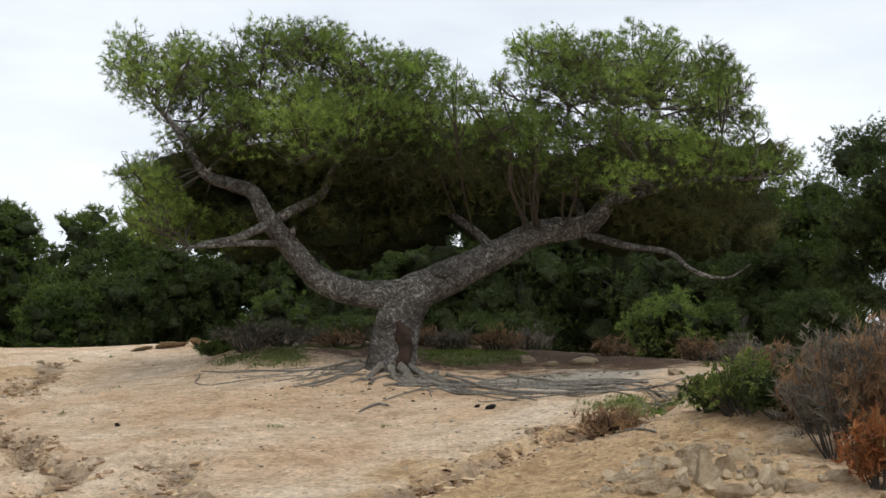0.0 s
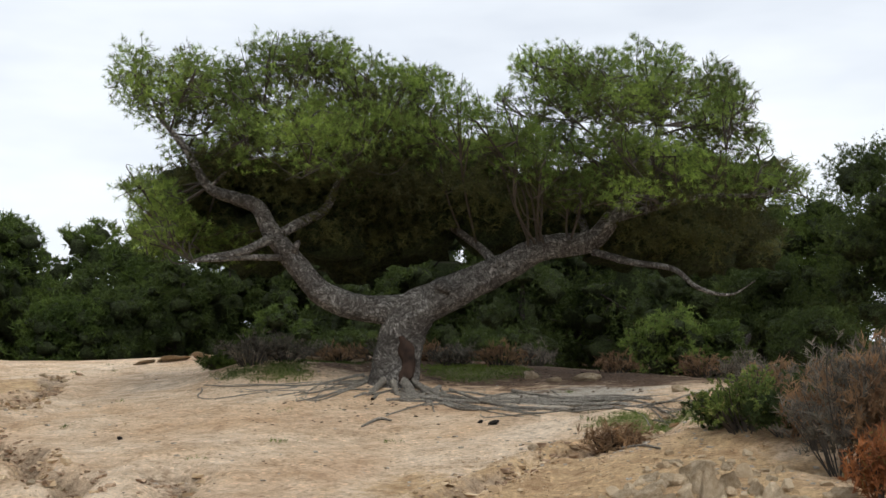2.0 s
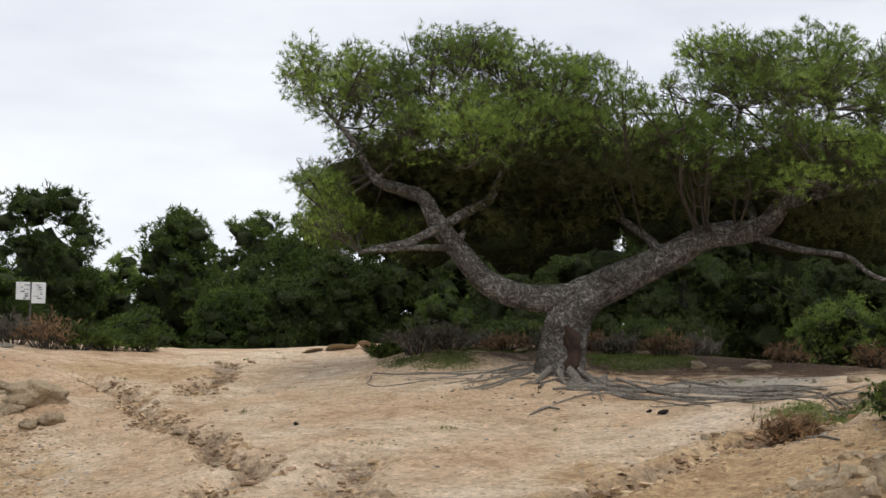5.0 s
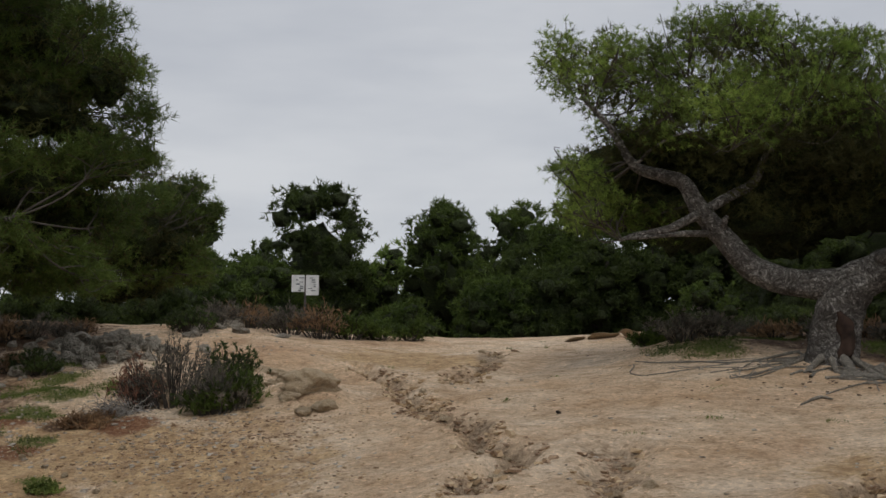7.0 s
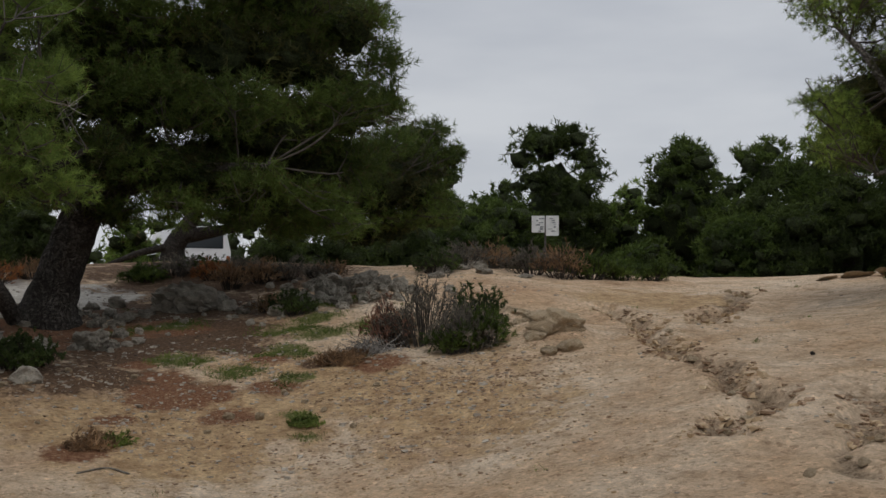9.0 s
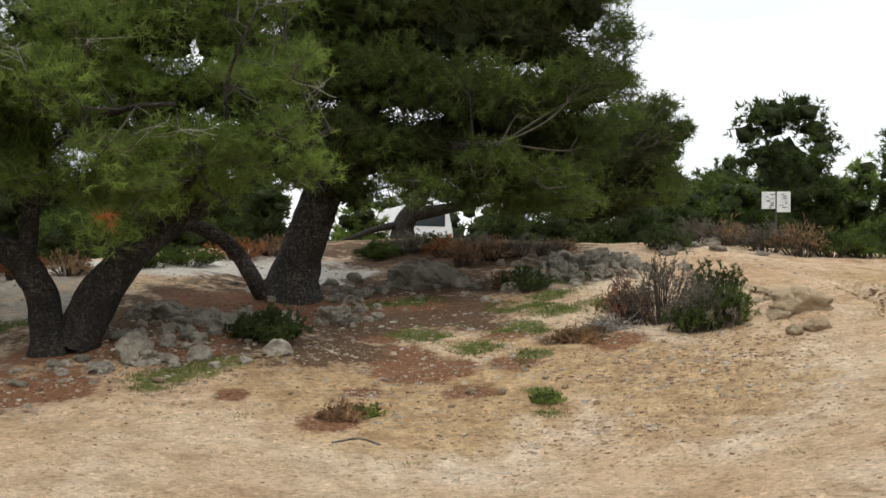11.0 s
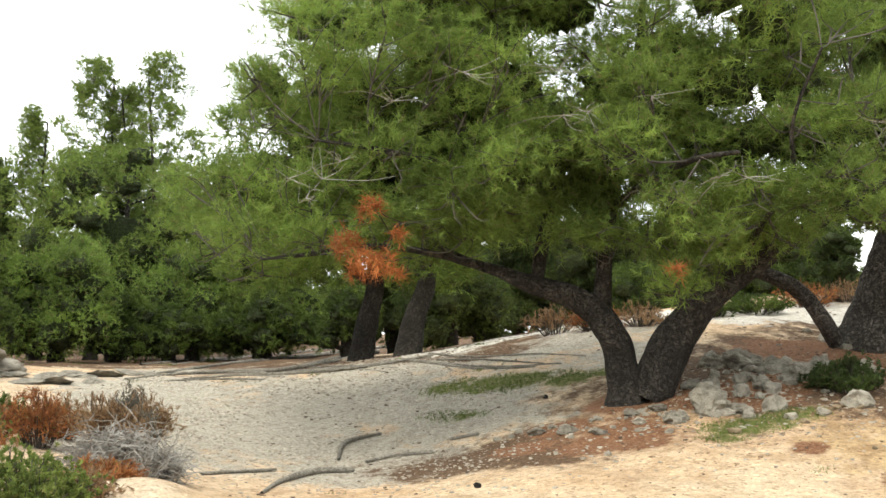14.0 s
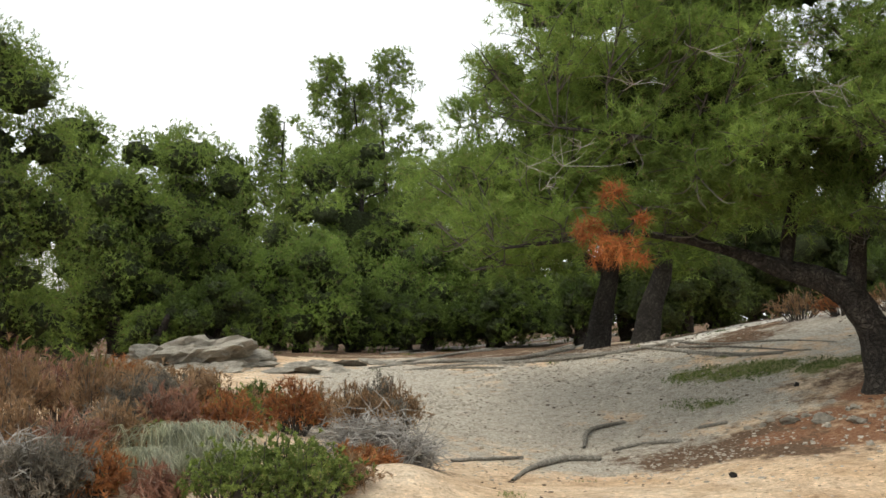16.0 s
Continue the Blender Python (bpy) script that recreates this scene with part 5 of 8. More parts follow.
TWIN_INNER = [
    (-0.79, -0.32, 1.81, 0.58, 0.51, 0.45),
    (-0.59, 0.44, 1.89, 0.52, 0.47, 0.41),
    (-0.35, -0.03, 1.92, 0.55, 0.52, 0.49),
    (-0.33, -0.01, 2.06, 0.56, 0.53, 0.5),
    (-0.99, -0.37, 2.18, 0.55, 0.52, 0.49),
    (-0.91, 0.58, 2.27, 0.54, 0.51, 0.48),
    (-0.2, -0.24, 1.75, 0.48, 0.42, 0.36),
    (-0.06, 0.73, 1.88, 0.45, 0.4, 0.34),
    (-0.7, -0.68, 2.47, 0.61, 0.55, 0.49),
    (-0.71, 0.44, 2.42, 0.56, 0.5, 0.44),
    (-1.14, 0.19, 1.74, 0.52, 0.43, 0.34),
    (-1.23, 0.77, 1.83, 0.57, 0.47, 0.38),
    (-0.23, -0.24, 2.22, 0.54, 0.51, 0.48),
    (-0.24, 0.08, 2.49, 0.57, 0.54, 0.51),
    (0.36, 0.22, 2.59, 0.63, 0.57, 0.5),
    (0.52, 0.61, 2.84, 0.59, 0.53, 0.47),
    (-1.79, 0.24, 2.44, 0.63, 0.57, 0.5),
    (-1.48, 0.65, 2.36, 0.63, 0.57, 0.5),
    (-0.58, -0.55, 1.56, 0.39, 0.31, 0.23),
    (-0.69, 0.49, 1.56, 0.42, 0.33, 0.24),
    (0.79, -0.13, 1.62, 0.51, 0.42, 0.32),
    (0.58, -0.02, 1.76, 0.49, 0.39, 0.3)
] + [
    (-3.7, 0.13, 1.7, 0.52, 0.44, 0.35),
    (-4.23, 0.82, 1.89, 0.5, 0.42, 0.33),
    (-3.44, 0.24, 1.74, 0.63, 0.53, 0.44),
    (-3.29, 0.68, 1.78, 0.65, 0.55, 0.45),
    (-2.87, 0.18, 1.55, 0.56, 0.45, 0.34),
    (-2.93, -0.04, 1.75, 0.57, 0.45, 0.34),
    (-3.7, 0.04, 2.13, 0.39, 0.34, 0.28),
    (-4.15, 0.49, 2.01, 0.4, 0.35, 0.29),
    (-3.75, -0.02, 2.12, 0.56, 0.48, 0.39),
    (-3.66, 0.49, 2.31, 0.61, 0.52, 0.43),
    (-2.72, -0.61, 1.99, 0.7, 0.57, 0.45),
    (-3.04, 0.52, 2.14, 0.66, 0.54, 0.42),
    (-2.34, -0.09, 2.04, 0.6, 0.51, 0.42),
    (-2.47, 0.23, 2.06, 0.62, 0.53, 0.44),
    (-2.26, -0.43, 1.59, 0.52, 0.4, 0.29),
    (-2.4, 0.48, 1.57, 0.54, 0.42, 0.3),
    (-2.92, -0.17, 2.56, 0.56, 0.5, 0.43),
    (-3.31, 0.85, 2.8, 0.54, 0.48, 0.42),
    (-2.76, -0.19, 2.55, 0.61, 0.55, 0.49),
    (-3.16, 0.71, 2.62, 0.6, 0.54, 0.48),
    (-3.34, -0.53, 2.94, 0.37, 0.34, 0.31),
    (-3.46, 0.04, 3.11, 0.36, 0.33, 0.3),
    (-2.74, -0.33, 3.09, 0.58, 0.51, 0.45),
    (-2.97, 0.44, 3.14, 0.58, 0.51, 0.45),
    (-2.27, -0.63, 2.81, 0.64, 0.57, 0.51),
    (-2.46, 0.02, 2.86, 0.61, 0.55, 0.49),
    (-2.41, 0.12, 2.39, 0.66, 0.57, 0.48),
    (-2.3, 0.6, 2.36, 0.65, 0.56, 0.47),
    (-1.6, -0.47, 1.89, 0.57, 0.48, 0.4),
    (-1.68, 0.16, 2.0, 0.63, 0.53, 0.44),
    (-1.51, -0.05, 2.7, 0.65, 0.56, 0.47),
    (-1.82, -0.05, 2.71, 0.62, 0.54, 0.45),
    (-1.67, -0.01, 3.23, 0.66, 0.57, 0.48),
    (-1.83, 0.41, 3.23, 0.67, 0.58, 0.49),
    (-1.5, -0.5, 2.8, 0.64, 0.56, 0.47),
    (-1.16, 0.19, 3.05, 0.7, 0.6, 0.51),
    (-1.37, 0.26, 2.26, 0.7, 0.57, 0.45),
    (-1.12, 0.56, 2.59, 0.63, 0.51, 0.4),
    (-1.57, 0.22, 1.79, 0.48, 0.39, 0.3),
    (-1.57, 0.0, 1.71, 0.46, 0.38, 0.29),
    (-1.73, -0.28, 1.61, 0.48, 0.38, 0.27),
    (-1.71, 0.31, 1.53, 0.48, 0.37, 0.27)
] + [
    (-0.13, 0.22, 2.99, 0.63, 0.54, 0.46),
    (0.18, 0.74, 3.12, 0.65, 0.56, 0.47),
    (-0.09, 0.09, 2.54, 0.64, 0.54, 0.45),
    (0.05, 0.75, 2.59, 0.58, 0.49, 0.41),
    (0.22, -0.41, 2.6, 0.68, 0.59, 0.49),
    (0.32, 0.05, 2.78, 0.62, 0.54, 0.45),
    (0.33, -0.4, 3.21, 0.62, 0.54, 0.45),
    (0.63, 0.01, 3.17, 0.63, 0.55, 0.46),
    (0.81, -0.28, 2.32, 0.68, 0.56, 0.44),
    (0.93, 0.72, 2.52, 0.7, 0.57, 0.44),
    (0.9, -0.55, 2.87, 0.64, 0.56, 0.47),
    (0.88, 0.36, 3.07, 0.66, 0.57, 0.48),
    (0.31, -0.11, 2.07, 0.58, 0.46, 0.35),
    (0.45, 0.69, 2.15, 0.56, 0.45, 0.33),
    (0.83, -0.73, 1.74, 0.5, 0.42, 0.33),
    (0.75, 0.71, 1.73, 0.53, 0.44, 0.35),
    (0.29, 0.06, 1.49, 0.4, 0.33, 0.26),
    (0.56, 0.36, 1.71, 0.43, 0.35, 0.27),
    (0.55, -0.63, 1.22, 0.44, 0.36, 0.28),
    (0.64, 0.76, 1.52, 0.45, 0.37, 0.29),
    (1.23, -0.22, 1.98, 0.58, 0.46, 0.35),
    (1.02, -0.07, 2.13, 0.56, 0.45, 0.34),
    (1.13, -0.56, 2.35, 0.57, 0.49, 0.4),
    (1.59, -0.08, 2.4, 0.63, 0.54, 0.44),
    (1.27, -0.34, 1.62, 0.52, 0.39, 0.26),
    (1.29, 0.0, 1.54, 0.58, 0.43, 0.29),
    (1.85, -0.52, 2.01, 0.54, 0.45, 0.36),
    (1.94, 0.27, 1.9, 0.51, 0.42, 0.34),
    (1.47, -0.2, 3.15, 0.59, 0.53, 0.47),
    (1.55, 0.2, 3.0, 0.63, 0.56, 0.5),
    (-0.29, -0.26, 1.54, 0.36, 0.3, 0.24),
    (-0.12, 0.8, 1.74, 0.34, 0.28, 0.23),
    (0.91, -0.64, 1.35, 0.37, 0.32, 0.28),
    (1.03, 0.16, 1.34, 0.33, 0.29, 0.25),
    (1.79, -0.48, 2.4, 0.51, 0.45, 0.38),
    (1.92, 0.51, 2.56, 0.51, 0.45, 0.39),
    (2.27, -0.0, 1.7, 0.34, 0.28, 0.22),
    (2.07, 0.85, 1.91, 0.37, 0.31, 0.25)
] + [
    (-2.86, -0.49, 3.63, 0.64, 0.55, 0.45),
    (-2.62, 0.02, 3.65, 0.64, 0.54, 0.45),
    (-2.02, -0.32, 3.87, 0.71, 0.6, 0.48),
    (-2.2, 0.85, 4.02, 0.77, 0.64, 0.51),
    (-1.45, -0.33, 3.83, 0.69, 0.57, 0.46),
    (-1.65, 0.66, 4.15, 0.67, 0.56, 0.44),
    (-0.76, -0.57, 3.91, 0.81, 0.69, 0.56),
    (-0.93, 0.46, 4.22, 0.83, 0.7, 0.57),
    (-0.47, 0.06, 4.13, 0.81, 0.68, 0.56),
    (-0.24, 0.59, 4.34, 0.79, 0.67, 0.55),
    (0.41, -0.34, 4.12, 0.81, 0.69, 0.56),
    (0.44, -0.03, 4.23, 0.75, 0.63, 0.52),
    (0.91, -0.66, 3.71, 0.7, 0.6, 0.51),
    (1.02, 0.84, 4.35, 0.62, 0.54, 0.45),
    (-1.2, -0.28, 3.51, 0.69, 0.6, 0.5),
    (-1.3, 0.09, 3.66, 0.61, 0.53, 0.44),
    (-0.59, 0.04, 3.78, 0.68, 0.59, 0.49),
    (-0.8, 0.09, 3.8, 0.61, 0.53, 0.45),
    (1.26, -0.62, 3.39, 0.58, 0.51, 0.45),
    (1.81, 0.75, 3.46, 0.54, 0.48, 0.42),
    (-1.82, -0.33, 3.38, 0.58, 0.49, 0.4),
    (-1.94, 0.19, 3.62, 0.64, 0.54, 0.44),
    (-2.43, -0.43, 2.35, 0.48, 0.39, 0.3),
    (-2.63, 0.58, 2.53, 0.49, 0.39, 0.3),
    (-1.66, -0.7, 2.0, 0.49, 0.4, 0.31),
    (-1.84, 0.27, 1.75, 0.45, 0.37, 0.28)
]
TWIN_HANG = [(-1.9, -1.2, 1.6, 0.45, 0.40, 0.33), (-1.4, -1.1, 1.8, 0.45, 0.40, 0.35), (-0.9, -1.3, 2.05, 0.48, 0.40, 0.35), (0.0, -1.4, 2.2, 0.45, 0.40, 0.35), (0.35, -1.4, 1.65, 0.40, 0.36, 0.30),
             (0.75, -1.2, 1.42, 0.40, 0.35, 0.28), (1.1, -1.0, 1.75, 0.45, 0.40, 0.33), (1.55, -0.9, 1.7, 0.45, 0.40, 0.32), (-2.6, -1.2, 1.4, 0.50, 0.40, 0.30), (-3.3, -0.8, 1.2, 0.45, 0.40, 0.28)]
pine("forked_pine_tree", 78.63, 12.1, TWIN_LIMBS, TWIN_CLUMPS + TWIN_HANG, "low spreading pine with two dark trunks from one foot", NEEDLE_LIGHT,
     BARK_DARK, density=720, length=0.095, needles=19, blade=0.0030, seed=21, twigs=7, sides=24, flat=0.3, inner=TWIN_INNER, spread=1.5, brush=0.7, inner_needle=NEEDLE_DEEP, fill=0.5, level=3,
     core=[(x, y + 0.2, z, 0.85 * rx, 0.85 * ry, 0.85 * rz) for x, y, z, rx, ry, rz in TWIN_INNER if z > 2.0],
     dead=[(-2.05, -1.6, 1.67, 0.14, 0.14, 0.13), (-2.29, -1.6, 1.36, 0.15, 0.15, 0.21), (-2.03, -1.6, 1.24, 0.25, 0.25, 0.14), (-1.86, -1.6, 1.11, 0.1, 0.1, 0.08), (-2.19, -1.6, 1.14, 0.12, 0.12, 0.08), (-1.86, -1.6, 1.45, 0.05, 0.05, 0.09),
           (0.39, -1.9, 1.12, 0.05, 0.05, 0.06)],
     bare=[(-2.46, -1.7, 1.92), (-2.64, -1.55, 1.78), (-2.83, -1.4, 1.97), (-2.31, -1.7, 2.06), (-1.89, -1.55, 2.58), (-0.52, -1.4, 2.82), (-0.47, -1.7, 2.39), (-0.28, -1.55, 2.44), (0.99, -1.4, 1.89), (0.76, -1.7, 1.87), (2.08, -1.55, 2.27), (0.24, -1.4, 2.58), (-1.28, -1.7, 2.77)])

# the stout pine behind it, on the stony bank
MID_LIMBS = [
    [(0.03, 0, 0.1, 0.342), (0.07, 0, 0.32, 0.281), (0.17, 0, 0.66, 0.247), (0.33, 0, 1.14, 0.219), (0.49, 0, 1.55, 0.192), (0.68, 0, 2.23, 0.158), (0.89, 0, 3.05, 0.123), (1.03, 0, 4.01, 0.082), (1.16, 0, 4.97, 0.041)],
    [(-0.32, -0.3, 0.06, 0.096), (-0.5, -0.5, 0.38, 0.089), (-0.69, -0.6, 0.62, 0.089), (-0.91, -0.7, 0.76, 0.082), (-1.17, -0.8, 0.84, 0.068), (-1.55, -0.9, 0.88, 0.041), (-1.92, -1.0, 1.01, 0.021)],
    [(0.45, 0, 1.41, 0.103), (1.0, -0.4, 1.58, 0.082), (1.62, -0.8, 1.73, 0.062), (2.27, -1.2, 1.75, 0.034)],
    [(0.65, 0, 2.1, 0.096), (1.47, 0.3, 2.62, 0.075), (2.34, 0.5, 3.08, 0.055), (3.21, 0.6, 3.31, 0.027)],
    [(0.55, 0, 1.75, 0.089), (0.0, -0.3, 2.06, 0.075), (-0.6, -0.5, 2.36, 0.055), (-0.99, -0.6, 2.67, 0.027)],
]
MID_CLUMPS = [
    (-0.22, -0.61, 1.81, 0.63, 0.53, 0.42),
    (-0.18, 0.87, 2.03, 0.57, 0.47, 0.38),
    (0.37, -0.84, 1.81, 0.72, 0.57, 0.43),
    (0.28, 0.86, 2.02, 0.71, 0.57, 0.43),
    (0.97, -0.91, 1.69, 0.64, 0.5, 0.35),
    (1.07, 0.63, 1.86, 0.71, 0.55, 0.39),
    (1.63, -0.54, 1.69, 0.7, 0.56, 0.42),
    (1.74, 0.55, 1.81, 0.7, 0.56, 0.42),
    (2.18, -1.22, 1.5, 0.64, 0.51, 0.39),
    (2.41, 0.56, 1.7, 0.64, 0.51, 0.38),
    (2.85, -0.83, 1.4, 0.53, 0.43, 0.33),
    (3.05, 0.92, 1.65, 0.52, 0.42, 0.33),
    (-0.28, -0.88, 2.65, 0.72, 0.65, 0.57),
    (-0.31, 0.87, 2.9, 0.65, 0.59, 0.52),
    (0.44, -0.43, 2.65, 0.78, 0.67, 0.57),
    (0.51, 1.11, 2.85, 0.79, 0.68, 0.58),
    (1.14, -1.04, 2.47, 0.72, 0.62, 0.52),
    (1.41, 0.36, 2.67, 0.73, 0.63, 0.53),
    (1.93, -1.09, 2.34, 0.72, 0.63, 0.53),
    (2.2, 0.56, 2.62, 0.71, 0.62, 0.52),
    (2.74, -0.66, 2.31, 0.7, 0.6, 0.49),
    (3.15, 0.92, 2.52, 0.67, 0.57, 0.47),
    (3.39, -0.36, 1.84, 0.58, 0.5, 0.43),
    (3.74, 1.13, 2.0, 0.55, 0.48, 0.41),
    (3.26, -1.02, 2.48, 0.54, 0.51, 0.47),
    (3.68, 0.97, 2.82, 0.55, 0.52, 0.48),
    (3.69, -0.72, 3.05, 0.4, 0.36, 0.33),
    (3.98, 0.32, 3.26, 0.38, 0.35, 0.32),
    (-0.05, -0.51, 3.44, 0.76, 0.66, 0.55),
    (-0.05, 0.59, 3.77, 0.75, 0.65, 0.54),
    (0.77, -0.67, 3.45, 0.81, 0.67, 0.54),
    (0.96, 1.18, 3.84, 0.82, 0.68, 0.55),
    (1.86, -0.31, 3.44, 0.78, 0.65, 0.52),
    (2.0, 0.87, 3.7, 0.74, 0.62, 0.5),
    (2.8, -0.36, 3.32, 0.79, 0.68, 0.57),
    (2.88, 0.48, 3.44, 0.7, 0.61, 0.51),
    (3.58, -0.35, 3.59, 0.46, 0.43, 0.4),
    (3.8, 0.87, 3.97, 0.44, 0.41, 0.38)
] + [
    (0.26, -0.73, 4.24, 0.79, 0.66, 0.53),
    (0.42, 0.92, 4.78, 0.74, 0.62, 0.49),
    (1.2, -1.26, 4.19, 0.91, 0.73, 0.56),
    (1.48, 0.46, 4.73, 0.89, 0.72, 0.55),
    (2.28, -0.64, 4.13, 0.76, 0.63, 0.51),
    (2.61, 1.26, 4.68, 0.78, 0.65, 0.52),
    (3.01, -1.16, 3.87, 0.59, 0.52, 0.46),
    (3.36, 0.98, 4.49, 0.61, 0.54, 0.47),
    (0.8, -0.63, 5.14, 0.84, 0.7, 0.56),
    (1.03, 1.17, 5.71, 0.85, 0.71, 0.57),
    (1.77, -0.93, 4.93, 0.75, 0.62, 0.5),
    (2.04, 0.95, 5.54, 0.74, 0.62, 0.49),
    (2.43, -1.23, 4.62, 0.65, 0.57, 0.5),
    (2.81, 1.06, 5.35, 0.63, 0.56, 0.49),
    (-0.63, -0.98, 3.7, 0.62, 0.55, 0.48),
    (-0.62, 0.5, 4.12, 0.6, 0.53, 0.46),
    (3.77, -0.53, 2.56, 0.32, 0.3, 0.29),
    (4.28, 1.06, 2.82, 0.29, 0.28, 0.26),
    (1.32, -1.16, 1.25, 0.57, 0.42, 0.28),
    (1.49, 1.22, 1.5, 0.51, 0.38, 0.26),
    (2.05, -0.72, 1.18, 0.5, 0.38, 0.25),
    (2.34, 1.29, 1.37, 0.52, 0.39, 0.26),
    (0.77, -0.71, 1.24, 0.31, 0.25, 0.19),
    (0.82, 0.84, 1.36, 0.35, 0.28, 0.21),
    (2.75, -0.31, 1.19, 0.49, 0.38, 0.28),
    (2.91, 0.61, 1.21, 0.46, 0.36, 0.26),
    (3.13, -0.97, 1.15, 0.41, 0.34, 0.27),
    (3.56, 0.92, 1.35, 0.39, 0.33, 0.26),
    (0.04, -0.67, 1.41, 0.36, 0.31, 0.25),
    (0.05, 1.12, 1.56, 0.32, 0.28, 0.23)
]
MID_INNER = [
    (-0.11, -0.05, 1.96, 0.71, 0.59, 0.47),
    (0.6, 0.25, 2.04, 0.67, 0.56, 0.45),
    (0.54, -0.72, 1.79, 0.79, 0.63, 0.48),
    (0.96, 0.81, 2.03, 0.74, 0.6, 0.45),
    (1.11, -0.49, 1.81, 0.78, 0.61, 0.43),
    (0.96, 0.07, 1.79, 0.72, 0.56, 0.4),
    (1.75, 0.16, 1.98, 0.7, 0.56, 0.42),
    (1.93, 0.88, 2.02, 0.78, 0.62, 0.47),
    (2.48, 0.13, 1.64, 0.8, 0.64, 0.48),
    (2.1, 0.1, 1.67, 0.72, 0.58, 0.43),
    (2.79, 0.26, 1.63, 0.59, 0.48, 0.37),
    (2.8, 0.21, 1.49, 0.59, 0.48, 0.37),
    (0.17, -0.12, 2.56, 0.75, 0.67, 0.6),
    (0.3, 0.48, 2.75, 0.79, 0.71, 0.63),
    (0.83, -0.24, 2.64, 0.79, 0.68, 0.57),
    (0.76, 0.36, 2.77, 0.85, 0.74, 0.62),
    (1.38, 0.05, 2.64, 0.85, 0.74, 0.62),
    (1.38, 0.82, 2.66, 0.84, 0.72, 0.61),
    (1.92, -0.22, 2.39, 0.8, 0.69, 0.58),
    (2.27, -0.07, 2.38, 0.86, 0.74, 0.63),
    (2.54, -0.56, 2.19, 0.71, 0.61, 0.5),
    (2.77, 0.06, 2.32, 0.76, 0.64, 0.53),
    (3.0, -0.22, 1.92, 0.6, 0.52, 0.45),
    (3.28, 0.14, 2.0, 0.62, 0.54, 0.46),
    (3.4, 0.22, 2.59, 0.57, 0.53, 0.5),
    (3.31, 0.34, 2.66, 0.6, 0.56, 0.53),
    (2.99, -0.42, 2.95, 0.45, 0.41, 0.37),
    (3.42, 0.38, 2.96, 0.45, 0.41, 0.38),
    (0.3, -0.12, 3.24, 0.79, 0.68, 0.57),
    (0.45, 0.36, 3.31, 0.87, 0.75, 0.63),
    (1.25, 0.11, 3.22, 0.89, 0.74, 0.59),
    (1.05, 0.26, 3.24, 0.96, 0.8, 0.64),
    (1.93, -0.39, 3.17, 0.86, 0.71, 0.57),
    (1.95, 0.26, 3.24, 0.91, 0.76, 0.61),
    (2.56, -0.44, 3.14, 0.78, 0.67, 0.56),
    (2.76, 0.38, 3.23, 0.85, 0.73, 0.62),
    (3.35, -0.36, 3.49, 0.56, 0.52, 0.48),
    (3.02, 0.2, 3.47, 0.52, 0.48, 0.44)
] + [
    (0.32, -0.17, 4.29, 0.89, 0.74, 0.59),
    (0.63, 0.75, 4.27, 0.83, 0.7, 0.56),
    (1.34, 0.22, 4.35, 1.04, 0.84, 0.64),
    (1.38, 0.2, 4.37, 0.98, 0.79, 0.6),
    (2.47, -0.06, 4.1, 0.91, 0.76, 0.61),
    (2.47, 0.87, 4.11, 0.95, 0.79, 0.63),
    (2.67, -0.04, 3.75, 0.69, 0.61, 0.53),
    (3.22, 0.89, 4.09, 0.7, 0.62, 0.54),
    (0.84, -0.42, 5.03, 0.92, 0.77, 0.61),
    (1.12, 0.4, 4.87, 0.93, 0.78, 0.62),
    (1.9, -0.09, 5.06, 0.84, 0.7, 0.56),
    (1.9, 0.13, 4.96, 0.84, 0.7, 0.56),
    (2.4, 0.25, 4.65, 0.66, 0.58, 0.51),
    (2.52, 0.22, 4.69, 0.68, 0.6, 0.53),
    (-0.36, -0.23, 3.78, 0.7, 0.62, 0.54),
    (-0.27, 0.56, 4.04, 0.67, 0.6, 0.52),
    (3.63, -0.11, 2.56, 0.36, 0.34, 0.32),
    (4.01, 0.42, 2.79, 0.36, 0.34, 0.32),
    (1.5, -0.72, 1.68, 0.63, 0.47, 0.32),
    (1.47, 0.23, 1.5, 0.64, 0.48, 0.32),
    (2.04, -0.69, 1.52, 0.6, 0.45, 0.3),
    (2.09, -0.03, 1.8, 0.58, 0.43, 0.29),
    (0.68, -0.23, 1.22, 0.37, 0.3, 0.22),
    (0.76, 0.84, 1.57, 0.35, 0.28, 0.21),
    (2.36, -0.64, 1.38, 0.55, 0.44, 0.32),
    (2.56, 0.17, 1.63, 0.55, 0.43, 0.31),
    (3.15, 0.13, 1.35, 0.43, 0.36, 0.29),
    (2.96, 0.55, 1.5, 0.44, 0.36, 0.29),
    (0.04, -0.63, 1.46, 0.38, 0.32, 0.27),
    (0.31, 0.1, 1.78, 0.35, 0.3, 0.25)
]
pine("stout_pine_tree", 68.49, 15.0, MID_LIMBS, MID_CLUMPS, "tall stout pine with cracked grey bark on a stony bank", NEEDLE_MID,
     BARK_MID, density=900, length=0.10, needles=16, blade=0.0044, seed=31, twigs=6, sides=24, flat=0.5, spread=1.6, brush=0.7, inner=MID_INNER,
     core=[(x, y, z, 0.8 * rx, 0.8 * ry, 0.8 * rz) for x, y, z, rx, ry, rz in MID_INNER], fill=0.58, level=3)

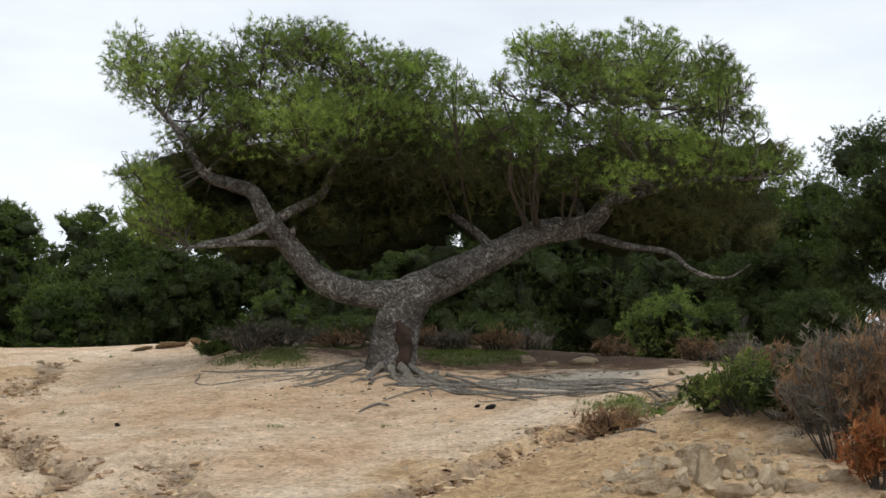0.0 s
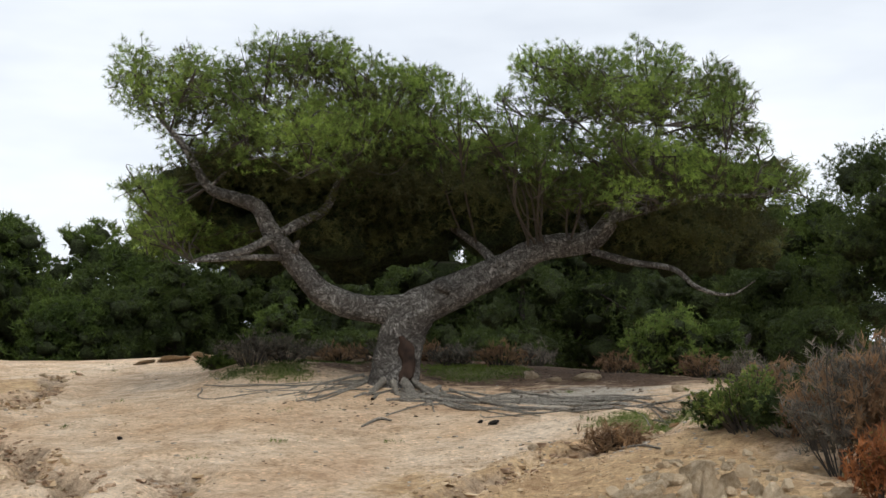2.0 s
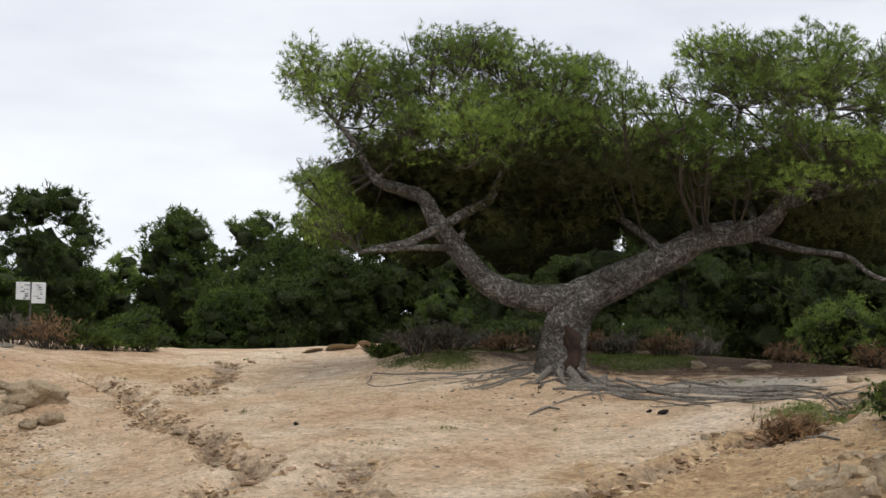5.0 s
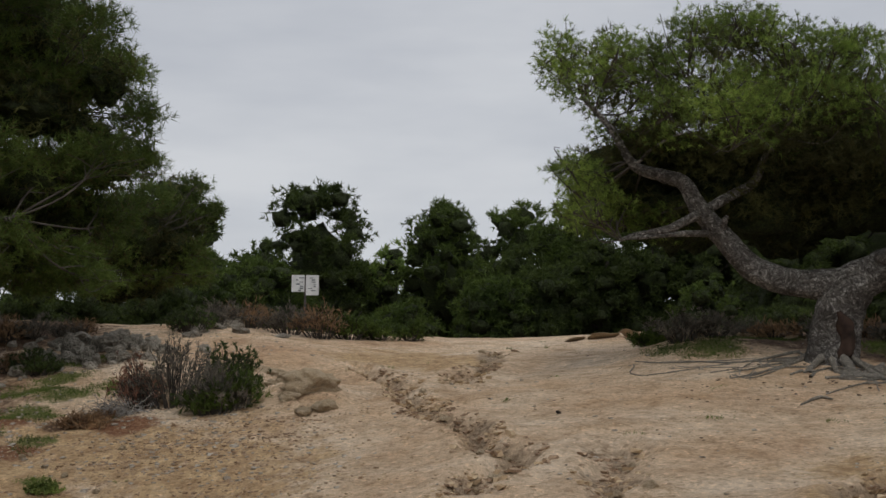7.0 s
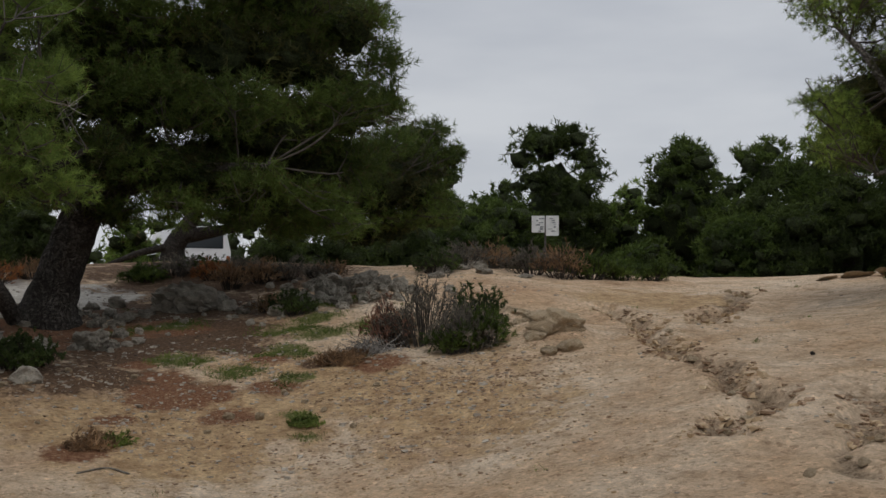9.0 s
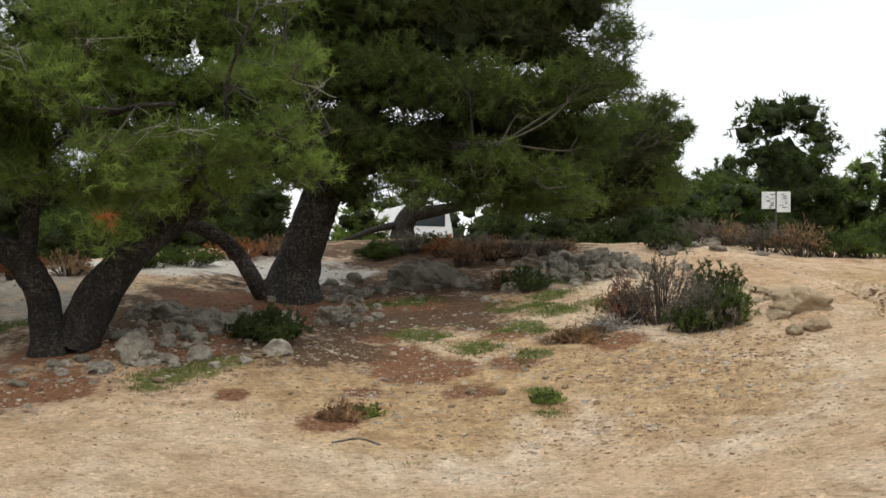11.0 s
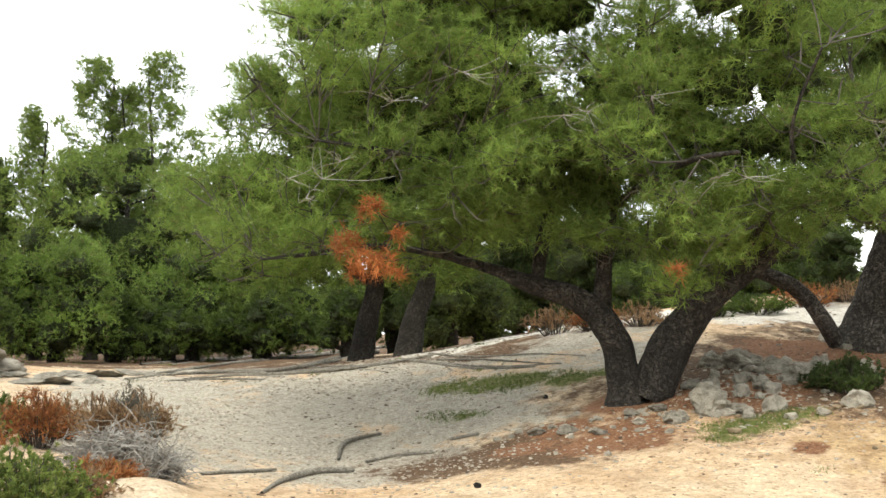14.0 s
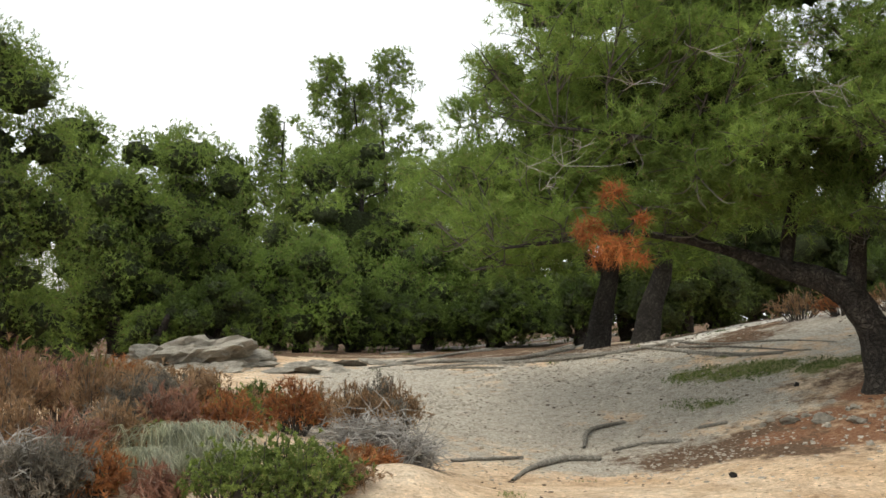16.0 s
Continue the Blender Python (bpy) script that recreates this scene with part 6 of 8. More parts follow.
# the leaning pine in front of the van
LEAN_LIMBS = [
    [(-0.03, 0, 0.23, 0.192), (0.07, 0, 0.43, 0.172), (0.27, 0, 0.73, 0.141), (0.45, 0, 1.14, 0.121), (0.61, 0, 1.64, 0.091), (1.16, 0, 2.25, 0.071), (1.87, 0, 2.65, 0.04)],
    [(0.17, 0, 0.48, 0.131), (0.75, -0.2, 0.57, 0.091), (1.34, -0.4, 0.69, 0.071), (2.12, -0.5, 0.9, 0.051), (3.01, -0.5, 1.1, 0.03)],
    [(0.0, 0, 0.31, 0.071), (-0.55, -0.3, 0.17, 0.051), (-1.04, -0.5, -0.04, 0.04), (-1.28, -0.6, -0.14, 0.02)],
]
LEAN_CLUMPS = [
    (1.54, -0.45, 1.06, 0.65, 0.49, 0.33),
    (1.59, 0.51, 1.17, 0.68, 0.51, 0.34),
    (2.27, -0.56, 1.08, 0.64, 0.5, 0.36),
    (2.47, 0.38, 1.09, 0.74, 0.58, 0.42),
    (3.0, -0.73, 1.12, 0.7, 0.58, 0.45),
    (3.26, 0.46, 1.25, 0.69, 0.56, 0.44),
    (3.81, -0.38, 1.35, 0.62, 0.57, 0.52),
    (3.98, 0.66, 1.54, 0.62, 0.57, 0.52),
    (4.37, -0.73, 1.17, 0.47, 0.43, 0.38),
    (4.68, 0.81, 1.28, 0.48, 0.43, 0.38),
    (4.2, -0.65, 1.9, 0.59, 0.52, 0.45),
    (4.4, 0.32, 1.94, 0.57, 0.5, 0.43),
    (4.78, -0.68, 1.94, 0.3, 0.27, 0.25),
    (5.16, 1.14, 2.16, 0.29, 0.26, 0.24),
    (3.6, -1.28, 2.03, 0.47, 0.42, 0.38),
    (3.92, 0.31, 2.29, 0.48, 0.43, 0.38),
    (3.33, -0.46, 1.87, 0.68, 0.58, 0.49),
    (3.46, 0.53, 2.02, 0.66, 0.56, 0.47),
    (2.53, -0.71, 1.66, 0.71, 0.61, 0.51),
    (2.64, 0.54, 1.72, 0.68, 0.59, 0.49),
    (1.51, -1.0, 1.62, 0.67, 0.58, 0.48),
    (1.69, 0.85, 1.86, 0.65, 0.55, 0.46),
    (4.38, -0.86, 2.3, 0.38, 0.33, 0.28),
    (4.69, 0.93, 2.52, 0.42, 0.37, 0.31),
    (3.87, -0.59, 0.79, 0.63, 0.45, 0.26),
    (4.25, 1.17, 0.89, 0.56, 0.4, 0.23),
    (3.03, -0.75, 0.62, 0.63, 0.43, 0.23),
    (3.23, 0.71, 0.72, 0.61, 0.41, 0.22),
    (0.67, -0.6, 1.37, 0.59, 0.49, 0.4),
    (0.75, 0.75, 1.47, 0.59, 0.49, 0.39),
    (1.98, -0.54, 0.6, 0.58, 0.38, 0.19),
    (2.01, 1.05, 0.61, 0.58, 0.39, 0.19),
    (4.49, -0.89, 0.8, 0.39, 0.3, 0.22),
    (4.75, 0.34, 0.98, 0.42, 0.32, 0.23)
]
LEAN_INNER = [
    (1.86, 0.11, 1.2, 0.73, 0.55, 0.37),
    (1.5, 0.51, 1.09, 0.8, 0.6, 0.4),
    (2.58, 0.09, 1.26, 0.72, 0.56, 0.41),
    (2.78, 0.36, 0.93, 0.78, 0.61, 0.45),
    (3.34, -0.38, 1.11, 0.82, 0.67, 0.52),
    (3.36, 0.56, 1.21, 0.77, 0.64, 0.5),
    (3.63, -0.62, 1.42, 0.7, 0.64, 0.59),
    (4.02, 0.45, 1.44, 0.68, 0.63, 0.57),
    (4.1, -0.72, 1.27, 0.53, 0.48, 0.42),
    (4.41, 0.55, 1.16, 0.58, 0.52, 0.46),
    (4.2, -0.29, 1.59, 0.69, 0.61, 0.52),
    (4.22, 0.34, 1.92, 0.66, 0.58, 0.5),
    (4.82, -0.19, 1.92, 0.31, 0.28, 0.26),
    (4.5, 0.36, 2.02, 0.34, 0.31, 0.28),
    (3.46, -0.32, 1.79, 0.57, 0.51, 0.45),
    (3.98, 0.82, 2.06, 0.58, 0.52, 0.46),
    (3.37, -0.04, 1.79, 0.77, 0.66, 0.55),
    (3.63, 0.27, 1.71, 0.8, 0.69, 0.57),
    (2.54, -0.57, 1.53, 0.71, 0.61, 0.51),
    (3.12, 0.78, 1.66, 0.76, 0.65, 0.54),
    (2.02, -0.1, 1.47, 0.71, 0.61, 0.51),
    (1.77, 0.27, 1.71, 0.78, 0.67, 0.56),
    (4.4, 0.15, 2.32, 0.45, 0.39, 0.34),
    (4.23, 0.86, 2.48, 0.44, 0.39, 0.33),
    (3.77, -0.07, 0.81, 0.68, 0.48, 0.28),
    (3.67, 0.12, 0.62, 0.62, 0.44, 0.26),
    (3.3, -0.48, 1.01, 0.69, 0.47, 0.25),
    (3.33, 0.49, 0.53, 0.69, 0.47, 0.25),
    (1.01, -0.32, 1.22, 0.71, 0.59, 0.47),
    (1.65, 0.06, 1.3, 0.69, 0.58, 0.46),
    (2.44, 0.09, 0.82, 0.61, 0.41, 0.2),
    (2.28, 0.68, 0.84, 0.63, 0.42, 0.21),
    (4.09, -0.47, 0.99, 0.42, 0.32, 0.23),
    (4.72, 0.59, 0.88, 0.44, 0.34, 0.24)
]
pine("leaning_pine_tree", 63.38, 22.0, LEAN_LIMBS, LEAN_CLUMPS, "dark leaning pine with low branches on the crest", NEEDLE_MID,
     BARK_DARK, density=700, length=0.11, needles=14, blade=0.0058, seed=41, twigs=6, spread=1.6, brush=0.7, group="trees of the wood", inner=LEAN_INNER,
     core=[(x, y, z, 0.8 * rx, 0.8 * ry, 0.8 * rz) for x, y, z, rx, ry, rz in LEAN_INNER], fill=0.58, level=3)

# two pines side by side beyond the gravel
for k, (azm, dist, tall, lx) in enumerate(((90.52, 18.2, 3.6, 0.25), (88.42, 17.6, 3.4, 0.35))):
    limbs = [[(0, 0, 0, 0.19), (lx * 0.3, 0, 0.5, 0.15), (lx * 0.8, 0.1, 1.1, 0.12), (lx, 0.3, 2.0, 0.08), (lx, 0.4, 3.0, 0.03)],
             [(lx * 0.8, 0.1, 1.1, 0.07), (-0.6, 0.3, 1.6, 0.05), (-1.3, 0.3, 1.9, 0.02)], [(lx, 0.2, 1.4, 0.07), (1.0, 0.3, 1.8, 0.05), (1.7, 0.2, 2.1, 0.02)]]
    rng = np.random.default_rng(50 + k)
    clumps = [(rng.uniform(-1.7, 1.8), rng.uniform(-1.0, 1.2), rng.uniform(1.2, tall), 0.6, 0.6, 0.4) for _ in range(24)]
    pine("pine_tree", azm, dist, limbs, clumps, "dark-trunked pine beside its twin beyond the gravel", NEEDLE, BARK_DARK, 650, 0.15, 14, 0.006, 52 + k, 5, 14, group="pair of pines beyond the gravel")

# ---- the wood all round ----
WOOD = [
    (8.5, 28.0, 4.46, 2.3, 0.02, 1.0, 2),
    (5.0, 24.0, 3.56, 1.76, 0.02, 1.0, 2),
    (28.3, 31.0, 5.03, 2.55, 0.02, 1.0, 2),
    (24.4, 32.0, 5.3, 2.93, 0.02, 1.0, 2),
    (19.6, 31.0, 5.16, 2.83, 0.02, 1.0, 2),
    (15.4, 30.0, 4.87, 2.74, 0.02, 1.0, 2),
    (31.5, 31.0, 3.95, 2.41, 0.02, 1.0, 2),
    (40.0, 43.0, 5.28, 3.15, 0.02, 1.0, 0),
    (87.0, 27.0, 2.92, 1.98, 0.0, 1.0, 2),
    (83.6, 28.0, 3.23, 2.3, 0.02, 1.0, 2),
    (79.9, 27.0, 2.91, 2.22, 0.02, 1.0, 2),
    (76.3, 29.0, 2.98, 2.39, 0.02, 1.0, 2),
    (73.2, 30.0, 3.06, 2.47, 0.02, 1.0, 0),
    (85.4, 25.0, 1.54, 1.37, 0.0, 1.0, 0),
    (78.1, 26.0, 1.53, 1.9, 0.02, 1.0, 0),
    (18.0, 25.5, 3.01, 2.33, 0.02, 1.0, 2),
    (10.8, 24.0, 2.74, 2.19, 0.02, 1.0, 2),
    (25.4, 27.0, 2.98, 2.47, 0.02, 1.0, 2),
    (6.9, 21.0, 2.31, 1.63, 0.02, 1.0, 2),
    (13.6, 32.0, 4.57, 3.22, 0.1, 0.9, 2),
    (35.1, 36.0, 4.55, 2.3, 0.1, 0.9, 0),
    (33.3, 30.0, 3.47, 1.65, 0.1, 0.9, 2),
    (37.1, 33.0, 3.6, 1.96, 0.1, 0.9, 2),
    (40.1, 44.0, 4.36, 2.41, 0.1, 0.9, 2),
    (46.2, 44.0, 4.23, 2.62, 0.1, 0.9, 2),
    (44.5, 46.0, 4.05, 2.73, 0.1, 0.9, 0),
    (114.1, 19.5, 0.98, 1.25, 0.0, 1.0, 4),
    (101.4, 22.0, 1.2, 1.41, 0.0, 1.0, 0),
    (99.1, 22.5, 1.02, 1.65, 0.0, 1.0, 0),
    (95.1, 23.0, 1.22, 1.89, 0.0, 1.0, 0),
    (91.2, 22.0, 1.29, 1.21, 0.0, 1.0, 0),
    (116.0, 16.5, 1.3, 1.06, 0.0, 1.0, 4),
    (104.7, 24.0, 1.08, 1.21, 0.0, 1.0, 4),
    (89.1, 26.0, 1.91, 2.38, 0.0, 0.9, 2),
    (58.8, 27.0, 1.8, 1.48, 0.05, 1.0, 2),
    (52.8, 27.0, 1.93, 1.85, 0.05, 1.0, 2),
    (50.7, 30.0, 2.54, 1.65, 0.05, 1.0, 0),
    (69.5, 30.0, 2.6, 1.37, 0.1, 0.9, 2),
    (81.6, 32.0, 2.75, 2.05, 0.1, 0.9, 2),
    (78.3, 32.0, 2.35, 1.9, 0.1, 0.9, 0),
    (46.2, 40.0, 6.1, 3.44, 1.5, 0.8, 2),
    (40.6, 41.0, 5.51, 2.76, 0.3, 0.9, 0),
    (37.1, 38.0, 5.0, 2.95, 0.3, 0.9, 0),
    (33.3, 34.0, 4.67, 3.11, 0.2, 0.9, 0),
    (29.1, 32.0, 4.31, 2.93, 0.2, 0.9, 2),
    (38.5, 30.0, 2.4, 1.65, 0.1, 1.0, 0),
    (35.4, 30.0, 2.77, 2.19, 0.1, 1.0, 2),
    (48.9, 44.0, 4.64, 2.21, 0.3, 1.0, 0),
    (50.9, 42.0, 3.85, 2.3, 0.2, 1.0, 0),
    (43.0, 46.0, 4.39, 2.31, 0.2, 1.0, 1),
    (51.4, 48.0, 6.0, 1.58, 1.5, 0.8, 2),
    (26.2, 30.0, 4.27, 3.02, 0.2, 0.9, 2),
    (21.3, 29.0, 4.54, 3.32, 0.3, 0.9, 2),
    (17.1, 28.0, 4.64, 2.94, 0.3, 0.9, 2),
    (12.2, 27.0, 4.46, 3.09, 0.3, 0.9, 2),
    (7.8, 25.0, 4.29, 2.74, 0.4, 0.9, 2),
    (4.6, 23.0, 3.69, 1.89, 0.3, 0.9, 0),
    (1.0, 20.0, 4.24, 2.56, 1.0, 0.8, 2),
    (-2.8, 21.0, 4.74, 2.88, 0.5, 0.8, 2),
    (28.7, 24.0, 1.42, 1.43, 0.05, 1.0, 0),
    (11.2, 18.5, 1.0, 1.23, 0.05, 1.0, 4),
    (9.0, 18.5, 0.95, 0.85, 0.02, 1.0, 0),
    (19.0, 22.0, 0.84, 1.71, 0.02, 1.0, 2),
    (5.2, 17.5, 1.11, 1.2, 0.05, 1.0, 2),
    (25.1, 22.0, 0.68, 1.41, 0.02, 1.0, 2),
    (42.3, 27.0, 1.51, 1.73, 0.05, 1.0, 0),
    (37.6, 30.0, 2.31, 2.47, 0.05, 1.0, 0),
    (65.3, 29.0, 2.21, 1.33, 0.1, 1.0, 1),
    (48.6, 36.0, 3.42, 3.13, 0.2, 1.0, 0),
    (56.4, 32.0, 2.32, 1.9, 0.2, 1.0, 2),
    (71.5, 34.0, 4.15, 3.26, 0.3, 0.9, 2),
    (102.5, 24.0, 2.15, 0.88, 0.0, 0.9, 1),
    (86.5, 24.0, 2.02, 2.19, 0.0, 0.9, 2),
    (81.0, 30.0, 3.02, 3.02, 0.3, 0.9, 2),
    (95.1, 24.0, 3.2, 2.09, 0.0, 0.9, 4),
    (102.5, 28.5, 6.34, 2.09, 1.6, 0.5, 4),
    (99.6, 28.0, 6.43, 2.18, 1.4, 0.5, 4),
    (105.1, 29.0, 5.34, 0.99, 2.2, 0.5, 4),
    (101.2, 28.7, 5.78, 2.1, 1.4, 0.5, 4),
    (113.3, 20.0, 3.53, 1.83, 0.0, 0.9, 4),
    (109.1, 21.0, 3.69, 2.5, 0.0, 0.9, 4),
    (111.7, 19.5, 2.81, 1.87, 0.0, 0.9, 4),
    (103.8, 20.8, 1.78, 2.09, 0.0, 0.9, 1),
    (101.3, 26.0, 3.97, 3.92, 0.0, 0.9, 4),
    (98.1, 24.0, 2.04, 2.3, 0.0, 0.9, 1),
    (106.8, 30.0, 4.54, 1.65, 0.5, 0.9, 0),
    (116.9, 15.5, 3.99, 1.98, 0.0, 0.8, 4),
    (121.2, 15.0, 4.01, 1.65, 0.0, 0.8, 4),
    (110.4, 18.5, 0.76, 0.85, 0.0, 1.0, 4),
    (107.6, 18.8, 1.07, 1.55, 0.0, 1.0, 0),
    (94.9, 24.0, 1.58, 2.63, 0.0, 1.0, 4),
]
for k, (azm, dist, top, width, bottom, shape, tone) in enumerate(WOOD):
    needle = (NEEDLE_FAR, NEEDLE_LIGHT, NEEDLE_DARK, NEEDLE, NEEDLE_DEEP)[tone]
    words = ("green bushy pine at the edge of the wood", "light green young pine among shrubs", "dark green pine in the wood", "green pine with an open crown", "mid-green rounded pine of the wood")[tone]
    top *= 1.12 if 12 < azm < 32 and top > 4 else 1.05
    wood_tree(azm, dist, top, width * 1.08, needle, words, 100 + k, bottom, airy=shape < 0.6, cover=0.45 if 9 < azm < 31 and dist > 23 else 0.85 if dist < 27 else 0.85, fine=0.6 if shape < 0.6 else 0.95 if dist < 27 else 1.2, trunk=0.06 if shape < 0.6 else 0.14)
rng = np.random.default_rng(900)
FAR_TREES = [wood_tree(-25 - 2 * k, 55, 3.2 + 0.3 * k, 6.0 + 0.4 * k, (NEEDLE_FAR, NEEDLE_DARK)[k % 2], "distant green pine of the wood", 1000 + k, 0.0, cover=0.25, fine=2.0) for k in range(6)]
for k in range(44):
    x, y = polar(-25 + 165 * (k + rng.random() * 0.8) / 44, 46 + 20 * rng.random())
    copy_thing(FAR_TREES[k % 6], pose(x, y, ground_z(x, y) - 0.1, 0, 0, rng.random() * 360))

# ---- stones ----
def rock_mesh(seed, angular=0.5, detail=4):
    """A weathered stone about one metre across: lumpy, chipped flat in places, with its foot cut off."""
    bm = bmesh.new()
    bmesh.ops.create_icosphere(bm, subdivisions=detail, radius=0.5)
    rng = np.random.default_rng(seed)
    cuts = [(Vector(unit(rng.normal(size=3))), 0.30 + 0.14 * rng.random()) for _ in range(9)]
    off = Vector(rng.random(3) * 50)
    for v in bm.verts:
        p = v.co.copy()
        for n, d in cuts:
            over = p.dot(n) - d
            if over > 0:
                p -= n * over * (0.55 + 0.45 * angular)
        w = noise.fractal(p * 3.2 + off, 0.7, 2.1, 6) * 0.26 + abs(noise.noise(p * 6 + off)) * 0.26 - abs(noise.noise(p * 13 + off)) * 0.16 - 0.06
        v.co = p * (1 + w)
    me = bpy.data.meshes.new("rock")
    bm.to_mesh(me)
    bm.free()
    return me


ROCK_SHAPES = [rock_mesh(200 + i, 0.4 + 0.08 * i) for i in range(6)]
ROCK_SMALL = [rock_mesh(220 + i, 0.5 + 0.08 * i, 3) for i in range(6)]
for me in ROCK_SHAPES + ROCK_SMALL:
    me.materials.append(ROCK)


def block_mesh(seed, detail=4):
    """A broken block of soft rock: a lump split along many flat faces, with crumbling edges."""
    bm = bmesh.new()
    bmesh.ops.create_icosphere(bm, subdivisions=detail, radius=0.6)
    rng = np.random.default_rng(seed)
    cuts = [(Vector(unit(rng.normal(size=3))), 0.24 + 0.2 * rng.random()) for _ in range(16)]
    off = Vector(rng.random(3) * 50)
    for v in bm.verts:
        p = v.co.copy()
        for n, d in cuts:
            over = p.dot(n) - d
            if over > 0:
                p -= n * over
        v.co = p * (1 + 0.05 * noise.fractal(p * 6 + off, 0.8, 2.1, 4)) + Vector((0, 0, 0.03 * math.floor(4 * noise.noise(p * 3 + off))))
    me = bpy.data.meshes.new("rock")
    bm.to_mesh(me)
    bm.free()
    return me


WARM_SHAPES = [block_mesh(300 + i) for i in range(6)]
SPLINTERS = [block_mesh(320 + i, 2) for i in range(6)]
for me in WARM_SHAPES + SPLINTERS:
    me.materials.append(ROCK_WARM)


ROUND_WARM = [rock_mesh(340 + i, 0.7) for i in range(5)]
for me in ROUND_WARM:
    smooth(me)
    me.materials.append(ROCK_WARM)


def rock(x, y, width, height, seed, label, group, shapes, sink=0.3, flat=1.0):
    rng = np.random.default_rng(seed)
    ob = new("rock", shapes[seed % len(shapes)])
    ob.location = (x, y, ground_z(x, y) + height * (0.42 - sink))
    ob.rotation_euler = (rng.uniform(-0.3, 0.3), rng.uniform(-0.3, 0.3), rng.uniform(0, 6.28))
    ob.scale = (width * 1.15, width * 1.15 * (0.7 + 0.4 * rng.random()) * flat, height * 1.25)
    return tagged(ob, label=label, category="rock", group=group)


BANK_ROCKS = [
    (-11.03, 2.95, 0.44, 0.32),
    (-10.9, 2.61, 0.2, 0.13),
    (-10.87, 3.14, 0.21, 0.13),
    (-12.03, 5.25, 0.37, 0.25),
    (-12.66, 5.8, 0.19, 0.13),
    (-14.13, 7.34, 0.8, 0.45),
    (-14.53, 7.23, 0.37, 0.3),
    (-14.02, 7.65, 0.37, 0.29),
    (-13.69, 6.32, 0.23, 0.14),
    (-13.9, 6.68, 0.2, 0.11),
    (-14.28, 5.59, 0.42, 0.2),
    (-14.41, 5.93, 0.36, 0.19),
    (-14.35, 5.4, 0.28, 0.17),
    (-12.64, 3.71, 0.48, 0.24),
    (-12.77, 3.45, 0.3, 0.18),
    (-11.82, 3.98, 0.34, 0.23),
    (-12.37, 4.4, 0.24, 0.18),
    (-12.32, 3.91, 0.24, 0.15),
    (-13.14, 8.7, 0.36, 0.29),
    (-13.07, 9.06, 0.44, 0.29),
    (-12.87, 9.34, 0.36, 0.26),
    (-13.09, 8.33, 0.28, 0.18),
    (-12.41, 8.44, 0.3, 0.18),
    (-12.27, 8.73, 0.28, 0.18),
    (-12.45, 9.32, 0.28, 0.18),
    (-13.97, 9.34, 0.38, 0.2),
    (-13.68, 9.67, 0.35, 0.18),
    (-12.48, 7.6, 0.23, 0.16),
    (-13.54, 7.89, 0.21, 0.13),
    (-13.16, 7.55, 0.17, 0.1),
    (-12.04, 5.46, 0.13, 0.11),
    (-13.6, 5.92, 0.2, 0.14),
    (-11.95, 3.02, 0.2, 0.11),
    (-11.33, 2.56, 0.15, 0.08),
    (-11.32, 2.32, 0.14, 0.08),
    (-11.11, 1.71, 0.17, 0.1),
    (-10.82, 1.94, 0.12, 0.07),
    (-11.4, 1.48, 0.16, 0.08),
    (-11.59, 3.57, 0.19, 0.11),
    (-14.13, 9.1, 0.23, 0.15),
    (-13.68, 8.51, 0.21, 0.12),
    (-12.15, 9.29, 0.21, 0.13),
    (-12.13, 8.91, 0.17, 0.1),
]
for k, (x, y, w, h) in enumerate(BANK_ROCKS):
    rock(x, y, w * 0.95, h * 1.02, 400 + k, "pale grey limestone rock with lichen, set in the bank", "rocks of the stony bank", ROCK_SHAPES, 0.26)


def rubble(name, rows, shapes, label, near, seed):
    """Small broken pieces strewn near larger rocks, joined into one."""
    rng = np.random.default_rng(seed)
    tri = []
    for x, y, w, h in rows:
        me = shapes[int(rng.integers(len(shapes)))]
        co = np.empty(3 * len(me.vertices), np.float32)
        me.vertices.foreach_get("co", co)
        vi = np.empty(3 * len(me.polygons), np.int32)
        me.polygons.foreach_get("vertices", vi)
        q = 0.2 + 0.4 * rng.random()
        px, py = x + rng.normal() * near, y + rng.normal() * near
        turn = np.array(Euler((rng.uniform(-0.4, 0.4), rng.uniform(-0.4, 0.4), rng.uniform(0, 6.28))).to_matrix())
        v = (co.reshape(-1, 3) * np.array([w * q * 1.2, w * q * 0.9, h * q * 1.3])) @ turn.T + np.array([px, py, ground_z(px, py) + 0.14 * h * q])
        tri.append(v[vi].reshape(-1, 3, 3))
    me = triangles(name, np.vstack(tri))
    me.materials.append(shapes[0].materials[0])
    return tagged(new(name, me), label=label, category="rubble", kind="stuff")


rubble("limestone_rubble", BANK_ROCKS * 6, ROCK_SMALL, "small grey limestone pieces among the rocks", 0.34, 86)
CREST_ROCKS = [
    (-52.63, 46.67, 1.74, 1.03),
    (-13.63, 11.49, 0.33, 0.18),
    (-13.55, 11.13, 0.27, 0.14),
    (-13.4, 10.77, 0.24, 0.13),
    (-51.85, 47.54, 1.29, 0.58),
    (-13.09, 11.21, 0.24, 0.11),
    (-13.15, 10.43, 0.2, 0.11),
    (-12.67, 11.59, 0.24, 0.08),
]
for k, (x, y, w, h) in enumerate(CREST_ROCKS):
    rock(x, y, w, h, 460 + k, "grey limestone rock on the crest of the bank", "rocks of the crest", ROCK_SHAPES)
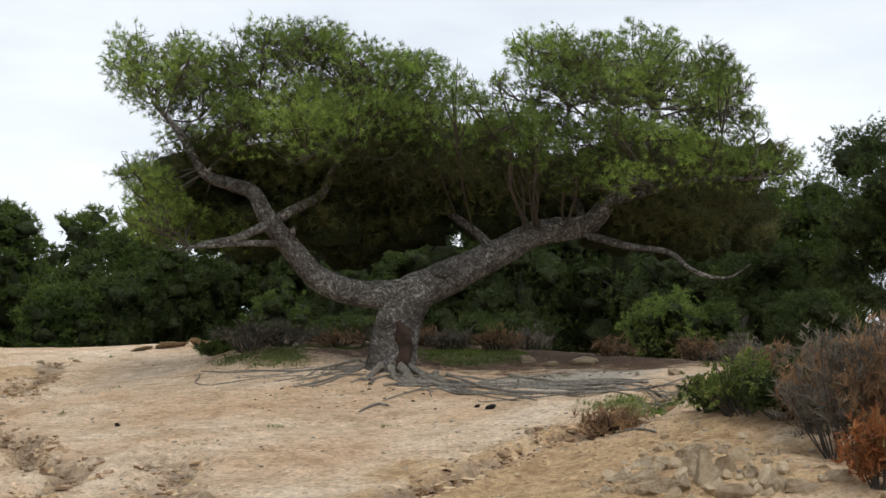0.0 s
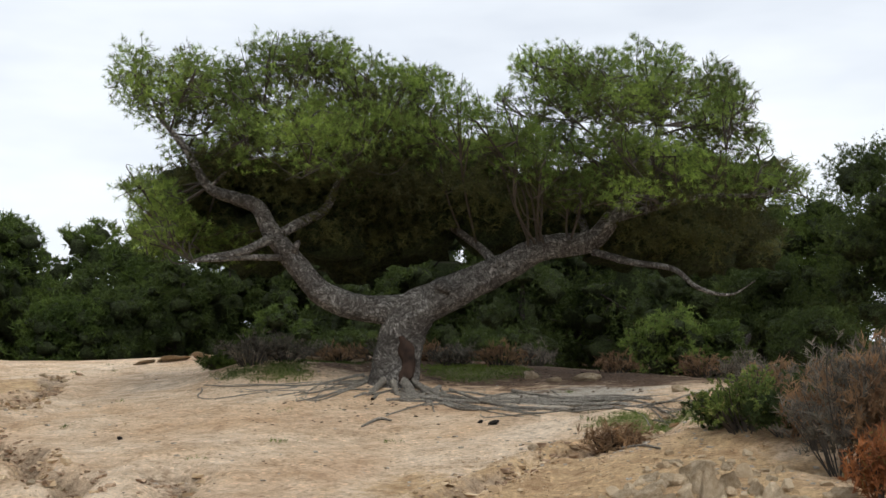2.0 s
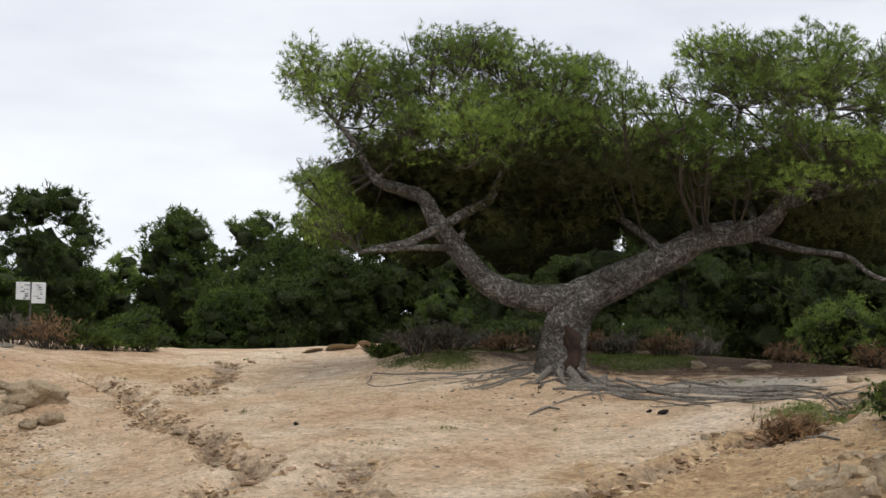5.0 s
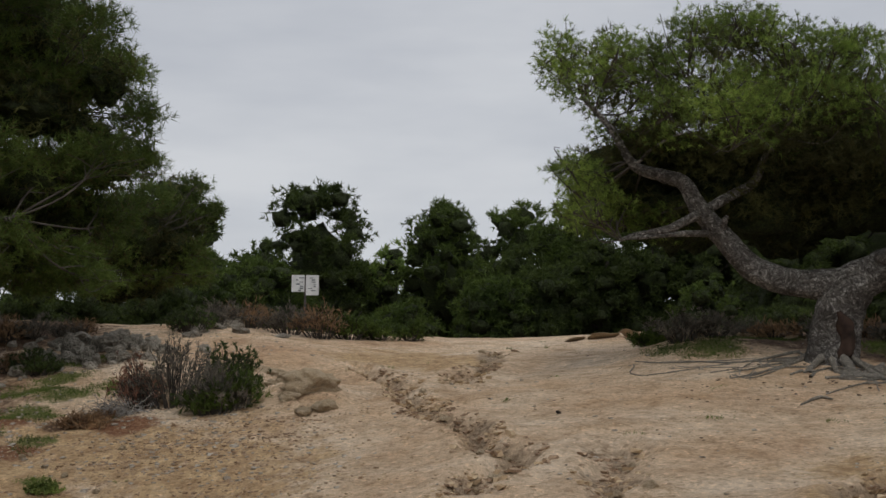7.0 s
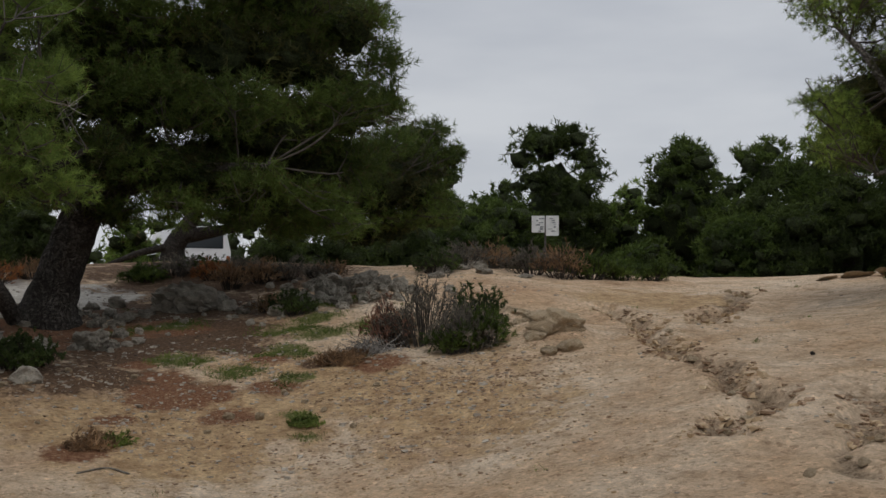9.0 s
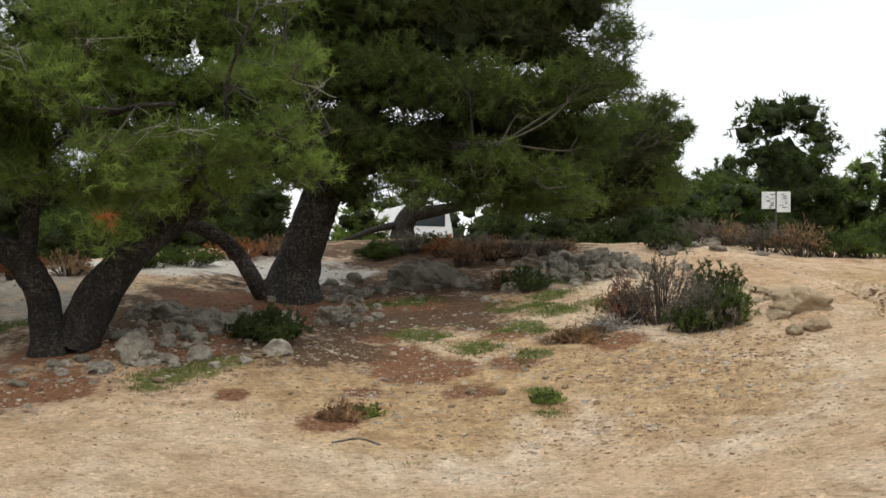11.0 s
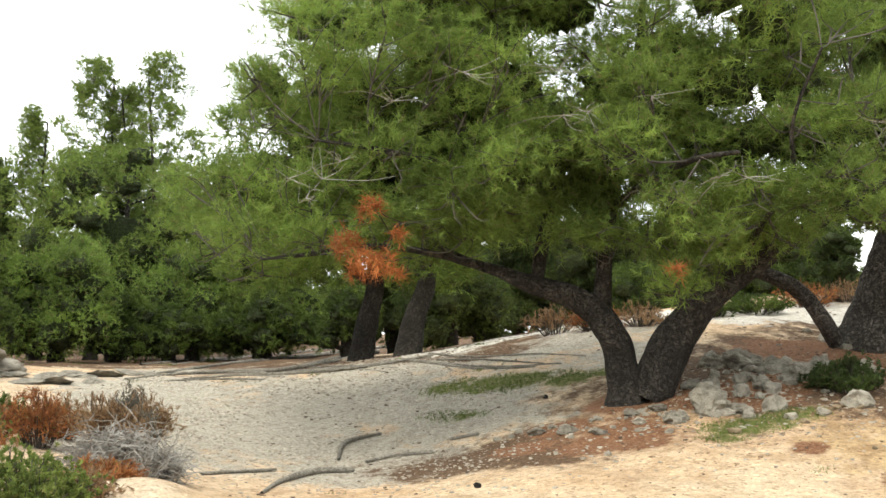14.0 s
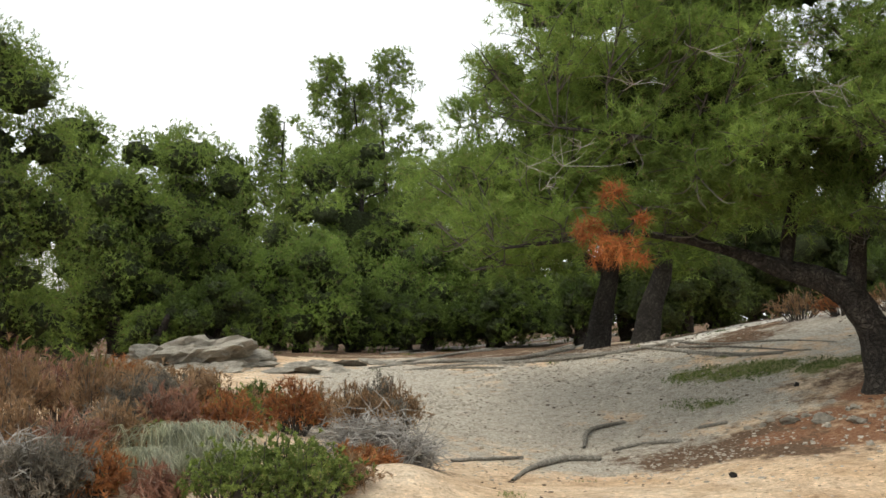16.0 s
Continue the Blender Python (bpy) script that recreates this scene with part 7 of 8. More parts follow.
PALE_ROCKS = [
    (-8.77, 8.42, 0.44, 0.26),
    (-9.29, 8.67, 0.29, 0.15),
    (-8.34, 8.21, 0.24, 0.13),
    (-8.77, 8.13, 0.22, 0.11),
    (-9.78, 8.88, 0.22, 0.11),
    (-10.37, 9.42, 0.22, 0.1),
    (-10.58, 9.41, 0.19, 0.09),
    (-8.44, 8.03, 0.21, 0.1),
    (-9.57, 8.59, 0.18, 0.08),
]
for k, (x, y, w, h) in enumerate(PALE_ROCKS):
    rock(x, y, w, h, 480 + k, "pale warm limestone outcrop worn by the path", "pale rocks beside the path", ROUND_WARM, 0.46)
SLABS = [
    (-15.16, -4.99, 1.39, 0.41),
    (-15.26, -5.46, 0.89, 0.33),
    (-15.16, -4.49, 0.87, 0.26),
    (-15.64, -5.89, 0.69, 0.18),
    (-15.95, -5.63, 0.85, 0.23),
    (-16.06, -5.3, 0.93, 0.25),
    (-15.37, -4.67, 0.81, 0.19),
    (-15.22, -4.3, 0.58, 0.14),
    (-15.88, -6.37, 0.55, 0.14),
    (-16.43, -6.87, 0.57, 0.13),
    (-14.65, -4.96, 0.57, 0.11),
    (-14.34, -4.45, 0.48, 0.1),
    (-14.37, -5.27, 0.42, 0.11),
    (-15.31, -3.79, 0.43, 0.06),
    (-15.58, -3.5, 0.41, 0.07),
    (-15.8, -3.23, 0.44, 0.07),
    (-16.25, -2.99, 0.45, 0.07),
    (-14.57, -3.84, 0.41, 0.06),
    (-14.8, -3.56, 0.35, 0.05),
    (-12.11, -4.73, 0.36, 0.15),
    (-12.34, -4.68, 0.24, 0.11),
    (-15.13, -3.23, 0.35, 0.05),
    (-16.0, -2.69, 0.37, 0.06),
]
for k, (x, y, w, h) in enumerate(SLABS):
    rock(x, y, w, h, 500 + k, "low flat grey limestone slab at the edge of the gravel", "limestone slabs", ROCK_SHAPES, 0.28, 0.9)
BROKEN = [
    (-1.67, 7.47, 0.21, 0.14),
    (-1.56, 7.6, 0.18, 0.16),
    (-1.4, 7.32, 0.2, 0.19),
    (-1.28, 7.19, 0.23, 0.27),
    (-1.37, 7.58, 0.18, 0.14),
    (-1.21, 7.35, 0.17, 0.17),
    (-1.69, 7.26, 0.17, 0.12),
    (-1.81, 7.39, 0.14, 0.09),
    (-1.08, 7.27, 0.2, 0.13),
    (-0.92, 7.13, 0.2, 0.13),
    (-0.8, 7.09, 0.2, 0.1),
    (-1.52, 7.82, 0.15, 0.11),
    (-1.68, 8.04, 0.14, 0.08),
    (-1.46, 7.93, 0.15, 0.08),
    (-1.3, 7.75, 0.13, 0.08),
    (-1.15, 7.57, 0.14, 0.07),
    (-1.57, 7.13, 0.2, 0.13),
    (-1.85, 7.22, 0.12, 0.07),
    (-1.11, 7.06, 0.2, 0.14),
    (-1.43, 7.11, 0.17, 0.13),
    (-0.64, 7.21, 0.2, 0.1),
    (-1.01, 7.48, 0.1, 0.06),
    (-1.76, 7.77, 0.13, 0.09),
]
for k, (x, y, w, h) in enumerate(BROKEN):
    rock(x, y, w, h, 530 + k, "broken ochre rock crumbling out of the bank", "broken rocks of the bank", WARM_SHAPES, 0.52)
rubble("ochre_rubble", BROKEN * 5, SPLINTERS, "small ochre rock splinters on the bank", 0.24, 88)
FAR_STONES = [
    (-4.15, 13.2, 0.19, 0.09),
    (-3.82, 12.93, 0.15, 0.06),
    (-3.51, 13.12, 0.25, 0.11),
    (-7.26, 12.65, 0.4, 0.17),
    (-7.11, 12.85, 0.3, 0.13),
    (-18.91, 67.83, 0.52, 0.32),
    (-2.27, 11.56, 0.13, 0.08),
    (-6.98, 13.77, 0.28, 0.07),
    (-6.42, 13.54, 0.27, 0.05),
    (-9.3, 14.97, 0.4, 0.06),
    (-9.68, 14.73, 0.4, 0.05),
    (-9.04, 15.42, 0.33, 0.05),
    (-6.95, 14.17, 0.22, 0.06),
    (-9.96, 14.48, 0.32, 0.04),
]
for k, (x, y, w, h) in enumerate(FAR_STONES):
    rock(x, y, w, h, 570 + k, "small pale stone in the earth under the pine", "stones under the bent pine", ROUND_WARM)
LOOSE = [
    (-9.13, 5.16, 0.09, 0.06),
    (-8.91, 5.32, 0.07, 0.07),
    (-9.43, 5.85, 0.06, 0.05),
    (-9.44, 5.93, 0.05, 0.04),
    (-10.54, 5.0, 0.05, 0.05),
    (-8.13, 5.68, 0.05, 0.04),
    (-10.25, 2.92, 0.11, 0.05),
    (-10.28, 3.5, 0.09, 0.04),
    (-10.58, 3.87, 0.08, 0.05),
    (-10.51, 4.05, 0.06, 0.03),
    (-11.0, 4.58, 0.07, 0.04),
    (-9.03, 5.81, 0.05, 0.03),
    (-8.64, 5.75, 0.06, 0.04),
    (-10.81, 5.68, 0.06, 0.04),
    (-8.85, 4.83, 0.06, 0.04),
    (-8.94, 6.47, 0.06, 0.04),
    (-10.04, 7.7, 0.07, 0.05),
    (-9.43, 4.6, 0.04, 0.03),
    (-9.53, 3.76, 0.04, 0.03),
]
for k, (x, y, w, h) in enumerate(LOOSE):
    tagged(rock(x, y, w, h, 590 + k, "loose pale stone on the ochre earth", "loose stones", ROUND_WARM, 0.2), category="stone").name = "stone"
DARK_STONES = [
    (-9.42, 0.81, 0.07, 0.04),
    (-12.59, 1.73, 0.05, 0.04),
] + [
    (-3.63, 10.42, 0.1, 0.04),
    (-6.22, 8.8, 0.04, 0.03),
    (-3.75, 10.43, 0.05, 0.03),
]
for k, (x, y, w, h) in enumerate(DARK_STONES):
    cone = rock(x, y, w, h, 620 + k, "dark brown fallen pine cone on the sand", "fallen cones", ROCK_SHAPES, 0.1)
    cone.data = cone.data.copy()
    cone.data.materials[0] = BARK_DARK
    cone.name = "pine_cone"
    tagged(cone, category="cone")


def scatter(name, label, material_, count, zones, size, seed, lift=0.25, flat=0.6):
    """Very many small stones over zones (azimuth from, to, distance from, to, share), joined into one."""
    rng = np.random.default_rng(seed)
    oct_v = np.array([(x, y, z) for z in (-0.6, 0.6) for x, y in ((-0.8, -0.8), (0.8, -0.8), (0.8, 0.8), (-0.8, 0.8))], float)
    oct_f = np.array([(4, 5, 6), (4, 6, 7), (0, 1, 5), (0, 5, 4), (1, 2, 6), (1, 6, 5), (2, 3, 7), (2, 7, 6), (3, 0, 4), (3, 4, 7)])
    tri = []
    for a0, a1, d0, d1, share in zones:
        n = int(count * share)
        az = np.radians(rng.uniform(a0, a1, n) + 2.2 * rng.normal(size=n))
        dist = np.sqrt(rng.uniform(d0 * d0, d1 * d1, n)) + 0.5 * rng.normal(size=n)
        x, y = -dist * np.sin(az), dist * np.cos(az)
        keep = fbm(x, y, 1.1, 3, seed) > rng.uniform(-0.35, 0.45, n)
        x, y = x[keep], y[keep]
        n = len(x)
        z = lie(x, y) + relief(x, y)
        s = size * np.exp(rng.normal(size=n) * 0.55).clip(0.3, 2.3)
        v = (oct_v[None] * (0.55 + 0.6 * rng.random((n, 8, 1))) + 0.18 * rng.normal(size=(n, 8, 3))) * s[:, None, None] * np.array([1, 1, flat])
        c, q = np.cos(t := rng.uniform(0, 6.28, n)), np.sin(t)
        v = np.stack([v[..., 0] * c[:, None] - v[..., 1] * q[:, None], v[..., 0] * q[:, None] + v[..., 1] * c[:, None], v[..., 2]], -1)
        v = v + np.stack([x, y, z + lift * s * flat], -1)[:, None]
        tri.append(v[:, oct_f].reshape(-1, 3, 3))
    me = triangles(name, np.vstack(tri))
    me.materials.append(material_)
    return tagged(new(name, me), label=label, category="gravel", kind="stuff")


def pebble_material(name, low, high):
    m, nt, b = material(name, 0.9)
    g = nt.nodes.new("ShaderNodeNewGeometry")
    nt.links.new(ramp(nt, g.outputs["Random Per Island"], [(0.0, low), (1.0, high)]), b.inputs["Base Color"])
    return m


PEBBLE_RED = pebble_material("pebble_red", (0.19, 0.12, 0.075), (0.46, 0.33, 0.22))
PEBBLE_PALE = pebble_material("pebble_pale", (0.26, 0.22, 0.175), (0.48, 0.43, 0.36))
PEBBLE_OCHRE = pebble_material("pebble_ochre", (0.34, 0.23, 0.13), (0.60, 0.46, 0.30))
PEBBLE_DARK = pebble_material("pebble_dark", (0.06, 0.045, 0.035), (0.17, 0.12, 0.085))
scatter("pebbles", "pale pebbles strewn over the earth", PEBBLE_PALE, 6000, [(46, 66, 8.5, 13, 0.30), (66, 90, 9.5, 12.5, 0.25), (4, 20, 6.8, 10, 0.12), (50, 66, 13, 17.5, 0.15), (84, 100, 10, 16, 0.12), (20, 46, 7.5, 14, 0.06)], 0.010, 71)
scatter("ochre_pebbles", "ochre stones crumbled from the bank", PEBBLE_OCHRE, 9000, [(44, 66, 7.5, 12.5, 0.45), (4, 20, 6.5, 9.5, 0.25), (36, 48, 8, 16, 0.15), (66, 86, 7.5, 10, 0.15)], 0.007, 73)
scatter("forest_litter", "dark needle litter, cones and bark crumbs", PEBBLE_DARK, 8000, [(66, 92, 10.3, 19, 0.45), (8, 30, 11.5, 17.5, 0.2), (50, 66, 12, 18, 0.12), (88, 104, 9, 19, 0.10)], 0.008, 75)
scatter("bank_rubble", "reddish broken stones lying on the bank", PEBBLE_RED, 6500, [(47, 56, 9.0, 11.8, 0.55), (56, 64, 9.2, 11.6, 0.2), (66, 78, 10.5, 12.2, 0.25)], 0.009, 79, 0.2)
scatter("bank_chips", "pale angular stone chips on the bank", PEBBLE_PALE, 2200, [(46, 60, 9, 16, 0.4), (60, 78, 10.4, 13.5, 0.6)], 0.014, 80, 0.2)
scatter("dark_gravel", "dark grit among the gravel", PEBBLE_DARK, 5000, [(86, 104, 10.5, 17, 0.6), (20, 46, 8, 14, 0.12), (66, 88, 8, 10.5, 0.10)], 0.005, 78)
scatter("fine_gravel", "grey fine gravel on the open ground", PEBBLE_PALE, 14000, [(86, 104, 10.5, 17, 1.0)], 0.008, 77)

def gully_rubble(name, label, material_, per_metre, near, size, seed):
    """Crumbled stones and clods washed along the gullies, joined into one."""
    rng = np.random.default_rng(seed)
    oct_v = np.array([(x, y, z) for z in (-0.6, 0.6) for x, y in ((-0.8, -0.8), (0.8, -0.8), (0.8, 0.8), (-0.8, 0.8))], float)
    oct_f = np.array([(4, 5, 6), (4, 6, 7), (0, 1, 5), (0, 5, 4), (1, 2, 6), (1, 6, 5), (2, 3, 7), (2, 7, 6), (3, 0, 4), (3, 4, 7)])
    tri = []
    for depth, width, pts in GULLIES:
        for (ax, ay), (bx, by) in zip(pts[:-1], pts[1:]):
            n = int(per_metre * math.hypot(bx - ax, by - ay) * depth / 0.1)
            u = rng.random(n)
            x = ax + (bx - ax) * u + rng.normal(size=n) * near
            y = ay + (by - ay) * u + rng.normal(size=n) * near
            x, y = x - 0.22 * fbm(x, y, 0.6, 4, 21), y - 0.22 * fbm(x, y, 0.6, 4, 31)
            keep = fbm(x, y, 0.5, 3, seed) > -0.12
            x, y = x[keep], y[keep]
            n = len(x)
            s = size * np.exp(rng.normal(size=n) * 0.6).clip(0.3, 2.6)
            v = (oct_v[None] * (0.5 + 0.7 * rng.random((n, 8, 1))) + 0.22 * rng.normal(size=(n, 8, 3))) * s[:, None, None] * np.array([1, 1, 0.6])
            v = v + np.stack([x, y, lie(x, y) + relief(x, y) + 0.2 * s], -1)[:, None]
            tri.append(v[:, oct_f].reshape(-1, 3, 3))
    me = triangles(name, np.vstack(tri))
    me.materials.append(material_)
    return tagged(new(name, me), label=label, category="rubble", kind="stuff")


gully_rubble("gully_rubble", "pale broken stones washed along the gullies", PEBBLE_OCHRE, 110, 0.10, 0.016, 87)
gully_rubble("gully_clods", "brown clods and dead needles caught in the gullies", PEBBLE_RED, 130, 0.09, 0.014, 88)
gully_rng = np.random.default_rng(83)
for depth, width, pts in GULLIES:
    for (ax, ay), (bx, by) in zip(pts[:-1], pts[1:]):
        for _ in range(int(5 * math.hypot(bx - ax, by - ay)) + 1):
            u = gully_rng.random()
            size = 0.04 + 0.09 * gully_rng.random() ** 2
            tagged(rock(ax + (bx - ax) * u + gully_rng.normal() * 0.10, ay + (by - ay) * u + gully_rng.normal() * 0.10, size, size * 0.6, int(gully_rng.integers(1000, 9000)),
                        "small stone washed into the gully", "stones in the gullies", SPLINTERS, 0.25), category="stone").name = "stone"

# ---- grass and moss ----
grass_rng = np.random.default_rng(81)
inside = np.argwhere(moss_value + 0.6 * fbm(GX, GY, 0.35, 3, 61) > 0.40)
pick = inside[grass_rng.integers(0, len(inside), 18000)]
gp = np.stack([GX[pick[:, 0], pick[:, 1]], GY[pick[:, 0], pick[:, 1]], GZ[pick[:, 0], pick[:, 1]]], -1) + grass_rng.normal(size=(len(pick), 3)) * np.array([0.04, 0.04, 0.0])
gme = triangles("grass", tufts(gp, np.array([0, 0, 1.0]) + 0.2 * grass_rng.normal(size=gp.shape), 0.028, 6, 0.0020, 0.9, grass_rng))
gme.materials.append(GRASS)
tagged(new("grass", gme), label="short sparse yellow-green grass in patches", category="grass", kind="stuff")


# ---- shrubs ----
def shrub(name, x, y, width, height, style, label, group, seed):
    """A low shrub: many stems from one foot, with leaves, heather sprigs or bare twigs."""
    rng = np.random.default_rng(seed)
    root = new(name)
    root.location = (x, y, ground_z(x, y) - 0.03)
    root.rotation_euler = (0, 0, math.atan2(y, x) - math.pi / 2)
    tagged(root, label=label, category="shrub", group=group)
    depth = min(width, 0.9) * 0.8
    stems, tips, ways = [], [], []
    near = math.hypot(x, y) < 12
    count = int(np.clip(55 * width + 12, 14, 80))
    for _ in range(count):
        a, q = rng.random() * 6.28, rng.random() ** 0.5
        ex, ey = 0.5 * width * q * math.cos(a), 0.5 * depth * q * math.sin(a)
        ez = height * (0.98 - 0.5 * q**2) * (0.65 + 0.4 * rng.random())
        foot = np.array([ex * 0.35, ey * 0.35, 0.0])
        end = np.array([ex, ey, ez])
        mid = (foot + end) / 2 + rng.normal(size=3) * 0.04 * height + np.array([0, 0, 0.08 * height])
        line = curve_points([foot, mid, end], 3)
        stems.append(tube(line, np.linspace(0.007, 0.0025, len(line)), 3))
        for u in rng.random((11 if near else 5) if style != "bare" else 4):
            k = line[int((0.35 + 0.65 * u**0.7) * (len(line) - 1) + 0.5)]
            tips.append(k + rng.normal(size=3) * 0.05 * np.array([1, 1, 0.6]))
            ways.append(unit(end - foot + rng.normal(size=3) * 0.25))
    tips, ways = np.array(tips), np.array(ways)
    tips[:, 2] = np.maximum(tips[:, 2], 0.03)
    if style == "tussock":
        blades = []
        for _ in range(420):
            a, q = rng.random() * 6.28, 0.25 + 0.75 * rng.random()
            foot = np.array([rng.normal() * 0.16 * width, rng.normal() * 0.12 * width, 0.0])
            out = np.array([math.cos(a) * 0.5 * width * q, math.sin(a) * 0.4 * width * q, 0.0])
            line = curve_points([foot, foot + 0.35 * out + (0, 0, height * (0.75 + 0.25 * rng.random())), foot + out + (0, 0, height * (0.3 + 0.4 * rng.random()))], 3)
            blades.append(tube(line, np.linspace(0.0032, 0.0012, len(line)), 3))
        part("blade_work", mesh_from("blade_work", *joined(blades)), TUSSOCK, root, kind="stuff")
        return root
    if style == "bare":
        for k in range(0, len(tips)):
            for _ in range(3):
                e = tips[k] + rng.normal(size=3) * np.array([0.10, 0.10, 0.07])
                e[2] = max(e[2], 0.02)
                stems.append(tube(np.array([tips[k], (tips[k] + e) / 2 + rng.normal(size=3) * 0.02, e]), [0.004, 0.003, 0.0015], 3))
        part("twig_work", mesh_from("twig_work", *joined(stems)), TWIG_PALE, root, "pale grey leafless twigs", kind="stuff")
        return root
    part("stem_work", mesh_from("stem_work", *joined(stems)), TWIG, root, kind="stuff")
    mat, length, blades, blade, spread = {"heath": (HEATH, 0.06, 9, 0.0040, 0.55), "grey": (HEATH_GREY, 0.06, 9, 0.004, 0.8), "rust": (RUST, 0.055, 9, 0.005, 0.8),
                                          "pink": (HEATH_PINK, 0.06, 9, 0.004, 0.55), "leafy": (LEAF_BRIGHT, 0.024, 18, 0.0055, 1.5), "dark": (LEAF_DARK, 0.04, 14, 0.007, 1.2), "green": (NEEDLE_FAR, 0.07, 14, 0.005, 0.8)}[style]
    part("foliage", triangles("foliage", tufts(tips, ways, length, blades, blade, spread, rng)), mat, root, kind="stuff")
    return root


STYLE_WORDS = {"heath": "red-brown dry heather bush", "grey": "grey-brown faded heather bush", "rust": "rust-orange withered low bush", "leafy": "bright green leafy low bush",
               "dark": "dark green leathery-leaved low bush", "green": "dull green bushy undergrowth", "pink": "pinkish dry heather bush", "tussock": "arching silver-green grass tussock", "bare": "tangled leafless silver-grey dead bush"}


def shrubs(rows, group, seed, place):
    for k, (x, y, w, h, style) in enumerate(rows):
        shrub("shrub", x, y, w, h, style, STYLE_WORDS[style] + " " + place, group, seed + k)


shrubs([
    (-1.29, 8.72, 0.77, 0.44, 'leafy'),
    (-0.99, 8.56, 0.59, 0.39, 'dark'),
    (-1.51, 8.99, 0.38, 0.29, 'dark'),
    (-1.23, 9.84, 0.59, 0.36, 'heath'),
    (-1.41, 10.73, 0.4, 0.3, 'grey'),
    (-0.62, 7.88, 0.69, 0.79, 'grey'),
    (-0.8, 8.32, 0.5, 0.57, 'heath'),
    (-0.44, 7.78, 0.53, 0.82, 'heath'),
    (-0.42, 7.07, 0.26, 0.45, 'rust'),
    (-0.58, 9.29, 0.64, 0.51, 'heath'),
    (-2.23, 8.9, 0.36, 0.22, 'heath'),
    (-0.91, 9.42, 0.52, 0.39, 'grey'),
    (-0.39, 8.54, 0.51, 0.66, 'grey'),
    (-0.26, 7.79, 0.53, 0.71, 'heath'),
],
       "shrubs on the bank", 700, "on the ochre bank")
shrubs([
    (-7.11, 12.39, 0.72, 0.39, 'grey'),
    (-6.78, 12.57, 0.59, 0.33, 'grey'),
    (-7.68, 12.75, 0.48, 0.2, 'green'),
    (-6.56, 13.53, 0.69, 0.25, 'heath'),
    (-6.14, 13.89, 0.62, 0.28, 'grey'),
    (-5.4, 14.19, 0.69, 0.32, 'grey'),
    (-4.83, 14.19, 0.62, 0.34, 'heath'),
    (-4.88, 15.69, 0.6, 0.35, 'grey'),
    (-18.61, 67.92, 2.9, 1.48, 'heath'),
    (-3.65, 14.89, 0.63, 0.28, 'heath'),
    (-14.05, 69.0, 2.9, 1.29, 'grey'),
    (-2.5, 14.36, 0.67, 0.33, 'heath'),
    (-1.89, 12.99, 0.54, 0.36, 'grey'),
    (-5.8, 14.47, 0.57, 0.26, 'heath'),
    (-7.07, 13.95, 0.57, 0.24, 'grey'),
],
       "undergrowth behind the bent pine", 730, "in the shade behind the pine")
shrubs([
    (-9.78, 7.62, 0.96, 0.74, 'grey'),
    (-10.02, 7.38, 0.51, 0.57, 'pink'),
    (-9.23, 7.67, 0.71, 0.55, 'grey'),
    (-10.07, 8.55, 0.66, 0.54, 'dark'),
    (-9.28, 7.61, 0.55, 0.33, 'green'),
    (-9.11, 7.82, 0.49, 0.44, 'green'),
    (-10.16, 7.61, 0.52, 0.41, 'grey'),
    (-9.97, 7.11, 0.45, 0.15, 'bare'),
    (-9.89, 6.77, 0.49, 0.13, 'heath'),
],
       "bush beside the path", 760, "on the slope beside the path")
shrubs([
    (-13.06, 12.02, 0.97, 0.45, 'grey'),
    (-12.6, 12.22, 0.96, 0.53, 'heath'),
    (-12.48, 12.64, 0.81, 0.49, 'green'),
    (-13.76, 11.91, 0.92, 0.42, 'heath'),
    (-13.7, 11.36, 0.81, 0.41, 'grey'),
    (-12.3, 13.02, 0.66, 0.33, 'green'),
    (-13.46, 10.7, 0.86, 0.36, 'dark'),
    (-12.05, 13.45, 0.5, 0.33, 'green'),
    (-51.54, 47.9, 3.86, 1.29, 'green'),
],
       "scrub below the sign", 780, "on the crest")
shrubs([
    (-11.2, 4.23, 0.71, 0.34, 'dark'),
    (-11.4, 4.11, 0.33, 0.22, 'dark'),
    (-12.38, 7.76, 0.67, 0.31, 'dark'),
    (-12.88, 7.73, 0.41, 0.25, 'heath'),
    (-14.89, 8.34, 0.62, 0.39, 'heath'),
    (-14.83, 8.75, 0.63, 0.36, 'heath'),
    (-15.57, 8.46, 0.65, 0.32, 'rust'),
    (-16.27, 8.2, 0.75, 0.37, 'grey'),
    (-16.27, 7.75, 0.66, 0.25, 'green'),
    (-16.32, 8.64, 0.76, 0.34, 'dark'),
    (-14.8, 9.17, 0.64, 0.35, 'grey'),
    (-14.67, 9.55, 0.56, 0.29, 'grey'),
    (-15.89, 9.1, 0.67, 0.33, 'grey'),
    (-14.59, 9.76, 0.48, 0.24, 'heath'),
    (-8.88, 4.09, 0.22, 0.07, 'leafy'),
    (-8.54, 5.53, 0.19, 0.07, 'leafy'),
    (-8.85, 3.9, 0.27, 0.08, 'heath'),
    (-10.59, 7.71, 0.36, 0.14, 'leafy'),
],
       "shrubs among the rocks", 800, "among the limestone rocks")
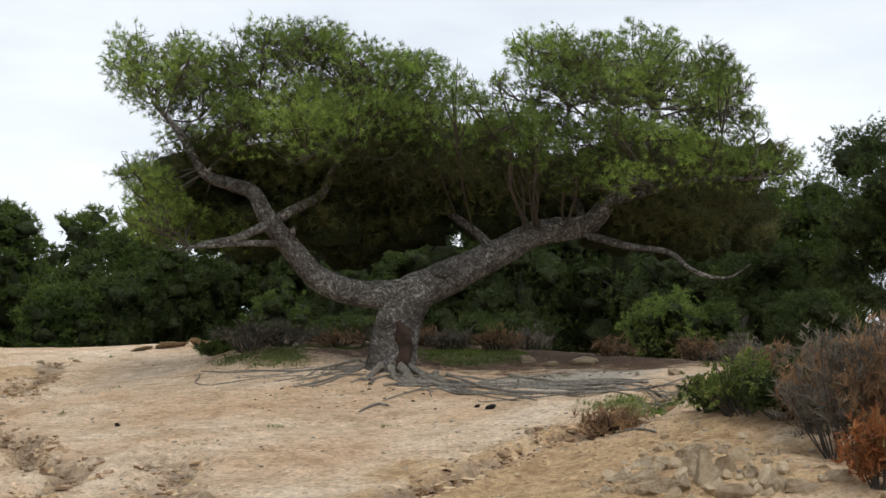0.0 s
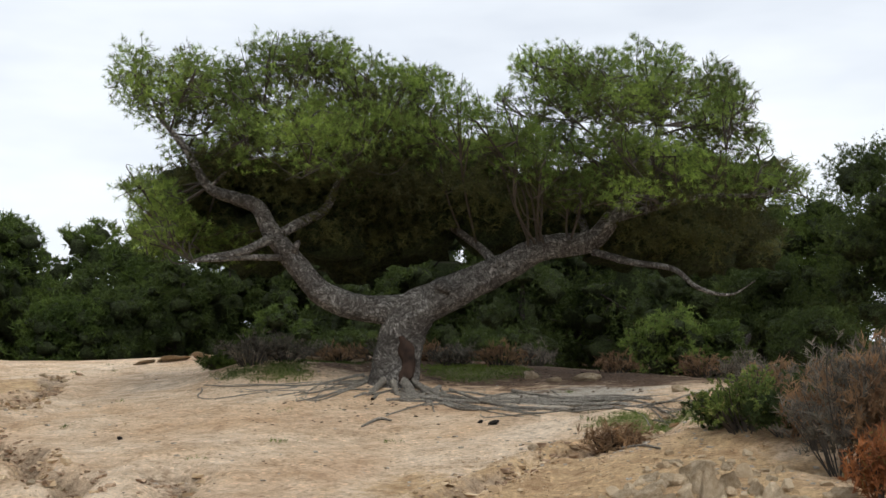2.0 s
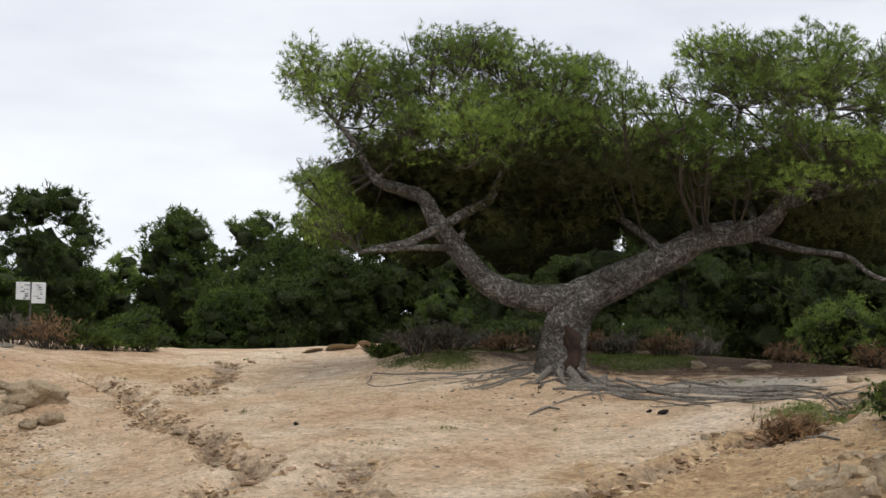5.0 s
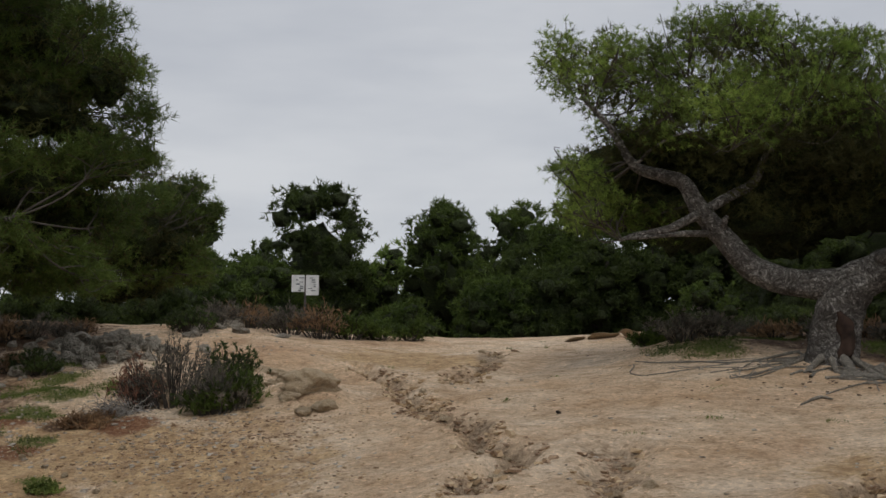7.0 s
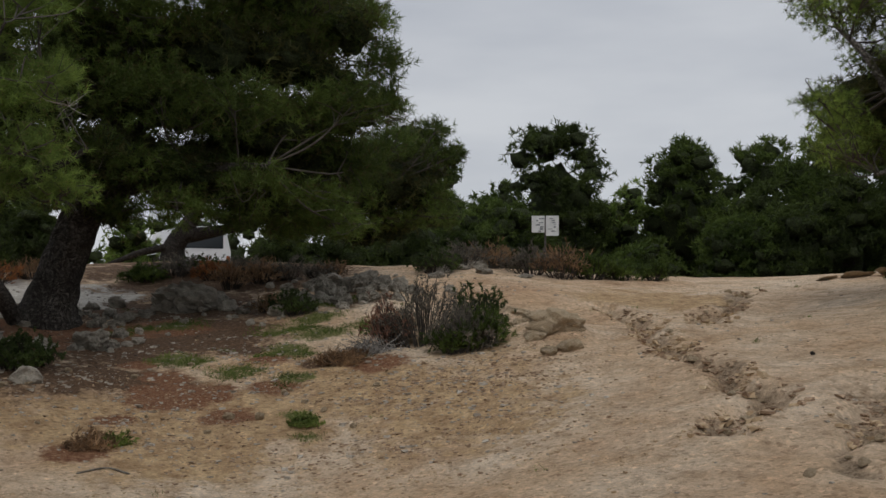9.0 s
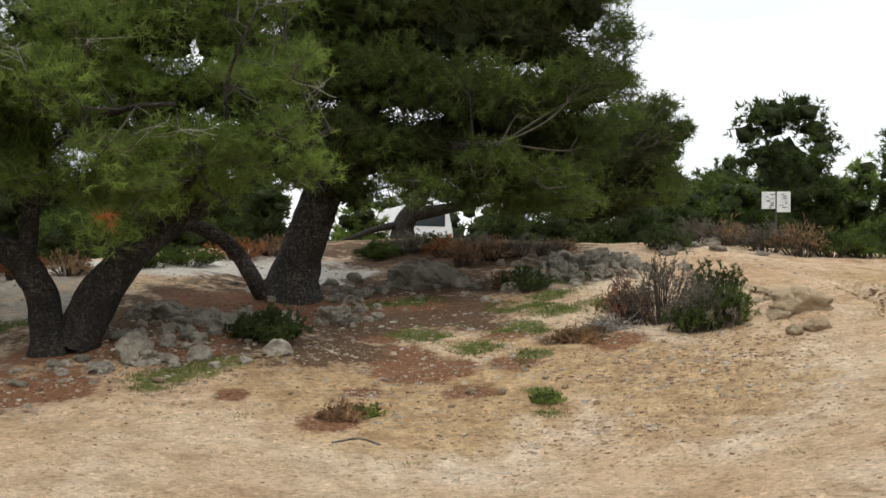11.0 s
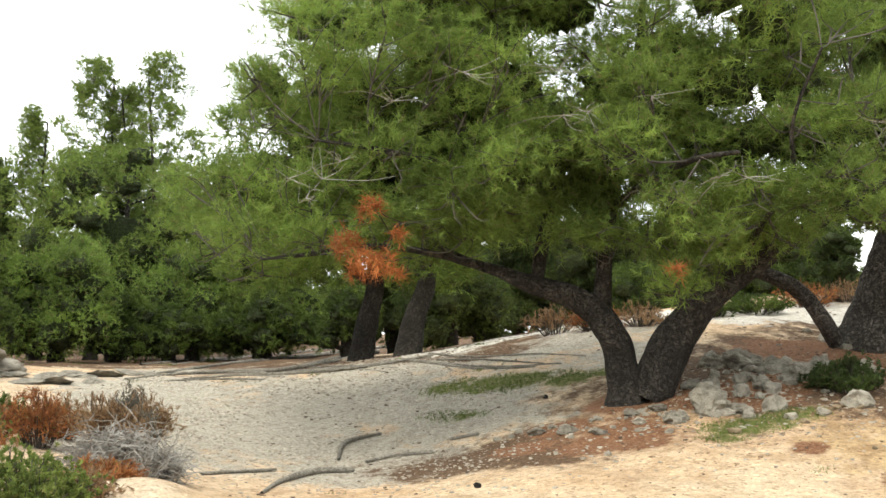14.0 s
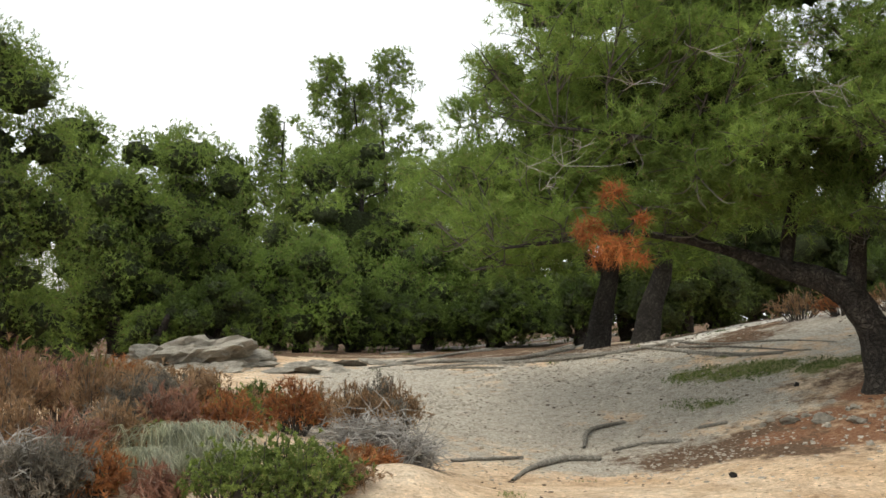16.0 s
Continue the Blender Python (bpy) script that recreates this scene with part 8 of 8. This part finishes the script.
shrubs([
    (-70.35, 4.14, 3.54, 1.93, 'heath'),
    (-70.12, 7.0, 3.87, 1.93, 'grey'),
    (-16.11, 2.33, 0.82, 0.4, 'heath'),
    (-15.74, 2.77, 0.73, 0.37, 'rust'),
    (-15.43, 3.28, 0.65, 0.33, 'heath'),
    (-16.19, 4.94, 0.85, 0.31, 'green'),
    (-16.79, 5.84, 0.89, 0.37, 'rust'),
    (-16.98, 6.47, 0.75, 0.33, 'heath'),
    (-40.38, -1.52, 2.03, 0.85, 'rust'),
    (-37.09, -2.19, 1.36, 0.61, 'heath'),
    (-32.44, -3.16, 1.04, 0.51, 'grey'),
    (-29.91, -4.69, 1.52, 0.64, 'heath'),
    (-30.57, -4.02, 1.13, 0.42, 'rust'),
    (-30.1, -5.87, 1.12, 0.56, 'green'),
    (-70.45, 1.3, 2.58, 1.29, 'heath'),
    (-15.92, 4.26, 0.68, 0.27, 'green'),
],
       "scrub beyond the trees", 830, "beyond the pine trunks")
shrubs([
    (-9.13, -4.37, 0.65, 0.69, 'heath'),
    (-9.68, -4.27, 0.63, 0.58, 'pink'),
    (-9.28, -3.81, 0.6, 0.64, 'heath'),
    (-9.29, -3.51, 0.54, 0.54, 'grey'),
    (-12.09, -5.74, 0.73, 0.55, 'pink'),
    (-12.44, -5.37, 0.68, 0.43, 'green'),
    (-14.26, -6.67, 0.79, 0.43, 'heath'),
    (-11.56, -4.48, 0.68, 0.37, 'heath'),
    (-10.93, -3.87, 0.53, 0.37, 'grey'),
    (-10.62, -3.36, 0.56, 0.46, 'heath'),
    (-9.24, -3.21, 0.49, 0.49, 'pink'),
    (-10.11, -2.96, 0.48, 0.43, 'leafy'),
    (-10.73, -3.0, 0.41, 0.31, 'heath'),
    (-10.52, -2.61, 0.55, 0.5, 'rust'),
    (-11.2, -2.58, 0.42, 0.37, 'heath'),
    (-9.46, -2.85, 0.54, 0.45, 'rust'),
    (-7.88, -3.7, 0.56, 0.52, 'heath'),
    (-7.81, -3.37, 0.47, 0.47, 'pink'),
    (-8.4, -3.27, 0.54, 0.41, 'heath'),
    (-8.65, -3.47, 0.3, 0.34, 'grey'),
    (-8.79, -3.25, 0.3, 0.26, 'leafy'),
    (-8.18, -2.71, 0.83, 0.37, 'tussock'),
    (-7.71, -2.83, 0.49, 0.26, 'tussock'),
    (-7.95, -2.42, 0.57, 0.29, 'tussock'),
    (-8.48, -2.93, 0.37, 0.29, 'rust'),
    (-7.42, -2.58, 0.29, 0.22, 'pink'),
    (-7.37, -2.99, 0.4, 0.36, 'rust'),
    (-7.14, -3.24, 0.54, 0.47, 'grey'),
    (-7.17, -3.42, 0.4, 0.44, 'bare'),
    (-7.21, -3.1, 0.32, 0.39, 'grey'),
    (-7.75, -2.01, 0.7, 0.48, 'leafy'),
    (-7.43, -2.22, 0.5, 0.39, 'leafy'),
    (-7.86, -1.76, 0.44, 0.41, 'leafy'),
    (-7.54, -1.82, 0.43, 0.43, 'leafy'),
    (-10.48, -2.04, 0.59, 0.63, 'heath'),
    (-11.13, -1.87, 0.52, 0.62, 'heath'),
    (-10.66, -1.93, 0.45, 0.59, 'grey'),
    (-9.52, -1.68, 0.66, 0.49, 'bare'),
    (-9.38, -1.9, 0.48, 0.39, 'bare'),
    (-9.71, -1.46, 0.4, 0.27, 'bare'),
    (-8.19, -1.69, 0.38, 0.23, 'heath'),
    (-8.9, -1.72, 0.37, 0.17, 'rust'),
    (-11.37, -3.14, 0.43, 0.27, 'green'),
    (-12.51, -4.22, 0.66, 0.24, 'heath'),
    (-13.54, -5.34, 0.53, 0.24, 'rust'),
    (-12.92, -4.72, 0.38, 0.25, 'heath'),
],
       "heath beside the gravel", 860, "in the heath beside the gravel")


# ---- fallen wood and roots ----
def stick(name, rows, material_, label, group="", category="branch", sides=8, seed=0):
    """A bent stick that lies along the ground: rows of x, y, lift, radius."""
    line = curve_points([(x, y, ground_z(x, y) + up, r) for x, y, up, r in rows], 6)
    for p in line:
        p[2] = max(p[2], ground_z(p[0], p[1]) - 0.3 * p[3])
    me = smooth(mesh_from(name, *tube(line[:, :3], line[:, 3], sides, 0.2, seed)))
    me.materials.append(material_)
    return tagged(new(name, me), label=label, category=category, group=group)


WOOD_GREY = bark_material("weathered_wood", (0.25, 0.225, 0.19), (0.45, 0.41, 0.35), 70.0)
FALLEN = [[
    (-11.7, -0.26, 0.01, 0.02),
    (-12.16, -0.25, 0.02, 0.03),
    (-12.41, -0.16, 0.02, 0.03),
    (-12.57, 0.12, 0.02, 0.02),
], [
    (-9.79, -0.76, 0.0, 0.02),
    (-10.56, -0.66, 0.01, 0.03),
    (-11.03, -0.42, 0.01, 0.04),
    (-11.14, -0.12, 0.01, 0.03),
], [
    (-10.49, -1.3, 0.01, 0.02),
    (-10.77, -1.08, 0.01, 0.02),
    (-11.11, -0.77, 0.01, 0.02),
], [
    (-11.5, -0.01, 0.01, 0.02),
    (-11.66, 0.24, 0.01, 0.02),
    (-11.55, 0.58, 0.01, 0.02),
], [
    (-11.9, 0.75, 0.01, 0.02),
    (-11.89, 1.01, 0.01, 0.02),
], [
    (-4.68, 10.05, 0.01, 0.01),
    (-4.67, 10.38, 0.01, 0.02),
    (-4.55, 10.38, 0.01, 0.01),
], [
    (-2.17, 8.81, 0.01, 0.01),
    (-1.97, 8.6, 0.01, 0.01),
    (-1.82, 8.43, 0.0, 0.01),
], [
    (-8.17, 3.89, 0.0, 0.01),
    (-8.33, 3.8, 0.01, 0.01),
    (-8.32, 3.59, 0.0, 0.01),
]]
for k, rows in enumerate(FALLEN):
    stick("fallen_branch", [(x, y, 0.45 * r + 0.5 * up, 0.75 * r) for x, y, up, r in rows], WOOD_GREY, "weathered grey fallen branch lying on the ground", "fallen branches", seed=k)

bent = bpy.data.objects["bent_pine_tree"]
to_bent = bent.matrix_world.inverted()
ROOTS = [[
    (-5.29, 12.25, 0.0, 0.1),
    (-4.9, 11.7, 0.0, 0.08),
    (-4.58, 11.41, 0.0, 0.05),
    (-4.16, 11.35, 0.0, 0.04),
    (-3.58, 11.28, 0.0, 0.03),
    (-3.11, 11.11, 0.0, 0.03),
    (-2.59, 10.83, 0.0, 0.03),
    (-2.16, 10.71, 0.0, 0.02),
    (-1.97, 10.75, 0.0, 0.01),
], [
    (-5.34, 12.44, 0.0, 0.07),
    (-4.91, 12.03, 0.0, 0.06),
    (-4.48, 11.61, 0.0, 0.05),
    (-3.98, 11.47, 0.0, 0.03),
    (-3.48, 11.47, 0.0, 0.03),
    (-2.93, 11.41, 0.0, 0.03),
    (-2.38, 10.97, 0.0, 0.02),
], [
    (-5.33, 12.06, 0.0, 0.08),
    (-5.3, 11.64, 0.0, 0.06),
    (-5.29, 11.42, 0.0, 0.03),
], [
    (-5.5, 12.37, 0.0, 0.06),
    (-5.65, 12.2, 0.0, 0.04),
    (-5.82, 12.0, 0.0, 0.03),
    (-5.89, 11.63, 0.0, 0.02),
    (-5.92, 11.34, 0.0, 0.02),
], [
    (-5.53, 12.36, 0.0, 0.05),
    (-5.58, 11.9, 0.0, 0.04),
    (-5.65, 11.42, 0.0, 0.02),
    (-5.64, 10.97, 0.0, 0.02),
], [
    (-5.1, 12.11, 0.0, 0.05),
    (-4.65, 11.59, 0.0, 0.04),
    (-4.27, 11.2, 0.0, 0.03),
    (-3.88, 11.03, 0.0, 0.02),
    (-3.4, 10.87, 0.0, 0.02),
], [
    (-4.46, 11.56, 0.0, 0.03),
    (-3.81, 11.15, 0.0, 0.03),
    (-3.23, 10.97, 0.0, 0.03),
    (-2.64, 10.61, 0.0, 0.02),
    (-2.27, 10.23, 0.0, 0.01),
], [
    (-5.61, 12.1, 0.0, 0.03),
    (-6.06, 11.72, 0.0, 0.02),
    (-6.63, 11.57, 0.0, 0.02),
    (-7.15, 11.44, 0.0, 0.02),
], [
    (-3.79, 11.42, 0.0, 0.03),
    (-3.52, 11.61, 0.0, 0.03),
    (-3.01, 11.29, 0.0, 0.02),
    (-2.52, 10.94, 0.0, 0.02),
    (-2.05, 10.48, 0.0, 0.01),
], [
    (-5.14, 11.77, 0.0, 0.07),
    (-4.99, 11.56, 0.0, 0.05),
    (-4.7, 11.36, 0.0, 0.03),
    (-4.42, 11.15, 0.0, 0.02),
]]
root_rng = np.random.default_rng(33)
ALL_ROOTS = [(rows, 0.52) for rows in ROOTS] + [([(x + root_rng.normal() * 0.09, y + root_rng.normal() * 0.26, up, r) for x, y, up, r in rows[1:]], 0.30) for rows in ROOTS * 4]
for k, (rows, thick) in enumerate(ALL_ROOTS):
    line = curve_points([(x, y, ground_z(x, y) + r * thick * 0.4 + (0.08 if i == 0 and thick > 0.4 else 0.0), r * thick) for i, (x, y, up, r) in enumerate(rows)], 6)
    line[6:, 0] += 0.06 * fbm(line[6:, 0], line[6:, 1], 0.4, 2, 90 + k)
    line[6:, 1] += 0.12 * fbm(line[6:, 0], line[6:, 1], 0.5, 2, 95 + k)
    pts = np.array([to_bent @ Vector(p[:3]) for p in line])
    part("root", smooth(mesh_from("root", *tube(pts, line[:, 3], 7, 0.3, 60 + k))), WOOD_GREY, bent, "weathered grey bare root")
hollow = curve_points([(0.06, -0.21, 0.49, 0.036), (0.11, -0.2, 0.37, 0.073), (0.14, -0.2, 0.24, 0.061), (0.12, -0.22, 0.09, 0.067), (0.1, -0.24, 0.02, 0.036)], 6)
part("rotten_hollow", smooth(mesh_from("rotten_hollow", *tube(hollow[:, :3], hollow[:, 3], 14, 0.9, 5))), ROTTEN, bent, "dark rotten hollow low in the trunk")
LOW_ROOTS = [[
    (-15.38, -3.0, 0.0, 0.03),
    (-16.44, -2.46, 0.0, 0.04),
    (-16.9, -1.62, 0.0, 0.05),
    (-17.21, -0.89, 0.0, 0.06),
    (-27.63, -0.18, 0.0, 0.1),
], [
    (-16.45, -2.76, 0.0, 0.03),
    (-19.08, -2.34, 0.0, 0.04),
    (-23.46, -1.83, 0.0, 0.06),
    (-28.56, -0.95, 0.0, 0.08),
    (-32.03, -0.06, 0.0, 0.12),
], [
    (-15.62, -2.2, 0.0, 0.02),
    (-16.0, -1.54, 0.0, 0.03),
    (-15.9, -0.83, 0.0, 0.04),
    (-15.83, 0.01, 0.0, 0.04),
    (-16.12, 0.43, 0.0, 0.04),
], [
    (-16.17, 0.5, 0.0, 0.05),
    (-15.14, 0.98, 0.0, 0.03),
    (-14.34, 1.52, 0.0, 0.03),
    (-13.76, 2.03, 0.0, 0.02),
], [
    (-18.88, -3.35, 0.0, 0.04),
    (-25.56, -3.37, 0.0, 0.06),
    (-28.32, -2.46, 0.0, 0.06),
    (-31.3, -1.31, 0.0, 0.07),
], [
    (-16.67, -1.9, 0.0, 0.03),
    (-16.64, -1.16, 0.0, 0.03),
    (-16.07, -0.48, 0.0, 0.03),
    (-15.32, 0.14, 0.0, 0.02),
], [
    (-15.62, 0.55, 0.0, 0.04),
    (-14.58, 1.12, 0.0, 0.03),
    (-13.8, 1.75, 0.0, 0.02),
], [
    (-15.33, -2.43, 0.0, 0.02),
    (-15.62, -1.78, 0.0, 0.03),
    (-15.38, -1.21, 0.0, 0.02),
]]
for k, rows in enumerate(LOW_ROOTS + [[(x - 0.3, y + 0.25, up, r * 0.8) for x, y, up, r in rows] for rows in LOW_ROOTS]):
    stick("bare_root", [(x + 0.12 * math.sin(9 * i + k), y + 0.10 * math.cos(7 * i + k), 0.3 * r, 0.55 * r) for i, (x, y, up, r) in enumerate(rows)], WOOD_GREY, "long grey bare root creeping over the earth", "creeping roots", "root", seed=30 + k)


# ---- the notice board on the crest ----
def box(bm, size, at, bevel=0.0):
    r = bmesh.ops.create_cube(bm, size=1.0, matrix=Matrix.LocRotScale(at, None, size))
    if bevel:
        bmesh.ops.bevel(bm, geom=list({e for v in r["verts"] for e in v.link_edges}), offset=bevel, segments=2, affect="EDGES")


PANEL, npt, pb = material("board_white", 0.5)
npt.links.new(ramp(npt, tex_noise(npt, 5, 4), [(0.35, (0.62, 0.63, 0.62)), (0.65, (0.80, 0.80, 0.79))]), pb.inputs["Base Color"])
INK, ipt, ib = material("board_print", 0.6)
ipt.links.new(ramp(ipt, tex_noise(ipt, 12, 3), [(0.4, (0.14, 0.16, 0.17)), (0.6, (0.26, 0.28, 0.29))]), ib.inputs["Base Color"])
POST, ppt, pob = material("post_dark", 0.7)
ppt.links.new(ramp(ppt, tex_noise(ppt, 20, 4), [(0.3, (0.05, 0.045, 0.04)), (0.7, (0.11, 0.10, 0.09))]), pob.inputs["Base Color"])
sx, sy = polar(46.71, 27.0)
sign = new("notice_board")
sign_top = 3.64
foot = ground_z(sx, sy)
sign.matrix_world = pose(sx, sy, foot, 0, 0, 46.71)
tagged(sign, label="white two-panel notice board on a dark post among shrubs", category="sign")
tall = sign_top - foot
for side, low in ((-1, 0.36), (1, 0.43)):
    bm = bmesh.new()
    box(bm, (0.275, 0.015, low), (side * 0.152, -0.03, tall - low / 2), 0.004)
    panel = part("panel", bm, PANEL, sign, "white printed panel")
    rng = np.random.default_rng(5 + side)
    for k in range(7):
        bm = bmesh.new()
        box(bm, (0.04 + 0.07 * rng.random(), 0.004, 0.012 + 0.02 * rng.random()), (side * 0.152 + rng.uniform(-0.08, 0.08), -0.041, tall - 0.06 - 0.045 * k))
        part("print_mark", bm, INK, panel)
bm = bmesh.new()
box(bm, (0.045, 0.045, tall + 0.2), (0, 0, tall / 2 - 0.1), 0.006)
part("post", bm, POST, sign)

# ---- the white van behind the leaning pine ----
WHITE, vpt, vb = material("van_white", 0.35)
vpt.links.new(ramp(vpt, tex_noise(vpt, 2, 3), [(0.3, (0.74, 0.75, 0.76)), (0.7, (0.84, 0.84, 0.84))]), vb.inputs["Base Color"])
DARK_GLASS, gpt, gb = material("van_glass", 0.08)
gb.inputs["Base Color"].default_value = (0.03, 0.035, 0.04, 1)
RUBBER, rpt, rb = material("tyre_rubber", 0.85)
rpt.links.new(ramp(rpt, tex_noise(rpt, 30, 3), [(0.3, (0.02, 0.02, 0.02)), (0.7, (0.045, 0.043, 0.04))]), rb.inputs["Base Color"])
vx, vy = polar(62.26, 42.0)
van = new("white_van")
van_top = 4.44
van_z = van_top - 2.15
van.matrix_world = pose(vx, vy, van_z, 0, 0, 62.26 + 14)
tagged(van, label="white van parked behind the pines on the crest", category="van")
bm = bmesh.new()
outline = [(-0.92, 0.30), (-0.95, 1.15), (-0.74, 2.08), (0.74, 2.08), (0.95, 1.15), (0.92, 0.30)]
front = [bm.verts.new((x, 0.0, z)) for x, z in outline]
back = [bm.verts.new((x, 4.6, z)) for x, z in outline]
bm.faces.new(front)
bm.faces.new(back[::-1])
for i in range(6):
    bm.faces.new((front[i], back[i], back[(i + 1) % 6], front[(i + 1) % 6]))
bmesh.ops.recalc_face_normals(bm, faces=bm.faces)
bmesh.ops.bevel(bm, geom=list(bm.edges), offset=0.07, segments=3, affect="EDGES")
body = part("body", bm, WHITE, van)
bm = bmesh.new()
box(bm, (1.3, 0.03, 0.55), (0, -0.005, 1.62), 0.02)
part("rear_window", bm, DARK_GLASS, body)
bm = bmesh.new()
box(bm, (1.8, 0.12, 0.18), (0, -0.05, 0.42), 0.04)
part("bumper", bm, RUBBER, body)
for side in (-1, 1):
    bm = bmesh.new()
    box(bm, (0.12, 0.04, 0.32), (side * 0.82, -0.01, 0.95), 0.02)
    part("tail_light", bm, NEEDLE_DEAD, body, "red tail light")
    for yy in (0.9, 3.6):
        bm = bmesh.new()
        bmesh.ops.create_cone(bm, cap_ends=True, segments=28, radius1=0.33, radius2=0.33, depth=0.2, matrix=Matrix.Translation((side * 0.82, yy, 0.33)) @ Matrix.Rotation(radians(90), 4, "Y"))
        bmesh.ops.bevel(bm, geom=[e for e in bm.edges if len(e.link_faces) == 2 and e.calc_face_angle(0) > 1], offset=0.03, segments=2, affect="EDGES")
        part("wheel", bm, RUBBER, van)
van_b = copy_thing(van, pose(*polar(112.60, 24.5), ground_z(*polar(112.60, 24.5)), 0, 0, 112.60 + 80))
tagged(van_b, label="white van half hidden under the trees of the wood", category="van", group="parked vans")
